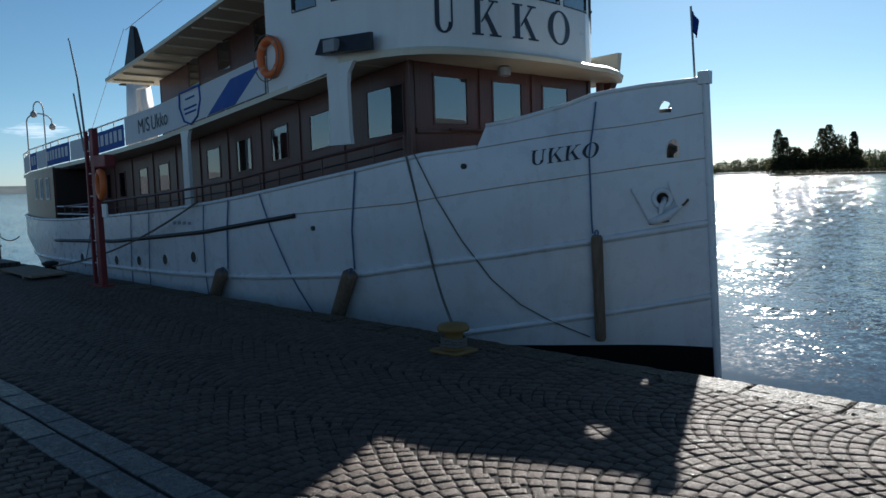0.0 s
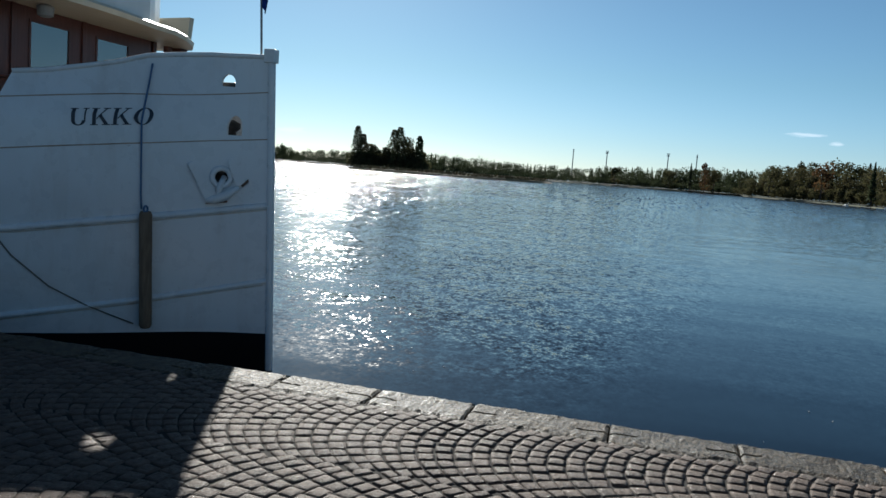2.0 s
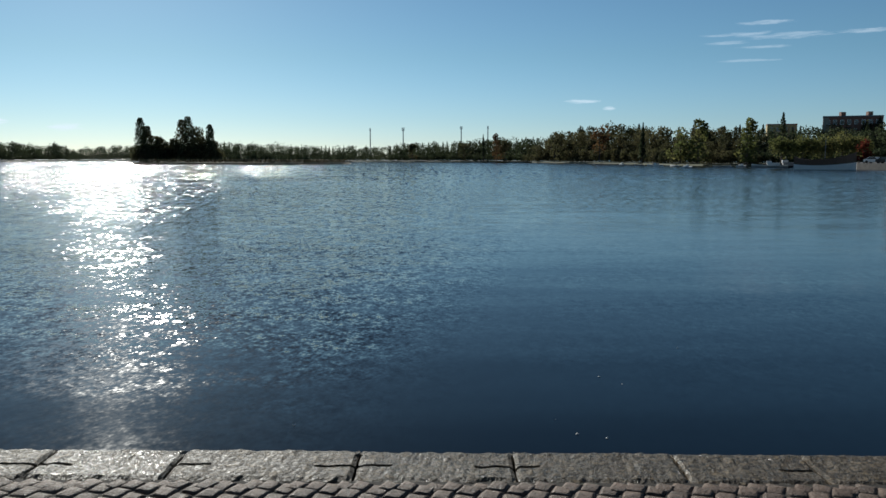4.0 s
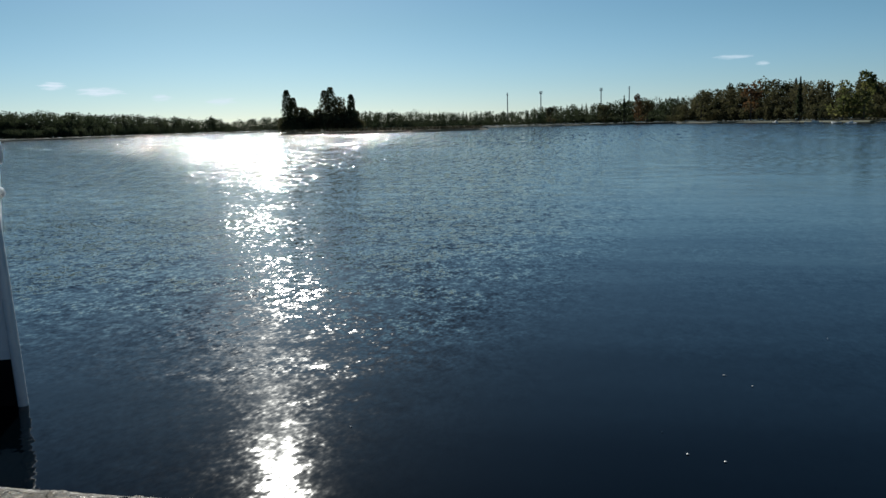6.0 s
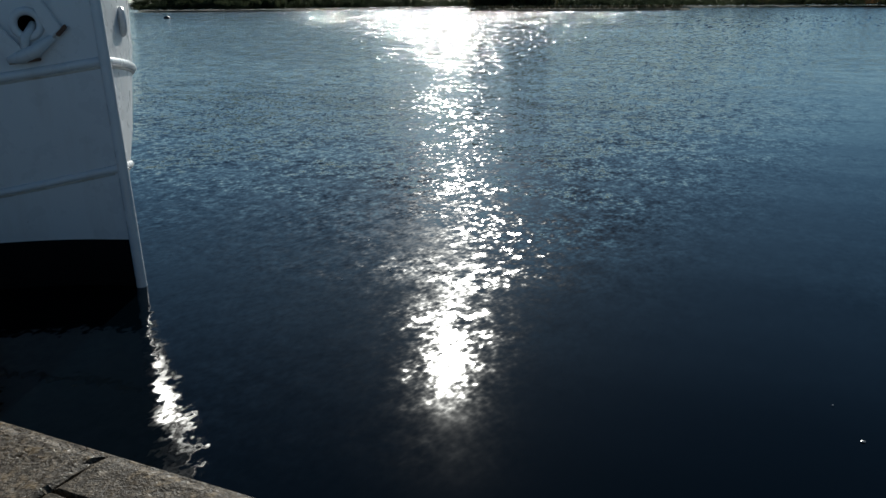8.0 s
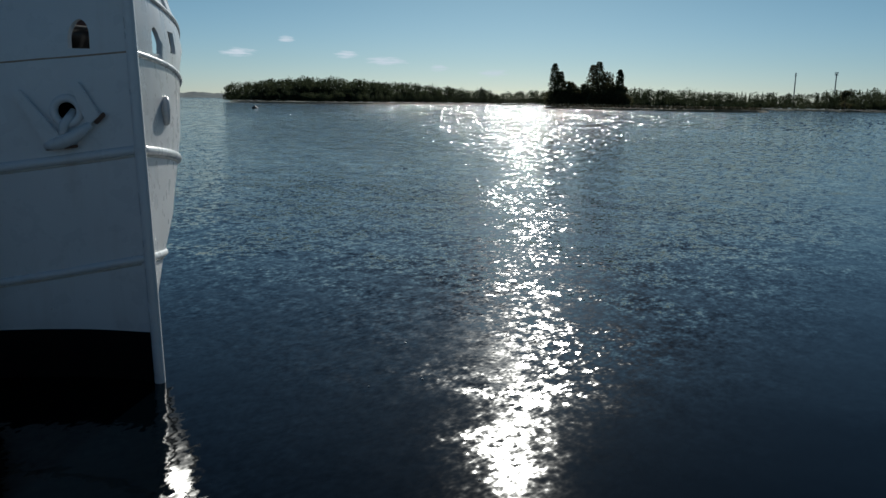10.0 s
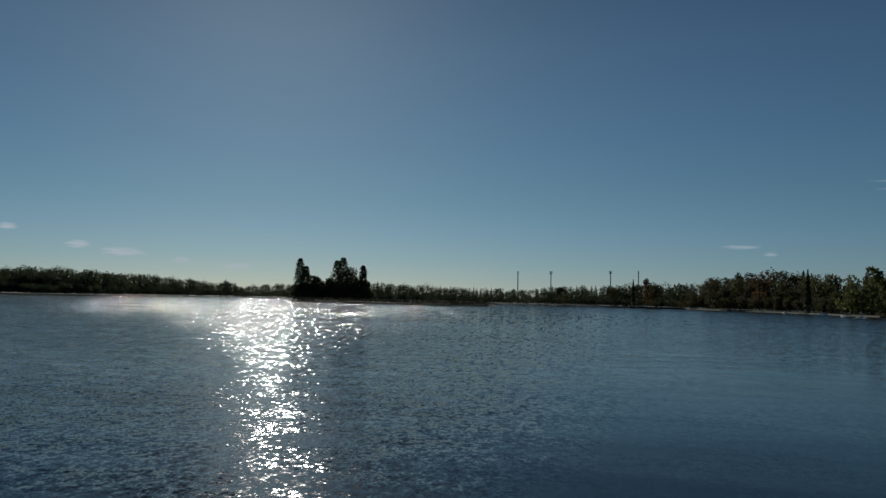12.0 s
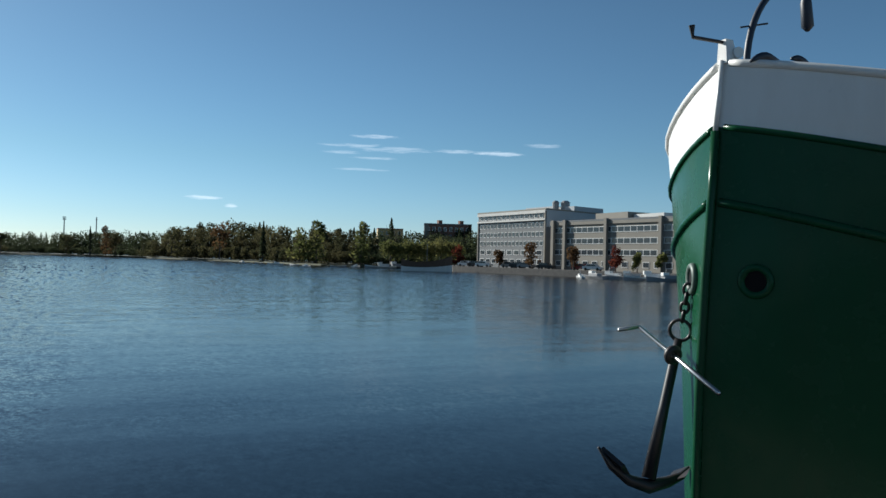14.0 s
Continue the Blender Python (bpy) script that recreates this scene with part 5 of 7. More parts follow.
def kerb_stone(x0, x1, left_slot, right_slot, seed):
    """One stone, its worn top a fine grid; a slot is a sunk groove that runs in from the joint."""
    r = random.Random(seed)
    nx, ny = 40, 10
    ybk, yfr = -0.39 + r.uniform(-0.008, 0.006), r.uniform(-0.008, 0.004)
    off = r.uniform(-0.003, 0.006)
    bm = bmesh.new()
    top = []
    sl, sr = r.uniform(0.1, 0.17), r.uniform(0.12, 0.2)
    for j in range(ny + 1):
        row = []
        for i in range(nx + 1):
            u, v = i / nx, j / ny
            x, y = lerp(u, x0, x1), lerp(v, ybk, yfr)
            yn = ybk + 0.172 if 3 <= j <= 6 else y
            edge = min(u, 1 - u) * (x1 - x0), min(v, 1 - v) * 0.39
            z = off + 0.008 * noise.noise((x * 7, yn * 7, seed)) + 0.006 * noise.noise((x * 25, yn * 25, seed)) + 0.003 * noise.noise((x * 60, yn * 60, seed))
            if min(edge) < 1e-6:
                z -= 0.012 + 0.008 * noise.noise((x * 18, y * 18, 3.0))
            if edge[0] < 1e-6:
                x += 0.006 * noise.noise((y * 14, seed, 1.0))
            if edge[1] < 1e-6:
                y += 0.008 * noise.noise((x * 9, seed, 7.0))
            if 3 <= j <= 6:
                y = ybk + (0.158, 0.162, 0.182, 0.186)[j - 3]
                if j in (4, 5) and ((left_slot and (x - x0) < sl) or (right_slot and (x1 - x) < sr)):
                    z -= 0.03
            row.append(bm.verts.new((x, y, z)))
        top.append(row)
    for r0, r1 in zip(top, top[1:]):
        for i in range(nx):
            bm.faces.new((r0[i], r0[i + 1], r1[i + 1], r1[i]))
    rim = top[0] + [row[-1] for row in top[1:]] + top[-1][-2::-1] + [row[0] for row in top[-2:0:-1]]
    low = [bm.verts.new((v.co.x, v.co.y, -0.2)) for v in rim]
    for i in range(len(rim)):
        j = (i + 1) % len(rim)
        bm.faces.new((rim[i], low[i], low[j], rim[j]))
    return bm


for k, (a, b) in enumerate(zip(JOINTS, JOINTS[1:])):
    sa_, sb_ = SLOTS.get(a, (0, k % 2)), SLOTS.get(b, (k % 2, 0))
    part("kerb_stone", kerb_stone(a + 0.006, b - 0.006, sa_[1], sb_[0], k + 11), KERB, kerb)

# light stone band set in the paving
band = thing("stone_band", "pale stone band of two rows set in the paving", "pavement", kind="structure")
bm0 = box(-0.245, 0.245, -0.095, 0.095, -0.04, 0.006, bevel=0.008)
me0 = bpy.data.meshes.new("band_slab")
bm0.to_mesh(me0), bm0.free()
me0.materials.append(SLAB)
rng = random.Random(9)
for row, y in enumerate((-4.12, -3.9)):
    for k in range(50):
        ob = new("band_slab", me0)
        ob.parent = band
        ob.location = (-17.0 + 0.505 * k + 0.2 * row, y + rng.uniform(-0.004, 0.004), rng.uniform(-0.002, 0.003))
        ob.rotation_euler = (0, 0, rng.uniform(-0.008, 0.008))

# mooring bollard
bol = thing("bollard", "worn yellow mooring bollard on a base plate at the quay edge", "bollard", (-4.22, -0.55, 0))
part("base_plate", box(-4.4, -4.04, -0.76, -0.45, 0.0, 0.03, bevel=0.01), YELLOW, bol)
part("post", lathe([(0.11, 0.025), (0.095, 0.05), (0.088, 0.15), (0.1, 0.19), (0.15, 0.205), (0.155, 0.235), (0.13, 0.265), (0.04, 0.28)], 22, (-4.22, -0.6, 0)), YELLOW, bol, "", True)
bm = bmesh.new()
for k in range(3):
    ring((-4.22, -0.6, 0.065 + 0.033 * k), (0.05 * k, 0.03, 1), 0.112, 0.017, 22, 8, bm)
solo("rope_coil", bm, ROPE_GREY, "grey mooring rope turned round the yellow bollard", "rope", smooth=True)

# red life-saving post with ladder sides
post = thing("rescue_post", "dark red steel rescue post with a lifebuoy and box", "post", (-12.66, -0.5, 0))
part("upright", box(-12.88, -12.82, -0.62, -0.56, 0, 2.62, bevel=0.008), RED_POST, post)
part("upright", box(-12.62, -12.47, -0.63, -0.53, 0, 2.66, bevel=0.012), RED_POST, post)
for k in range(13):
    part("rung", tube([(-12.85, -0.585, 0.2 + 0.19 * k), (-12.66, -0.585, 0.2 + 0.19 * k)], 0.012, 6), WHITE if k % 2 else RED_POST, post)
part("foot", box(-12.94, -12.34, -0.7, -0.47, 0, 0.03, bevel=0.006), RED_POST, post)
part("shelter_box", box(-12.39, -11.9, -0.68, -0.5, 2.0, 2.2, bevel=0.02), RED_POST, post, "dark shelter box")
part("rescue_ring", ring((-12.16, -0.66, 1.72), (0.2, 1, 0), 0.21, 0.055, 26, 10), ORANGE, post, "red lifebuoy", True)
part("lifeline_board", box(-12.2, -12.02, -0.66, -0.63, 1.18, 1.4), WHITE, post, "white board")
part("whip_pole", tube([(-12.85, -0.59, 2.3), (-13.06, -0.58, 3.54), (-13.32, -0.58, 4.25), (-13.36, -0.58, 4.23)], [0.022, 0.017, 0.012, 0.008], 6), STEEL, post, "thin leaning pole")
part("whip_pole", tube([(-12.9, -0.61, 2.3), (-13.2, -0.61, 3.3)], [0.02, 0.014], 6), STEEL, post, "thin leaning pole")

# far end of the quay: raised kerb, fence, waste bin, planks
# dark paving colour carries the shade that lies on this platform
bm = box(-24.9, -17.3, -8, -0.45, -0.02, 0.16, bevel=0.02)
solo("low_platform", bm, PAVING, "raised platform at the end of the quay, shade put into its dark colour", "platform", kind="structure")
fence = thing("fence", "dark steel pipe railing at the end of the quay", "fence", (-20, -1.5, 0.16))
fp = [(-20.0, -0.1 - 0.62 * k) for k in range(9)]
for x, y in fp:
    part("post", tube([(x, y, 0.0), (x, y, 0.66)], 0.022, 8), BLACK, fence)
for z in (0.64, 0.36):
    part("rail", tube([(-20.0, -0.05, z), (-20.0, -5.1, z)], 0.018, 8), BLACK, fence)
part("chain", tube(sag((-20, -0.1, 0.62), (-20.3, 0.45, 0.55), 0.12), 0.014, 6), BLACK, fence)
bin_ = thing("waste_bin", "dark steel waste bin with a pointed lid", "bin", (-20.5, -0.72, 0.16))
part("body", box(-20.75, -20.25, -0.98, -0.47, 0.16, 1.04, bevel=0.02), NAVY, bin_)
part("lid", hexa(bmesh.new(), [(-20.8, -1.03, 1.05), (-20.2, -1.03, 1.05), (-20.2, -0.42, 1.05), (-20.8, -0.42, 1.05)], [(-20.55, -0.77, 1.17), (-20.45, -0.77, 1.17), (-20.45, -0.67, 1.17), (-20.55, -0.67, 1.17)]), BLACK, bin_)
plank = thing("gangplank", "weathered wooden gangplank lying on the quay", "gangplank", (-15.6, -0.6, 0))
for k in range(4):
    part("board", hexa(bmesh.new(), *[[(-17.0 + 0.03 * k, -0.3 - 0.17 * k, z), (-14.7 + 0.03 * k, -0.42 - 0.17 * k, z), (-14.7 + 0.03 * k, -0.57 - 0.17 * k, z), (-17.0 + 0.03 * k, -0.45 - 0.17 * k, z)] for z in (0.05, 0.09)]), PLANK, plank)
for x in (-16.6, -15.2):
    part("batten", box(x - 0.05, x + 0.05, -1.05, -0.3, 0.0, 0.05), PLANK, plank)

# fenders and lines
for a, b, r in ((on_hull(-4.682, 0.878, 0.1), on_hull(-4.726, -0.467, 0.1), 0.07), (on_hull(-7.5, 0.42, 0.12), on_hull(-7.95, -0.22, 0.12), 0.105), (on_hull(-10.3, 0.3, 0.12), on_hull(-10.68, -0.14, 0.12), 0.1)):
    d = (b - a).normalized()
    pts = [a, a + d * 0.03] + [a.lerp(b, t) for t in (0.25, 0.5, 0.75)] + [b - d * 0.03, b]
    f = tagged(thing("fender", "rough wooden log fender hung along the white hull", "fender", tuple(b), "log fenders"))
    part("log", tube(pts, [r * 0.8, r, r * 1.02, r * 0.98, r, r, r * 0.8], 14), FENDER, f, "", True)
    part("becket", ring(a - d * 0.03, (1, 0, 0), 0.035, 0.012, 14, 6), ROPE_BLUE, f)


def rope(points, r, material, label):
    return solo("mooring_rope", tube(points, r, 8), material, label, "rope", "ropes on the ship's side", smooth=True)


def hang(xa, za, xb, zb, r=0.013, m=None, out=0.02, n=10):
    pts = [on_hull(lerp(k / n, xa, xb), lerp(k / n, za, zb), out) for k in range(n + 1)]
    return rope(pts, r, m or ROPE_BLUE, "blue fender line hanging down the white hull")


hang(-4.745, 2.523, -4.703, 0.899, 0.011, None, 0.03)
hang(-7.32, 1.78, -7.5, 0.44, 0.012)
hang(-10.08, 1.42, -10.28, 0.32, 0.012)
hang(-9.27, 1.5, -8.5, -0.25, 0.01)
hang(-10.82, 1.33, -11.02, -0.25, 0.009)
hang(-12.74, 1.2, -12.98, -0.2, 0.009)
hang(-13.49, 1.15, -13.7, -0.2, 0.009)
hang(-15.3, 1.05, -15.9, 0.05, 0.009)
hook = on_hull(-6.301, 0.498, 0.06)
rope([on_hull(-6.554, 1.94, 0.03), hook] + [hook.lerp(Vector((-4.28, -0.5, 0.16)), t) - Vector((0, 0, 0.06 * math.sin(math.pi * t))) for t in (0.25, 0.5, 0.75, 1.0)], 0.015, ROPE_GREY, "grey mooring rope from the bow to the bollard")
rope([on_hull(x, z, 0.025) for x, z in ((-6.44, 1.94), (-6.185, 1.379), (-5.934, 0.855), (-5.682, 0.348), (-5.444, 0.009), (-5.202, -0.2), (-5.016, -0.328), (-4.823, -0.444))], 0.009, ROPE_GREY, "thin dark line slanting down the white bow")
rope(sag((-10.9, 0.35, 1.38), (-15.9, -0.3, 0.12), 0.2), 0.018, ROPE_GREY, "stern mooring rope running down to the quay")
bm = lathe([(0.12, 0), (0.1, 0.12), (0.16, 0.16), (0.16, 0.2), (0.08, 0.23)], 16, (-15.95, -0.3, 0))
solo("stern_bollard", bm, BLACK, "small dark bollard near the stern", "bollard", smooth=True)
for x, y, h, dy in ((-23.3, 1.75, 1.78, 0.69), (-23.3, 2.22, 2.12, -0.27)):
    lp = thing("deck_lamp", "gooseneck lamp on the ship's after deck", "lamp", (x, y, 2.15), "after-deck lamps")
    part("pole", tube([(x, y, 2.1), (x, y, 2.1 + h - 0.25)] + [(x, y + dy * (1 - math.cos(t)) / 2, 2.1 + h - 0.25 + 0.25 * math.sin(t)) for t in (math.pi * k / 8 for k in range(1, 8))] + [(x, y + dy, 2.1 + h - 0.3)], 0.02, 6), STEEL, lp)
    part("shade", lathe([(0.03, 0.1), (0.09, 0.02), (0.09, -0.06), (0.03, -0.1)], 12, (x, y + dy, 2.1 + h - 0.36)), STEEL, lp)

# scraps floating near the quay
rng = random.Random(3)
fl = bmesh.new()
for x, y in ((-1.9, 4.2), (-1.6, 4.6), (-0.3, 3.2), (2.2, 3.4), (2.6, 2.9), (2.35, 3.0), (3.1, 4.6), (2.9, 4.9), (-2.3, 5.4), (3.7, 2.2), (4.2, 6.3)):
    r = rng.uniform(0.006, 0.013)
    c = [fl.verts.new((x + r * math.cos(t) * rng.uniform(0.6, 1.4), y + r * math.sin(t), WATER_Z + 0.006)) for t in (k * math.pi / 3 for k in range(6))]
    t_ = fl.verts.new((x, y, WATER_Z + 0.011))
    for i in range(6):
        fl.faces.new((c[i], c[(i + 1) % 6], t_))
solo("floating_leaves", fl, WHITE, "small pale leaves and scraps floating on the lake", "leaves", kind="stuff")

# ---- the green boat moored beyond ----
GY = 2.5
green = thing("green_boat", "old dark green steel boat with a white bulwark, moored bow-on", "boat", (12, GY, -1.0))
GSTEM = [(-1.6, 5.8), (0.3, 5.85), (0.92, 5.86), (1.6, 5.89), (2.14, 5.93), (2.53, 5.95), (2.96, 5.99)]
GFLARE = [(-1.6, 2.4), (0.0, 1.5), (1.0, 1.3), (2.0, 1.0), (2.6, 0.86), (3.0, 0.84)]


def g_half(x, z):
    s_ = max(0.0, x - table(z, GSTEM))
    b = 2.15 * (1 - math.exp(-s_ / table(z, GFLARE)))
    e = max(0.0, (x - 15) / 6.5)
    return b * max(0.0, 1 - min(e, 1) ** 2.4) ** 0.55


def g_top(x):
    return table(x, [(5.95, 2.96), (6.2, 2.84), (6.4, 2.75), (6.8, 2.64), (7.6, 2.5), (10, 2.2), (14, 2.0), (22, 2.1)])


gx = [0, 0.015, 0.05, 0.1, 0.17, 0.26, 0.36, 0.48, 0.62, 0.8, 1.0, 1.3, 1.7, 2.2, 2.8, 3.6, 4.6, 6, 7.5, 9, 10.5, 12, 13, 14, 14.8, 15.3, 15.6]


def g_shell(zb, zt, rows):
    bm = bmesh.new()
    for sgn in (-1, 1):
        vs = []
        for d in gx:
            lo, hi = (f(5.95 + d) if callable(f) else f for f in (zb, zt))
            col = []
            for r in range(rows + 1):
                z = lerp(r / rows, lo, hi)
                x = table(z, GSTEM) + d
                col.append(bm.verts.new((x, GY + sgn * g_half(x, z), z)))
            vs.append(col)
        for c0, c1 in zip(vs, vs[1:]):
            for r in range(rows):
                bm.faces.new((c0[r], c0[r + 1], c1[r + 1], c1[r]))
    bmesh.ops.remove_doubles(bm, verts=bm.verts, dist=0.0005)
    return bm


part("hull", g_shell(-1.5, lambda x: g_top(x) - 0.4, 14), GREEN, green, "glossy dark green hull plating", True)
part("bulwark", g_shell(lambda x: g_top(x) - 0.4, g_top, 4), WHITE, green, "white bulwark band", True)
part("stem_bar", tube([(table(z, GSTEM) - 0.01, GY, z) for z in (-1.5, -0.5, 0.3, 0.92, 1.6, 2.14, 2.53)], 0.028, 10), GREEN, green, "", True)
part("stem_cap", tube([(table(z, GSTEM) - 0.01, GY, z) for z in (2.53, 2.75, 2.97)], 0.016, 10), WHITE, green, "", True)
for sgn in (-1, 1):
    for dz, r, m, lb in ((0.0, 0.025, WHITE, "white rail cap"), (-0.4, 0.02, GREEN, "green rubbing bead"), (-0.86, 0.028, GREEN, "green guard bead")):
        pts = []
        for d in gx[1:22]:
            z = g_top(5.95 + d) + dz
            x = table(z, GSTEM) + d
            pts.append((x, GY + sgn * (g_half(x, z) + 0.006), z))
        part("bead", tube(pts, r, 8), m, green, lb, True)
    hx, hz = 6.03, 1.62
    hn = Vector((-(g_half(hx + 0.05, hz) - g_half(hx - 0.05, hz)) * 10, sgn, -sgn * (g_half(hx, hz + 0.05) - g_half(hx, hz - 0.05)) * 10))
    hn.z, hn.x = -abs(hn.z), -abs(hn.x)
    hn.normalize()
    hc = Vector((hx, GY + sgn * g_half(hx, hz), hz))
    # rim paints differ: worn pale for the sunlit side, dark for the shaded side
    part("hawse_rim", ring(hc + hn * 0.008, hn, 0.082, 0.022, 28, 10), GUARD_WORN if sgn > 0 else GREEN, green, "worn grey-green hawse pipe rim" if sgn > 0 else "dark green hawse pipe rim", True)
    # black disc in place of a hole: the dark inside is painted
    part("hawse_pipe", tube([hc - hn * 0.03, hc + hn * 0.012], 0.075, 20), BLACK_HULL, green, "black disc for the dark inside the hawse pipe")
bm = bmesh.new()
cols = []
for d in gx[2:]:
    z = g_top(5.95 + d) - 0.5
    x = 5.95 + d
    b = max(0.02, g_half(x, z) - 0.02)
    cols.append([bm.verts.new((x, GY - b, z)), bm.verts.new((x, GY + b, z))])
for c0, c1 in zip(cols, cols[1:]):
    bm.faces.new((c0[0], c0[1], c1[1], c1[0]))
part("deck", bm, DECK, green)
# stem fitting with a crank, davit, horn cleats, block
part("stem_post", hexa(bmesh.new(), [(5.98, 2.46, 2.95), (6.08, 2.46, 2.95), (6.08, 2.54, 2.95), (5.98, 2.54, 2.95)], [(5.98, 2.47, 3.1), (6.04, 2.47, 3.1), (6.04, 2.53, 3.1), (5.98, 2.53, 3.1)]), WHITE, green, "chipped white stem post")
part("crank", tube([(6.02, 2.5, 3.085), (5.74, 2.5, 3.08), (5.735, 2.5, 3.11), (5.73, 2.5, 3.15)], [0.012, 0.012, 0.012, 0.02], 8), IRON, green, "black crank handle")
part("roller", tube([(6.06, 2.44, 3.02), (6.1, 2.6, 3.02)], 0.035, 12), WHITE, green)
part("davit", tube([(6.3, 2.6, 2.5), (6.3, 2.6, 2.95)] + [(6.75 - 0.45 * math.cos(t), 2.6, 3.0 + 0.6 * math.sin(t)) for t in (math.pi / 2 * k / 12 for k in range(13))], 0.022, 14), NAVY, green, "black curved davit", True)
part("davit_bar", tube([(6.28, 2.64, 3.26), (6.44, 2.56, 3.29)], 0.006, 6), IRON, green)
part("block", tube([(6.72, 2.5, 3.62), (6.72, 2.5, 3.45), (6.74, 2.5, 3.3), (6.74, 2.5, 3.27)], [0.01, 0.036, 0.04, 0.012], 10), NAVY, green, "dark hanging block", True)
for x, w, rise in ((6.13, 0.125, (0.0, 0.02, 0.035, 0.045, 0.05, 0.048, 0.042, 0.036, 0.03)), (6.45, 0.1, (0.045, 0.052, 0.055, 0.05, 0.042, 0.03, 0.018, 0.006, -0.006))):
    base = 2.925 if x < 6.3 else 2.945
    part("horn_cleat", tube([(x + w * (k - 4) / 4, 2.3, base + h) for k, h in enumerate(rise)], [0.008, 0.015, 0.02, 0.024, 0.025, 0.023, 0.019, 0.014, 0.007], 10), NAVY, green, "dark horn cleat", True)

anchor = thing("anchor", "black iron stocked anchor hanging from a chain under the bow", "anchor", (5.85, 2.75, 0.3))
HEAD, CROWN = Vector((6.0, 2.84, 1.22)), Vector((5.72, 2.78, 0.36))
part("shank", tube([HEAD, HEAD.lerp(CROWN, 0.1), HEAD.lerp(CROWN, 0.5), CROWN], [0.026, 0.032, 0.034, 0.046], 12), IRON, anchor, "", True)
part("shackle_ring", ring(HEAD + Vector((0.012, 0.0, 0.06)), (0.8, 0.6, 0.1), 0.068, 0.012, 28, 8), IRON, anchor, "", True)
S0, S1 = Vector((5.98, 3.2, 1.27)), Vector((5.6, 2.1, 1.01))
part("stock", tube([S0 + Vector((-0.16, 0.03, -0.02)), S0 + Vector((-0.02, 0.0, 0.0)), S0, S0.lerp(S1, 0.5), S1], 0.014, 8), BARE, anchor, "bright steel stock with a bent end", True)
part("stock_eye", ring(S0.lerp(S1, 0.48), (0.1, 1, 0.2), 0.04, 0.024, 16, 8), IRON, anchor, "", True)
T0, T1 = Vector((5.4, 2.88, 0.56)), Vector((6.0, 2.72, 0.42))
arc = [T0, Vector((5.49, 2.86, 0.44)), Vector((5.6, 2.82, 0.35)), CROWN + Vector((0, 0, -0.05)), Vector((5.86, 2.76, 0.33)), Vector((5.95, 2.73, 0.37)), T1]
part("arm", tube(arc, [0.008, 0.026, 0.036, 0.046, 0.036, 0.026, 0.008], 10), IRON, anchor, "", True)
for tip, inn in ((T0, arc[2]), (T1, arc[4])):
    d = (inn - tip)
    side = Vector((-0.16, -0.9, 0.1)).normalized() * 0.075
    bm = bmesh.new()
    f = [tip + d * 0.06, tip + d * 0.55 + side, tip + d * 0.95, tip + d * 0.55 - side]
    up = Vector((0.05, 0, 0.03))
    hexa(bm, f, [p + up * 0.5 for p in f])
    part("fluke", bm, IRON, anchor)
chain_a, chain_b = HEAD + Vector((0.03, 0.0, 0.12)), Vector((6.02, GY + g_half(6.03, 1.6) + 0.03, 1.58))
pull = (chain_b - chain_a) / 4
for k in range(4):
    side = pull.normalized().cross(Vector((0.8, 0.6, 0) if k % 2 else (-0.6, 0.8, 0))).normalized() * 0.026
    c = chain_a + pull * (k + 0.5)
    turns = [2 * math.pi * n / 16 for n in range(16)]
    part("chain_link", tube([c + pull * (0.62 * math.cos(t)) + side * math.sin(t) for t in turns], 0.011, 8, None, True), IRON, anchor, "", True)

# ---- the far shores ----
def az_at(az, dist, z=0.0):
    a = radians(az)
    return Vector((2 + dist * math.sin(a), -1 + dist * math.cos(a), z))


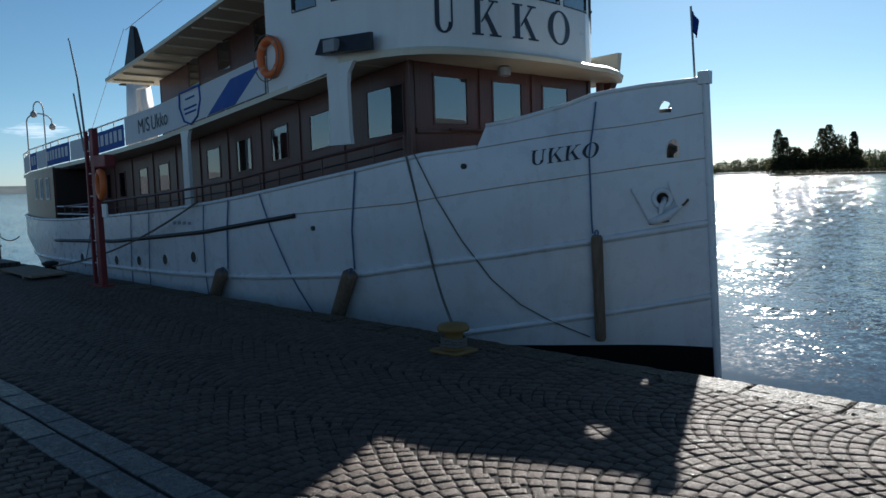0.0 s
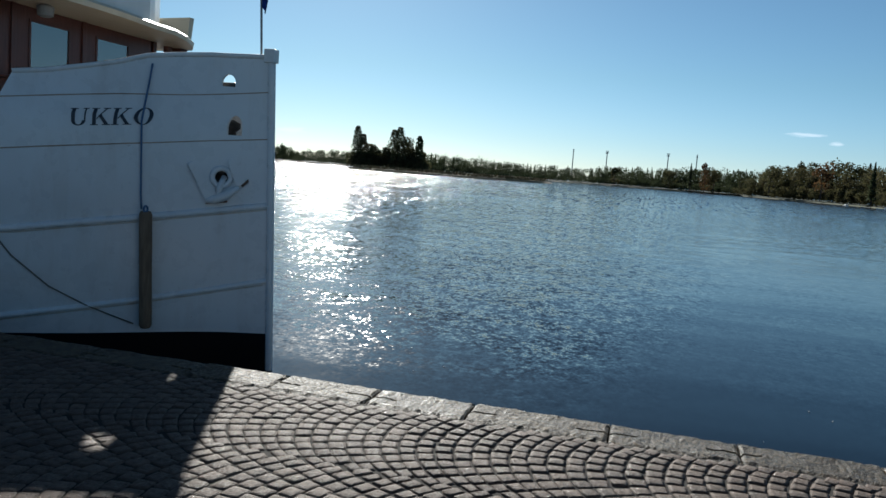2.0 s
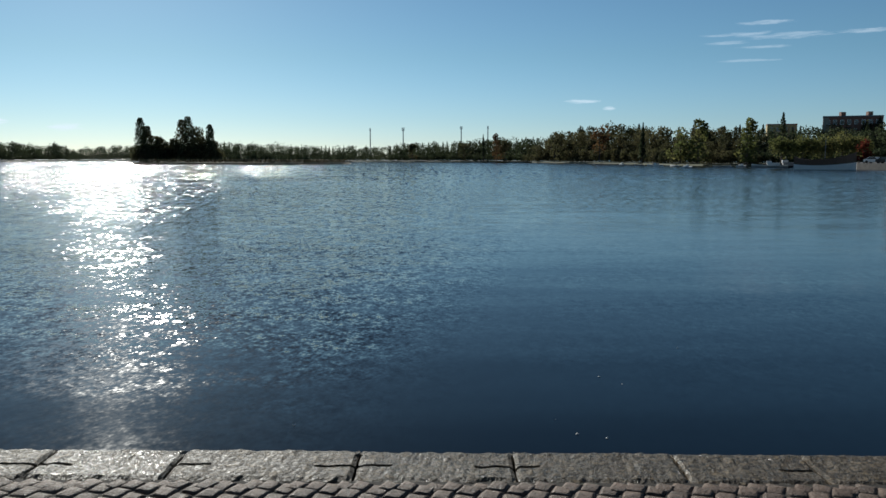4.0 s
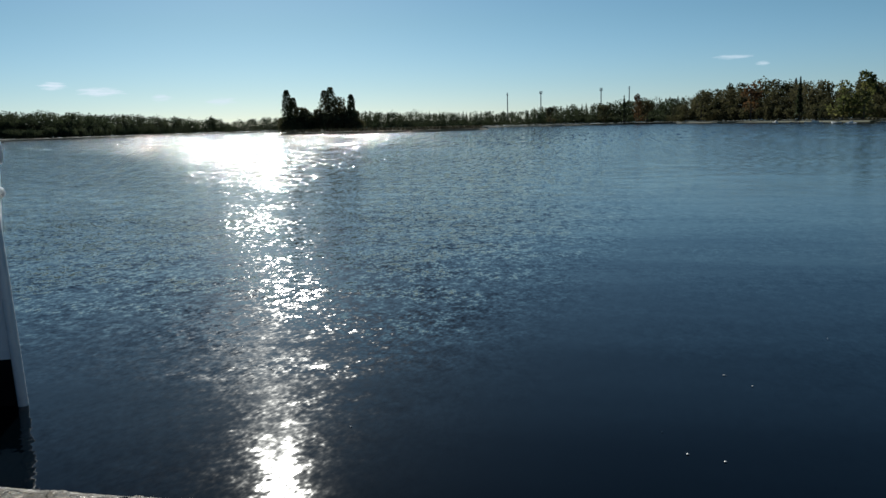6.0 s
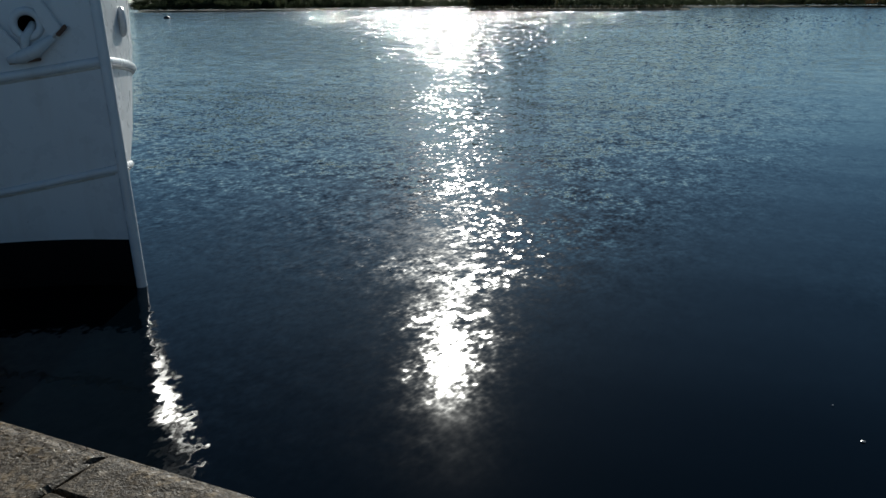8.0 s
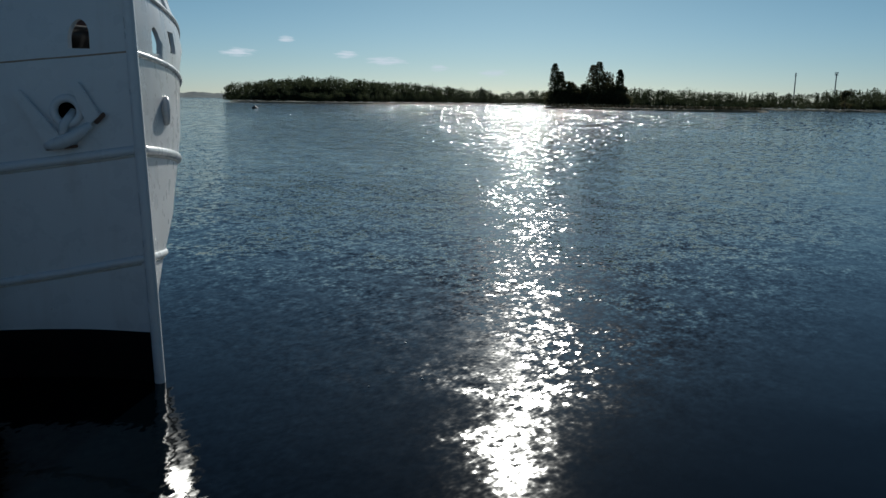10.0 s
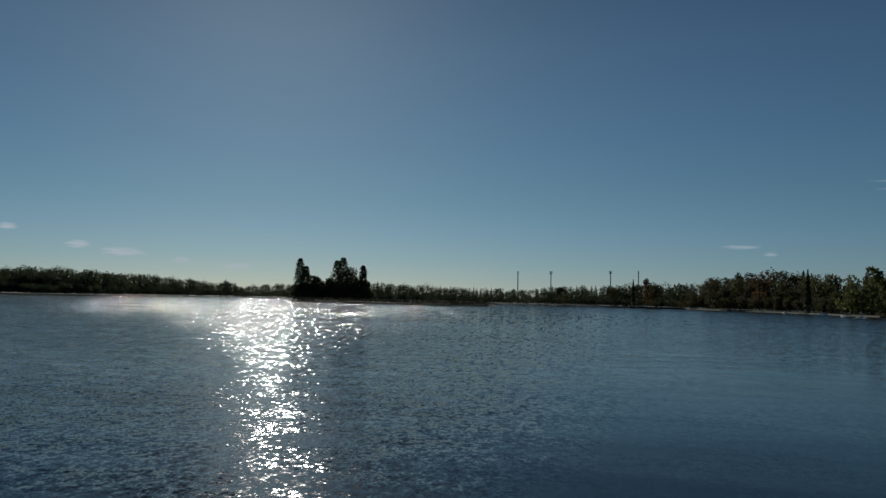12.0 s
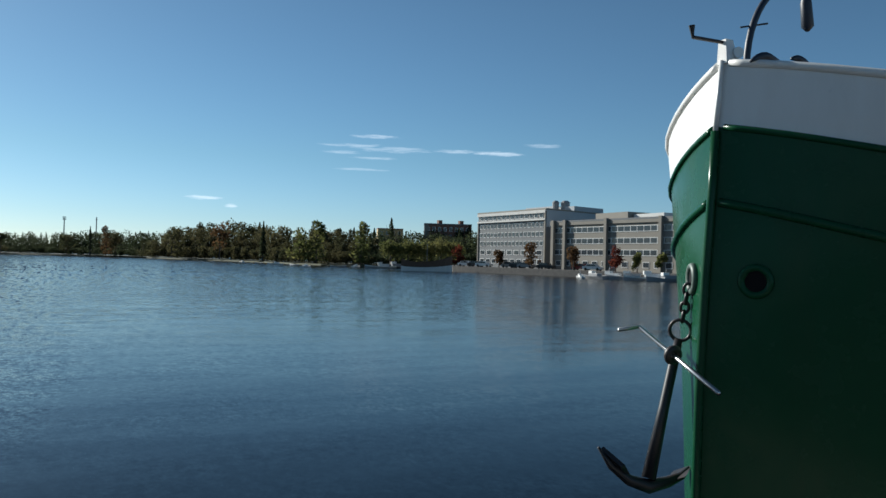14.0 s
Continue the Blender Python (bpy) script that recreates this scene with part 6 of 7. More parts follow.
class Leaves:
    """Gathers crowns of small bent leaf clumps and trunks as plain triangles."""

    def __init__(self, seed):
        self.v, self.f, self.r = [], [], random.Random(seed)

    def clump(self, c, s):
        r = self.r
        a = Vector((r.gauss(0, 1), r.gauss(0, 1), r.gauss(0, 0.6))).normalized()
        b = a.cross(Vector((r.gauss(0, 1), r.gauss(0, 1), r.gauss(0, 1)))).normalized()
        n = a.cross(b)
        i = len(self.v)
        for p in (a * s, b * s * r.uniform(0.5, 1), -a * s * r.uniform(0.6, 1), -b * s * r.uniform(0.5, 1)):
            self.v.append(tuple(c + p + n * r.uniform(-0.3, 0.3) * s))
        self.f += [(i, i + 1, i + 2), (i, i + 2, i + 3)]

    def crown(self, base, h, w, kind, n, size):
        r = self.r
        if kind == "pine":
            for k in range(n):
                t = r.random() ** 0.8
                rad = w * (1 - t) ** 0.8 * (0.35 + 0.65 * r.random()) * (0.8 + 0.2 * math.sin(t * 40))
                a = r.uniform(0, 6.283)
                self.clump(base + Vector((rad * math.cos(a), rad * math.sin(a), h * (0.12 + 0.88 * t))), size * (1.15 - 0.7 * t))
        elif kind == "oval":
            for k in range(n):
                t = r.uniform(0.06, 1)
                a = r.uniform(0, 6.283)
                edge = math.sin(math.pi * (0.12 + 0.86 * t)) ** 0.45 * (0.8 + 0.45 * noise.noise((2.2 * math.cos(a), 2.2 * math.sin(a), t * 5 + h)))
                rad = w * edge * r.random() ** 0.4
                self.clump(base + Vector((rad * math.cos(a), rad * math.sin(a), h * t)), size * r.uniform(0.6, 1.2))
        else:
            lobes = [(Vector((r.uniform(-0.6, 0.6) * w, r.uniform(-0.6, 0.6) * w, h * r.uniform(0.2, 0.86))), w * r.uniform(0.38, 0.68)) for _ in range(9 if kind == "broad" else 5)]
            lobes.append((Vector((0, 0, h * 0.8)), w * 0.5))
            if kind == "thin":
                lobes = [(Vector((r.uniform(-0.3, 0.3) * w, r.uniform(-0.3, 0.3) * w, h * t)), w * (1.05 - 0.72 * t) * r.uniform(0.75, 1.05)) for t in (0.16, 0.28, 0.4, 0.52, 0.64, 0.76, 0.88, 0.95)]
            if kind == "dome":
                lobes = [(Vector((w * 0.55 * math.cos(q), w * 0.55 * math.sin(q), h * r.uniform(0.5, 0.7))), w * 0.5) for q in (0, 1.2, 2.5, 3.7, 5)] + [(Vector((0, 0, h * 0.72)), w * 0.62)]
            for k in range(n):
                c, rad = r.choice(lobes)
                d = Vector((r.gauss(0, 1), r.gauss(0, 1), r.gauss(0, 0.85))).normalized() * rad * r.uniform(0.55, 1.05)
                p = base + c + d
                if kind == "dome" and r.random() < 0.35:
                    p.z -= r.uniform(0, 0.3) * h
                p.z = max(p.z, base.z + 0.08 * h)
                self.clump(p, size * r.uniform(0.6, 1.25))

    def made(self, name, material):
        return raw(name, self.v, self.f, material)


def trunk_mesh(h, r0, seed, limbs=4):
    rr = random.Random(seed)
    pts = [Vector((0.03 * h * noise.noise((k, seed, 0)), 0.03 * h * noise.noise((k, 5, seed)), h * k / 6)) for k in range(7)]
    bm = tube(pts, [r0 * (1 - 0.13 * k) for k in range(7)], 7)
    for k in range(limbs):
        p = pts[2 + k % 4]
        a = rr.uniform(0, 6.283)
        tube([p, p + Vector((math.cos(a) * 0.12 * h, math.sin(a) * 0.12 * h, 0.14 * h)), p + Vector((math.cos(a) * 0.2 * h, math.sin(a) * 0.2 * h, 0.3 * h))], [r0 * 0.4, r0 * 0.25, r0 * 0.08], 5, bm)
    return bm


def tree(at, h, w, kind, material, label, n=420, size=0.5, seed=1, category="tree", group=""):
    t = thing("tree", label, category, tuple(at), group)
    part("trunk", trunk_mesh(h * 0.75, h * 0.018 + 0.05, seed), BARK, t, keep=True)
    lv = Leaves(seed)
    lv.crown(Vector((0, 0, 0)), h, w, kind, n, size)
    c = lv.made("crown", material)
    c.parent = t
    return t


def land(name, inner, material, z, label, category="shore", rise=0.0):
    """A low piece of land from a closed outline in azimuth and distance, with a sloping rim."""
    bm = bmesh.new()
    pts = [az_at(a, d) for a, d in inner]
    c = sum(pts, Vector()) / len(pts)
    rim = [bm.verts.new((p.x, p.y, WATER_Z - 0.2)) for p in pts]
    mid = [bm.verts.new((*(p.lerp(c, 0.035)).xy, z)) for p in pts]
    top = [bm.verts.new((*(p.lerp(c, 0.25)).xy, z + rise)) for p in pts]
    n = len(pts)
    for a, b in ((rim, mid), (mid, top)):
        for i in range(n):
            bm.faces.new((a[i], a[(i + 1) % n], b[(i + 1) % n], b[i]))
    bm.faces.new(top)
    return solo(name, bm, material, label, category, kind="structure")


# islet with reeds and the tall trees
land("ground_islet", [(-22.9, 345), (-21, 338), (-18, 320), (-14, 300), (-10.5, 305), (-8.2, 318), (-7.6, 330), (-10, 352), (-14, 372), (-18, 392), (-21.5, 395)], BANK, -0.35, "low islet with brown reeds along the water", rise=0.4)
rd = Leaves(40)
rr = random.Random(41)
for k in range(2600):
    a = rr.uniform(-22.3, -8.2)
    d = table(a, [(-22.9, 346), (-18, 322), (-14, 302), (-10.5, 306), (-8, 322)]) + rr.uniform(1, 14)
    p = az_at(a, d, -0.4)
    rd.clump(p + Vector((0, 0, rr.uniform(0.2, 1.1))), rr.uniform(0.35, 0.8))
tagged(rd.made("reeds", BANK), "brown reed belt on the low islet", "reeds", kind="stuff")
TREES = [(-22.15, 385, 19.9, 3.2, "oval"), (-21.75, 388, 16.3, 3.6, "oval"), (-21.25, 386, 12.1, 4.4, "broad"), (-20.70, 389, 10.0, 4.0, "broad"), (-20.00, 387, 11.0, 4.2, "broad"), (-19.45, 386, 19.4, 4.0, "oval"), (-19.05, 388, 21.0, 4.2, "oval"), (-18.70, 384, 16.3, 4.6, "broad"), (-18.25, 388, 13.1, 4.2, "broad"), (-17.60, 386, 17.3, 2.7, "oval"), (-17.30, 390, 10.0, 3.4, "broad")]
for k, (a, d, h, w, kd) in enumerate(TREES):
    tree(az_at(a, d, -0.2), h, w, kd, BIRCH if k % 3 else PINE, "tall dark birch on the low islet" if kd == "oval" else "broad leafy tree on the low islet", 2000, 0.42, 50 + k, group="islet trees")


bush = Leaves(47)
rr = random.Random(48)
for k in range(64):
    a = rr.uniform(-22.5, -16.9)
    bush.crown(az_at(a, 384 + rr.uniform(-6, 8), -0.5), rr.uniform(5, 9), rr.uniform(2.6, 4), "broad", 170, 0.5)
tagged(bush.made("bushes", BIRCH), "dark undergrowth beneath the islet trees", "bushes", kind="stuff")


def forest(name, rows, label, seed, material, per=70, size=0.9, step=0.35, kinds=("pine", "broad"), vary=(0.76, 1.16)):
    """A wooded shore: rows of (azimuth, distance, tree height); one joined mass of trees with undergrowth at the water."""
    lv, rr = Leaves(seed), random.Random(seed)
    a = rows[0][0]
    while a < rows[-1][0]:
        d0, h0 = table(a, [(r[0], r[1]) for r in rows]), table(a, [(r[0], r[2]) for r in rows])
        for deep in range(4):
            d = d0 + 5 + deep * 11 + rr.uniform(-4, 4)
            h = h0 * rr.uniform(0.66, 1.1) * (1, 1, 0.85, 0.42)[3 - deep] * d / d0
            if deep == 3:
                h = h0 * rr.uniform(*vary) * d / d0
            aa = a + rr.uniform(-0.5, 0.5) * step
            kd = rr.choice(kinds) if deep else "broad"
            w = h * (0.24 if kd == "pine" else 0.34) * rr.uniform(0.8, 1.2) * (1.0 if deep else 1.7)
            base = az_at(aa, d, WATER_Z + 0.5 + deep * 0.3)
            lv.crown(base, h, w, kd, per, size * h / 12 * (1.0 if deep else 1.8))
            if deep:                                     # skirts of undergrowth close the gaps between the stems
                for _ in range(per // 4):
                    lv.clump(base + Vector((rr.uniform(-1, 1) * w * 1.3, rr.uniform(-1, 1) * w, rr.uniform(0.02, 0.4) * h)), size * h / 10)
        a += step * rr.uniform(0.6, 1.3)
    return tagged(lv.made(name, material), label, "forest", kind="stuff")


PEN = [(-45.3, 455, 8.4), (-43.5, 445, 10.6), (-40, 440, 13.0), (-36, 470, 12.5), (-33, 540, 13.0), (-30, 600, 11.8), (-28, 660, 10.1), (-27.2, 690, 12.9), (-26.3, 715, 7.8), (-25.8, 730, 5.6)]
forest("forest_headland", PEN, "dark pine forest on the headland across the lake", 61, PINE, 420, 0.4, 0.22, ("broad",), (0.93, 1.04))
FARW = [(-26.6, 700, 8.4), (-24, 690, 11.2), (-20, 640, 11.2), (-16, 600, 12.9), (-12, 560, 10.3), (-9, 520, 8.7), (-5, 500, 9.2), (-2.5, 490, 10.8), (0, 480, 11.0), (2.0, 470, 12.3), (4.2, 460, 12.1), (6.0, 440, 12.9)]
forest("forest_far_shore", FARW, "distant mixed forest along the far shore", 62, PINE, 320, 0.42, 0.22, ("broad", "broad", "pine"), (0.86, 1.08))
NEARW = [(5.5, 430, 10.3), (7.4, 405, 13.8), (9, 385, 14.4), (11.2, 350, 14.2), (13.5, 320, 13.1), (15.5, 285, 10.2), (17.8, 265, 11.5), (19.4, 258, 10.2), (21.2, 262, 11.5)]
PARKW = [(21.0, 262, 10.5), (23.0, 268, 10.5), (25.5, 262, 11.2), (28.2, 262, 12.2), (28.9, 262, 12.8)]
forest("forest_right_shore", NEARW, "mixed birches and spruces along the right-hand shore", 63, BIRCH, 700, 0.36, 0.36, ("broad", "thin", "broad", "pine"))
forest("forest_town_park", PARKW, "dark park trees behind the waterfront willows", 64, PINE, 420, 0.42, 0.36, ("broad", "broad", "pine"))
for nm, rows, m, zt in (("ground_headland", PEN, GRASS, -0.5), ("ground_far_shore", FARW, GRASS, -0.4), ("ground_right_shore", NEARW + PARKW[1:2], GRASS, -0.5)):
    land(nm, [(a, d - 3) for a, d, h in rows] + [(a, d + 160) for a, d, h in rows[::-1]], m, zt, "low wooded shore")
# taller single trees along the right shore
for k, (a, d, h, w, kd, m) in enumerate(((2.0, 455, 15.5, 2.0, "pine", PINE), (3.0, 452, 15, 4.2, "thin", AMBER), (3.6, 452, 13.5, 4.2, "broad", BIRCH), (13.4, 310, 15.5, 1.9, "pine", PINE), (16.0, 268, 12.5, 4.4, "broad", WILLOW), (17.2, 264, 13.8, 4.6, "thin", WILLOW), (22.6, 255, 15.5, 3.0, "pine", PINE), (20.4, 250, 13.2, 3.8, "thin", WILLOW), (-3.2, 488, 11.5, 3.2, "broad", BIRCH), (0.6, 480, 11.0, 4.6, "broad", BIRCH), (7.2, 402, 16.0, 5.2, "broad", BIRCH), (10.4, 360, 17.2, 4.8, "broad", AMBER))):
    tree(az_at(a, d, -0.3), h, w, kd, m, "dark spruce rising over the shore" if kd == "pine" else "leafy shore tree turning yellow-green", 700, 0.5, 80 + k, group="shore trees")
for k, (a, d, h, w) in enumerate(((22.6, 212, 7.2, 3.1), (23.9, 211, 7.4, 3.2), (25.1, 211, 7.2, 3.1), (26.3, 211, 8.0, 3.4), (27.3, 212, 7.4, 3.0))):
    tree(az_at(a, d, 0.2), h, w, "dome", WILLOW, "round-headed willow on the waterfront", 1600, 0.26, 110 + k, group="waterfront willows")

# stadium light masts
for k, (a, h, head) in enumerate(((-6.25, 22.9, 0), (-3.85, 23.3, 1), (0.4, 24.2, 1), (2.35, 24.6, 0))):
    p = az_at(a, 552, -0.5)
    m_ = thing("light_mast", "tall stadium floodlight mast above the trees", "mast", tuple(p), "stadium masts")
    part("pole", tube([(0, 0, 0), (0, 0, h - 1)], [0.45, 0.3], 8), STEEL, m_, keep=True)
    for r_ in range(3):
        part("lamp_row", box(-1.0 if head else -0.5, 1.0 if head else 0.5, -0.3, 0.3, h - 0.9 + r_ * 0.75 - 1.2, h - 0.45 + r_ * 0.75 - 1.2), STEEL, m_, keep=True)

# hills on the horizon, the haze mixed into their colour
for nm, a0, a1, d, hh in (("backdrop_hill_west", -96, -62, 2600, 34), ("backdrop_hill_point", -49.5, -43.5, 2900, 22)):
    bm = bmesh.new()
    n = 60
    lo = [bm.verts.new(az_at(lerp(k / n, a0, a1), d, WATER_Z - 1)) for k in range(n + 1)]
    hi = [bm.verts.new(az_at(lerp(k / n, a0, a1), d + 120, WATER_Z + hh * (0.45 + 0.55 * math.sin(math.pi * min(1, 0.12 + k / n))) * (0.9 + 0.2 * noise.noise((k * 0.25, a0, 0))))) for k in range(n + 1)]
    bk = [bm.verts.new(az_at(lerp(k / n, a0, a1), d + 500, WATER_Z - 1)) for k in range(n + 1)]
    for a, b in ((lo, hi), (hi, bk)):
        for k in range(n):
            bm.faces.new((a[k], a[k + 1], b[k + 1], b[k]))
    solo(nm, bm, HILL, "wooded hill on the horizon with haze put into its colour", "hill", kind="structure")
bm = lathe([(0.5, -0.3), (0.75, 0.1), (0.5, 0.4), (0.12, 0.6)], 10, tuple(az_at(-43.5, 190, WATER_Z)))
solo("channel_buoy", bm, BLACK, "small dark channel buoy floating on the lake", "buoy")

# ---- the town waterfront ----
bm = hexa(bmesh.new(), [(92, 174, -1.6), (104, 86, -1.6), (330, 250, -1.6), (150, 330, -1.6)], [(92, 174, 0.35), (104, 86, 0.35), (330, 250, 0.4), (150, 330, 0.4)])
solo("ground_waterfront", bm, ASPHALT, "asphalt waterfront street with a stone edge", "road", kind="structure")


def plaster(name, c, joint=0.75):
    s = Shade(name, 0.8)
    s.colour(s.mix(s.ramp(s.noise(0.25, 5), (0.35, 0.0), (0.7, 0.4)), c, tuple(v * joint for v in c))).bump(s.noise(6, 4), 0.2, 0.02)
    return s.m


F_GREY, F_PALE, F_WHITE, F_BROWN, F_YEL, F_RED = plaster("grey_cladding", (0.16, 0.17, 0.18)), plaster("pale_concrete", (0.25, 0.232, 0.2)), plaster("white_fascia", (0.62, 0.62, 0.6)), plaster("brown_brick", (0.2, 0.1, 0.07)), plaster("yellow_render", (0.5, 0.38, 0.18)), plaster("red_roof", (0.25, 0.08, 0.05))
F_PANEL = plaster("pale_blue_panels", (0.42, 0.45, 0.48))
W_DARK = Shade("far_window", 0.08, 0, (0.05, 0.06, 0.07)).m


class Block:
    """A building with a quadrangular plan; windows are sunk panes with frames."""

    def __init__(self, name, label, corners, z0, z1, wall, roof):
        self.c = [Vector((*p, 0)) for p in corners]
        m = sum(self.c, Vector()) / 4
        self.t = thing(name, label, "building", (m.x, m.y, z0))
        self.z0, self.z1 = z0, z1
        self.m = m
        bm = hexa(bmesh.new(), [(p.x, p.y, z0) for p in self.c], [(p.x, p.y, z1) for p in self.c])
        self.wall = part("wall", bm, wall, self.t)
        big = [m + (p - m) * 1.012 for p in self.c]
        part("roof", hexa(bmesh.new(), [(p.x, p.y, z1 + 0.01) for p in big], [(p.x, p.y, z1 + 0.4) for p in big]), roof, self.t)

    def on(self, a, b, u, off):
        p, q = self.c[a], self.c[b]
        d = (q - p).normalized()
        n = Vector((d.y, -d.x, 0))
        if n.dot(p - self.m) < 0:
            n = -n
        return p.lerp(q, u) + n * off

    def windows(self, a, b, count, sill, head, fill=0.6, u0=0.03, u1=0.97, trim=None):
        step = (u1 - u0) / count
        for k in range(count):
            x0, x1 = u0 + step * (k + 0.5 - fill / 2), u0 + step * (k + 0.5 + fill / 2)
            e = (x1 - x0) * 0.1
            fr = hexa(bmesh.new(), [(*self.on(a, b, x, o).xy, sill) for x, o in ((x0 - e, 0.01), (x1 + e, 0.01), (x1 + e, 0.07), (x0 - e, 0.07))], [(*self.on(a, b, x, o).xy, head) for x, o in ((x0 - e, 0.01), (x1 + e, 0.01), (x1 + e, 0.07), (x0 - e, 0.07))])
            w = part("window", fr, trim or WHITE, self.t)
            pn = hexa(bmesh.new(), [(*self.on(a, b, x, o).xy, sill + 0.15) for x, o in ((x0, 0.03), (x1, 0.03), (x1, 0.1), (x0, 0.1))], [(*self.on(a, b, x, o).xy, head - 0.12) for x, o in ((x0, 0.03), (x1, 0.03), (x1, 0.1), (x0, 0.1))])
            part("pane", pn, W_DARK, w)

    def band(self, a, b, z0, z1, material, out=0.15, u0=0.0, u1=1.0, name="cornice"):
        part(name, hexa(bmesh.new(), [(*self.on(a, b, u, o).xy, z0) for u, o in ((u0, 0.01), (u1, 0.01), (u1, out), (u0, out))], [(*self.on(a, b, u, o).xy, z1) for u, o in ((u0, 0.01), (u1, 0.01), (u1, out), (u0, out))]), material, self.t)


# six-storey grey office block: long facade from the far corner to the near one
R = az_at(29.0, 227)
Q = az_at(33.95, 200)
office = Block("office_building", "six-storey grey office building with rows of windows", [R.xy, Q.xy, (Q + Vector((44, 12, 0))).xy, (R + Vector((44, 12, 0))).xy], 0.3, 15.4, F_GREY, F_PALE)
for f, n in enumerate((10, 9, 17, 17, 17, 14)):
    z = 1.3 + f * 2.42
    office.windows(0, 1, n, z, z + 1.35, 0.62)
office.band(1, 2, 11.0, 15.38, F_PANEL, 0.2, 0.0, 0.9, "side_wall")
office.band(0, 1, 12.75, 13.2, F_WHITE, 0.5), office.band(0, 1, 14.6, 15.38, F_WHITE, 0.4)
office.band(0, 1, 0.3, 12.7, F_PALE, 0.25, 0.0, 0.012, "pilaster"), office.band(0, 1, 0.3, 15.0, F_PALE, 0.3, 0.985, 1.0, "pilaster")
for u0, u1, z1 in ((0.3, 0.72, 17.6), (0.75, 1.2, 17.2)):
    a, b = R.lerp(Q, u0) + Vector((12, 4, 0)), R.lerp(Q, min(u1, 0.98)) + Vector((12, 4, 0))
    part("roof_house", hexa(bmesh.new(), [(a.x, a.y, 15.8), (b.x, b.y, 15.8), (b.x + 12, b.y + 3, 15.8), (a.x + 12, a.y + 3, 15.8)], [(a.x, a.y, z1), (b.x, b.y, z1), (b.x + 12, b.y + 3, z1), (a.x + 12, a.y + 3, z1)]), F_PANEL, office.t)
for k, (a, r_) in enumerate(((34.6, 0.9), (35.3, 1.2))):
    p = az_at(a, 215)
    part("roof_vent", lathe([(r_, 16.5), (r_, 18.2), (r_ * 1.2, 18.3), (r_ * 0.6, 18.9)], 10, (p.x, p.y, 0)), STEEL, office.t)
# long pale block beside it
A, B = az_at(34.3, 188), az_at(47, 152)
long_ = Block("long_building", "long pale concrete building with ribbon windows and stair towers", [A.xy, B.xy, (B + Vector((22, 8, 0))).xy, (A + Vector((22, 8, 0))).xy], 0.3, 11.4, F_PALE, F_GREY)
for f, (n, fill) in enumerate(((16, 0.5), (26, 0.86), (26, 0.86), (26, 0.86))):
    z = 1.2 + f * 2.55
    long_.windows(0, 1, n, z, z + 1.3, fill)
for u in (0.02, 0.1, 0.36, 0.66):
    long_.band(0, 1, 0.3, 11.9, F_PALE, 0.8, u, u + 0.016, "stair_tower")
long_.band(0, 1, 10.7, 11.38, F_PALE, 0.3)
a = az_at(38.6, 190)
part("roof_house", box(a.x, a.x + 8, a.y - 6, a.y + 6, 11.8, 14.2), F_PALE, long_.t)
a = az_at(41.2, 182)
part("roof_house", box(a.x, a.x + 9, a.y - 5, a.y + 5, 11.8, 13.6), F_WHITE, long_.t)
# houses behind the trees
P = az_at(25.0, 300)
h1 = Block("brown_house", "dark brown apartment house with a pale end wall behind the trees", [P.xy, (P + Vector((17, -7, 0))).xy, (P + Vector((23, 6, 0))).xy, (P + Vector((6, 13, 0))).xy], 0, 15.6, F_BROWN, F_GREY)
for f in range(4):
    h1.windows(0, 1, 8, 4 + 3 * f, 5.6 + 3 * f, 0.45)
h1.band(0, 1, 0.5, 15.4, F_PALE, 0.2, 0.0, 0.1, "end_wall")
for u in (0.35, 0.8):
    q = h1.c[0].lerp(h1.c[1], u)
    part("chimney", box(q.x, q.x + 1.6, q.y + 2, q.y + 3.6, 15.7, 17.4), F_BROWN, h1.t)
P = az_at(21.6, 320)
h2 = Block("yellow_house", "yellow house with a red roof among the trees", [P.xy, (P + Vector((10, -3, 0))).xy, (P + Vector((13, 6, 0))).xy, (P + Vector((3, 9, 0))).xy], 0, 14.0, F_YEL, F_RED)
h2.windows(0, 1, 4, 11.6, 13.2, 0.4)

# street trees and cars along the water
for k, (a, d, h, m, lb) in enumerate(((27.6, 205, 5.6, AUTUMN, "red maple"), (30.6, 186, 4.6, AMBER, "small golden tree"), (33.0, 180, 6.6, AMBER, "rounded brown-leaved tree"), (36.0, 168, 5.6, AMBER, "rounded brown-leaved tree"), (39.0, 160, 5.4, AUTUMN, "red maple"), (40.5, 160, 4.0, WILLOW, "low green tree"), (42.2, 156, 3.8, WILLOW, "low green tree"))):
    tree(az_at(a, d, 0.35), h, h * 0.3, "broad", m, lb + " on the waterfront street", 500, 0.28, 140 + k, group="street trees")


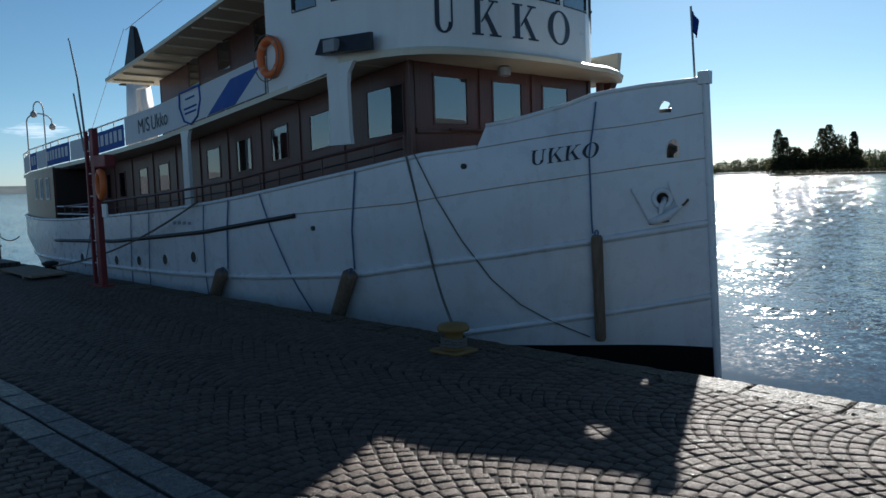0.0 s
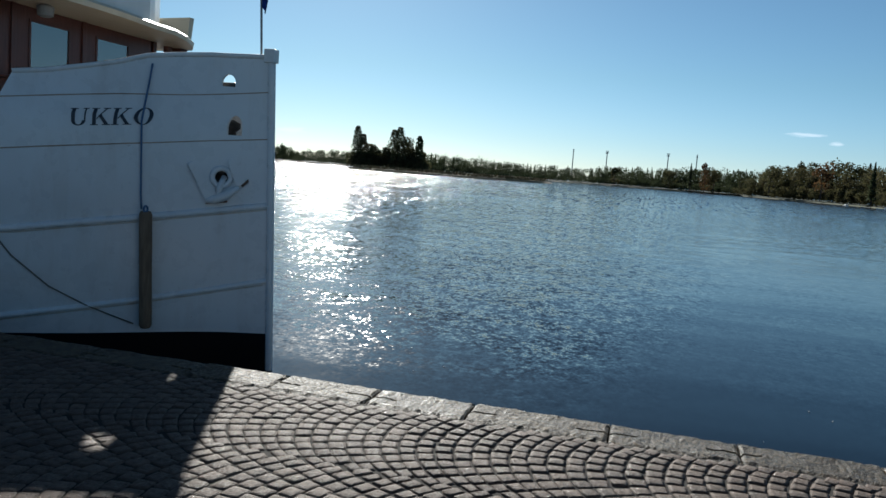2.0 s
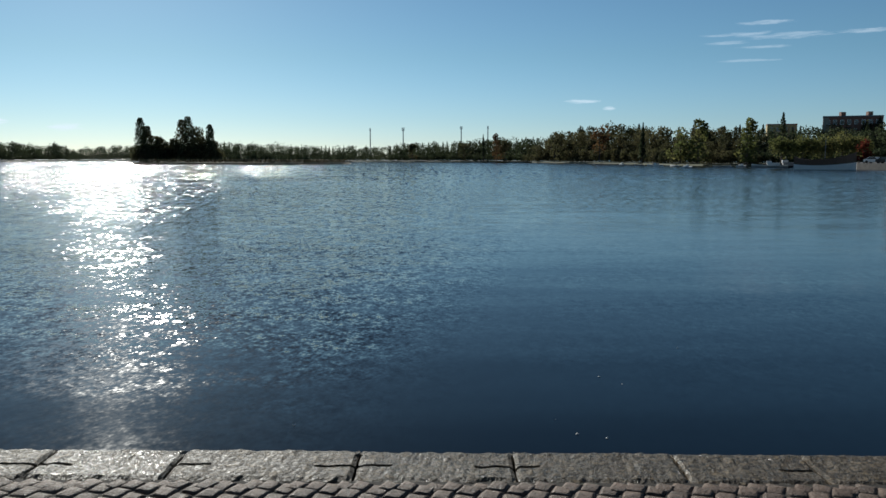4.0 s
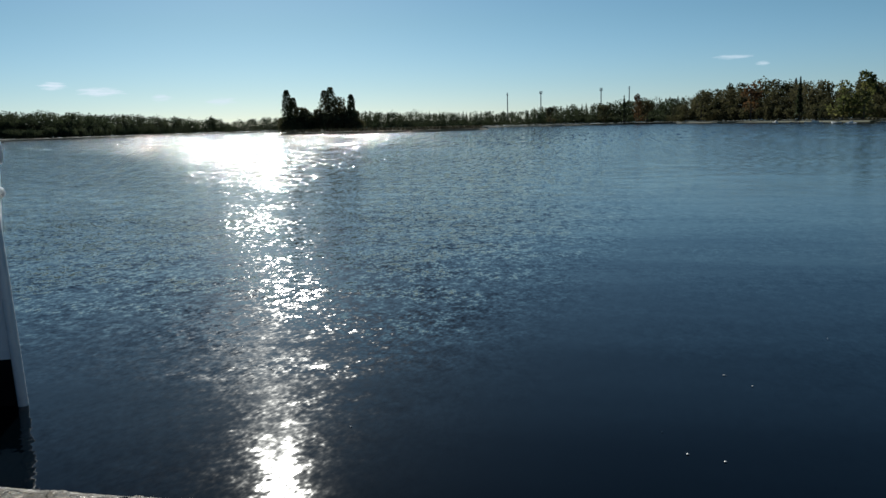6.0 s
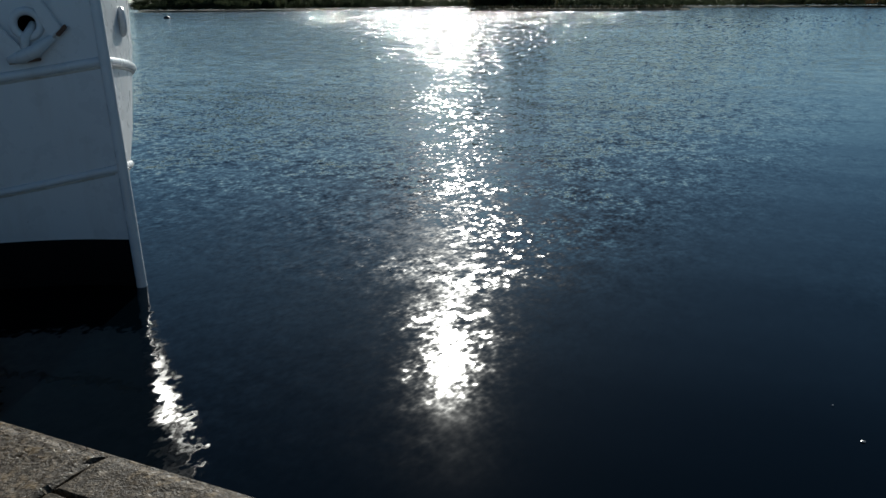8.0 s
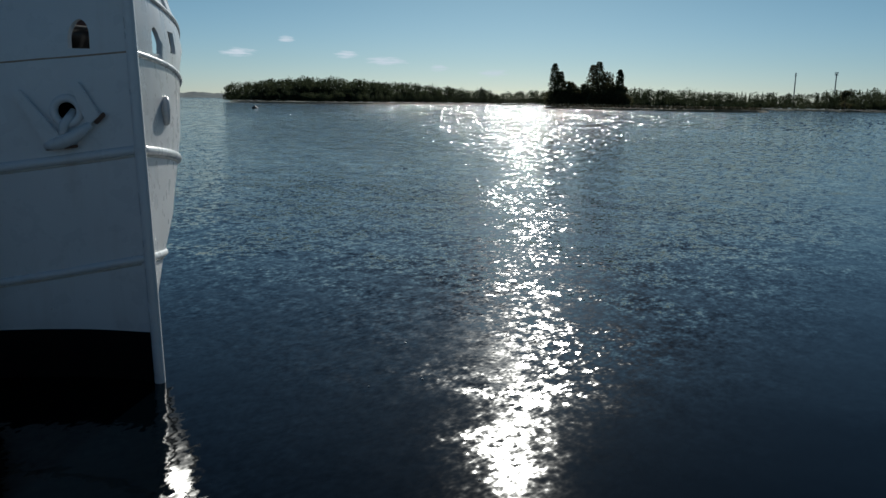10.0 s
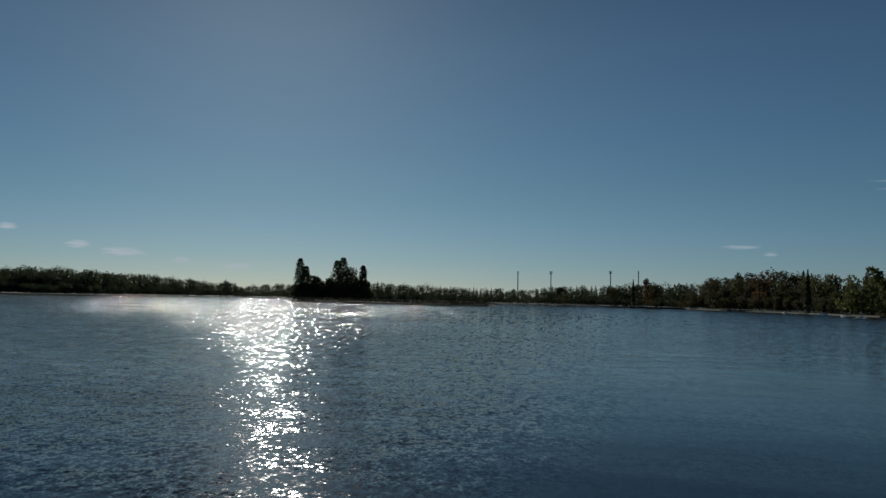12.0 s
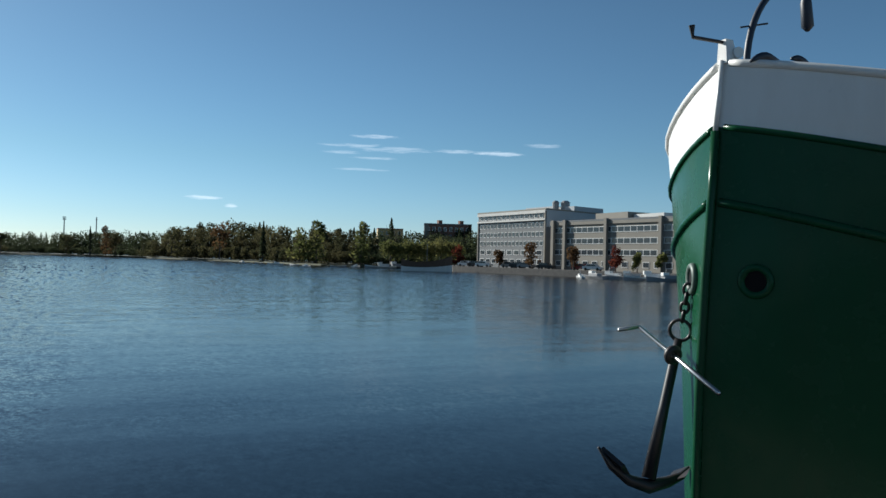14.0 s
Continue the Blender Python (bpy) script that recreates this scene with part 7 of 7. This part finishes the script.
def car(at, turn, material, label):
    c = thing("car", label, "car", (0, 0, 0), "parked cars")
    prof = [(-2.1, 0.3), (2.1, 0.3), (2.15, 0.75), (1.2, 0.9), (0.7, 1.4), (-0.9, 1.42), (-1.6, 0.95), (-2.15, 0.85)]
    bm = bmesh.new()
    a_, b_ = [bm.verts.new((x, -0.8, z)) for x, z in prof], [bm.verts.new((x, 0.8, z)) for x, z in prof]
    bm.faces.new(a_), bm.faces.new(b_[::-1])
    for i in range(len(prof)):
        bm.faces.new((a_[i], b_[i], b_[(i + 1) % len(prof)], a_[(i + 1) % len(prof)]))
    part("body", bm, material, c, keep=True)
    part("side_glass", hexa(bmesh.new(), [(-1.3, -0.82, 0.95), (1.0, -0.82, 0.95), (1.0, 0.82, 0.95), (-1.3, 0.82, 0.95)], [(-0.85, -0.81, 1.34), (0.62, -0.81, 1.34), (0.62, 0.81, 1.34), (-0.85, 0.81, 1.34)]), W_DARK, c, keep=True)
    for x in (-1.35, 1.35):
        for y in (-0.72, 0.72):
            part("wheel", tube([(x, y - 0.1, 0.32), (x, y + 0.1, 0.32)], 0.32, 14), RUBBER, c, keep=True)
    c.matrix_basis = Matrix.Translation(at) @ pose(0, 0, 0, 0, 0, turn)
    return c


first = {}
for k, (a, m) in enumerate(((28.2, WHITE), (28.9, BLACK), (29.5, WHITE), (31.4, STEEL), (32.0, BLACK), (32.6, STEEL), (34.0, BLACK), (36.6, RED_POST), (37.4, WHITE))):
    lb = {"white_paint": "white parked car", "black_paint": "black parked car", "grey_steel": "grey parked car"}.get(m.name, "dark red parked car") + " on the waterfront"
    at = az_at(a, 198 - 3.3 * (a - 28), 0.4)
    if m.name in first:
        copy_thing(first[m.name], Matrix.Translation(at) @ pose(0, 0, 0, 0, 0, -62))
    else:
        first[m.name] = car(at, -62, m, lb)


def boat(at, length, turn, hull, upper, label, mast=0.0, house=True, high=0.1, split=0.62):
    t = thing("boat", label, "boat", (0, 0, 0), "moored boats")
    L, B = length / 2, length * 0.13
    st = [(-1, 0.75, 0.85), (-0.8, 0.9, 0.72), (-0.4, 1, 0.65), (0, 1, 0.68), (0.4, 0.85, 0.8), (0.7, 0.55, 0.95), (0.92, 0.2, 1.1), (1, 0.02, 1.18)]
    H = length * high
    for nm, zb, zt, m in (("hull", -0.3, split, hull), ("topside", split, 1.0, upper)):
        bm, cols = bmesh.new(), []
        for x, b, h in st:
            cols.append([bm.verts.new((x * L, s_ * B * b * lerp(z, 0.75, 1.0), z * H * h)) for s_, z in ((-1, zb), (-1, zt), (1, zt), (1, zb))])
        for c0, c1 in zip(cols, cols[1:]):
            for i in range(4):
                bm.faces.new((c0[i], c0[(i + 1) % 4], c1[(i + 1) % 4], c1[i]))
        bm.faces.new(cols[0]), bm.faces.new(cols[-1][::-1])
        part(nm, bm, m, t, keep=True)
    if house:
        part("cabin", box(-L * 0.55, L * 0.15, -B * 0.6, B * 0.6, H * 0.6, H * 1.45, bevel=0.05), upper, t, keep=True)
        part("wheelhouse", box(-L * 0.1, L * 0.2, -B * 0.45, B * 0.45, H * 1.2, H * 2.0, bevel=0.05), WHITE, t, keep=True)
    if mast:
        part("mast", tube([(0, 0, H * 0.7), (0, 0, H + mast)], 0.06, 6), STEEL, t, keep=True)
    t.matrix_basis = Matrix.Translation(at) @ pose(0, 0, 0, 0, 0, turn)
    return t


boat(az_at(25.3, 193, WATER_Z), 12.6, -26, WHITE, wood("brown_topsides", (0.1, 0.06, 0.04), (0.17, 0.1, 0.07)), "brown and white wooden sailing ship hull at the waterfront", 3.5, False, 0.27, 0.42)
boat(az_at(21.9, 222, WATER_Z), 9, 160, STEEL, WHITE, "grey and white motor boat at the shore", 1.2)
boat(az_at(22.9, 228, WATER_Z), 10, 170, BLACK, STEEL, "dark work boat at the shore", 2)
for k, (a, d, ln) in enumerate(((16.5, 205, 4.5), (15.6, 240, 5), (14.3, 262, 5), (13.1, 285, 4), (12.0, 310, 4), (18.8, 238, 5), (20.1, 240, 4.6))):
    boat(az_at(a, d, WATER_Z), ln, 40 + 60 * k, WHITE if k % 2 == 0 else STEEL, WHITE, "small white pleasure boat near the shore", 0, k % 2 == 0)
for k, (a, d, ln) in enumerate(((36.5, 150, 4.5), (37.4, 150, 7.5), (38.6, 149, 8), (39.9, 147, 8.5), (41.3, 146, 9), (42.5, 144, 8))):
    boat(az_at(a, d, WATER_Z), ln, 70 + 20 * k, STEEL, WHITE if k % 2 == 0 else STEEL, "grey motor cruiser moored at the waterfront", 1.5)

# ---- granite setts laid in segmental arches ----
COL_Y, COL_W, COL_R, ROW = -0.8, 1.26, 0.85, 0.107
PER = 13
SPREAD = math.asin(COL_W / 2 / COL_R)


def sett_place(col, row, i):
    """Middle, turn, depth and length of stone i in an arch: laid square to the arch, joints staggered from row to row."""
    th = lerp((i + (0.5 if row % 2 else 0.0)) / PER, -SPREAD, SPREAD)
    x = (row + 0.5) * ROW + COL_R * (1 - math.cos(th))
    return x, COL_Y - col * COL_W + COL_R * math.sin(th), -th, ROW * math.cos(th), 2 * SPREAD * COL_R / PER


# one cushion-topped stone, 1 by 1 in plan, scaled to its place; eight slightly different ones
def sett_mesh(seed):
    r = random.Random(seed)
    bm = bmesh.new()
    ringed = []
    shape = []
    for x, y in ((-0.5, -0.5), (0.5, -0.5), (0.5, 0.5), (-0.5, 0.5)):          # corners knocked off unevenly
        x, y, c = x + r.uniform(-0.04, 0.04), y + r.uniform(-0.04, 0.04), r.uniform(0.05, 0.15)
        a, b = (x - math.copysign(c, x), y), (x, y - math.copysign(c, y))
        shape += [b, a] if x * y > 0 else [a, b]
    for inset, z in ((0.0, -0.016), (0.035, -0.003), (0.19, 0.003)):
        k = 1 - 2 * inset
        ringed.append([bm.verts.new((x * k + r.uniform(-0.02, 0.02), y * k + r.uniform(-0.02, 0.02), z + (r.uniform(-0.002, 0.002) if inset else 0))) for x, y in shape])
    for a, b in zip(ringed, ringed[1:]):
        for i in range(8):
            bm.faces.new((a[i], a[(i + 1) % 8], b[(i + 1) % 8], b[i]))
    bm.faces.new(ringed[-1])
    me = bpy.data.meshes.new("sett")
    bm.to_mesh(me), bm.free()
    me.shade_smooth()
    me.materials.append(SETT)
    return me


rng = random.Random(77)
protos = [sett_mesh(k) for k in range(8)]
proto_v = [[tuple(v.co) for v in m.vertices] for m in protos]
proto_f = [[tuple(p.vertices) for p in m.polygons] for m in protos]
verts, faces, laid = [], [], 0
for col in range(-1, 6):
    for row in range(int(PX0 / ROW) - 5, int(PX1 / ROW) + 2):
        for i in range(PER):
            cx, cy, yaw, deep, long = sett_place(col, row, i)
            if cy > -0.365 or cy < PY0 + 0.05 or not PX0 + 0.05 < cx < PX1 - 0.05 or -4.24 < cy < -3.78:
                continue
            cy = min(cy, -0.445)
            g = 1.0 + rng.uniform(-0.05, 0.04)
            k = rng.randrange(8)
            place = Matrix.Translation((cx + rng.uniform(-0.005, 0.005), cy + rng.uniform(-0.005, 0.005), rng.uniform(-0.003, 0.002))) @ Matrix.Rotation(yaw + rng.uniform(-0.07, 0.07), 4, "Z") @ Matrix.Rotation(rng.uniform(-0.02, 0.02), 4, "X") @ Matrix.Diagonal((deep * g, long * (g + rng.uniform(-0.05, 0.05)), 1, 1))
            if laid < 300 and -0.4 < cx < 2.3 and cy > -1.75:
                ob = new("sett", protos[k])
                ob.parent = ground
                ob.matrix_basis = place
                laid += 1
                continue
            base = len(verts)
            verts += [tuple(place @ Vector(v)) for v in proto_v[k]]
            faces += [tuple(base + j for j in f) for f in proto_f[k]]
far_setts = raw("setts", verts, faces, SETT_FAR, True)
tagged(far_setts, "worn reddish-grey granite setts laid in arches", "setts", kind="stuff")
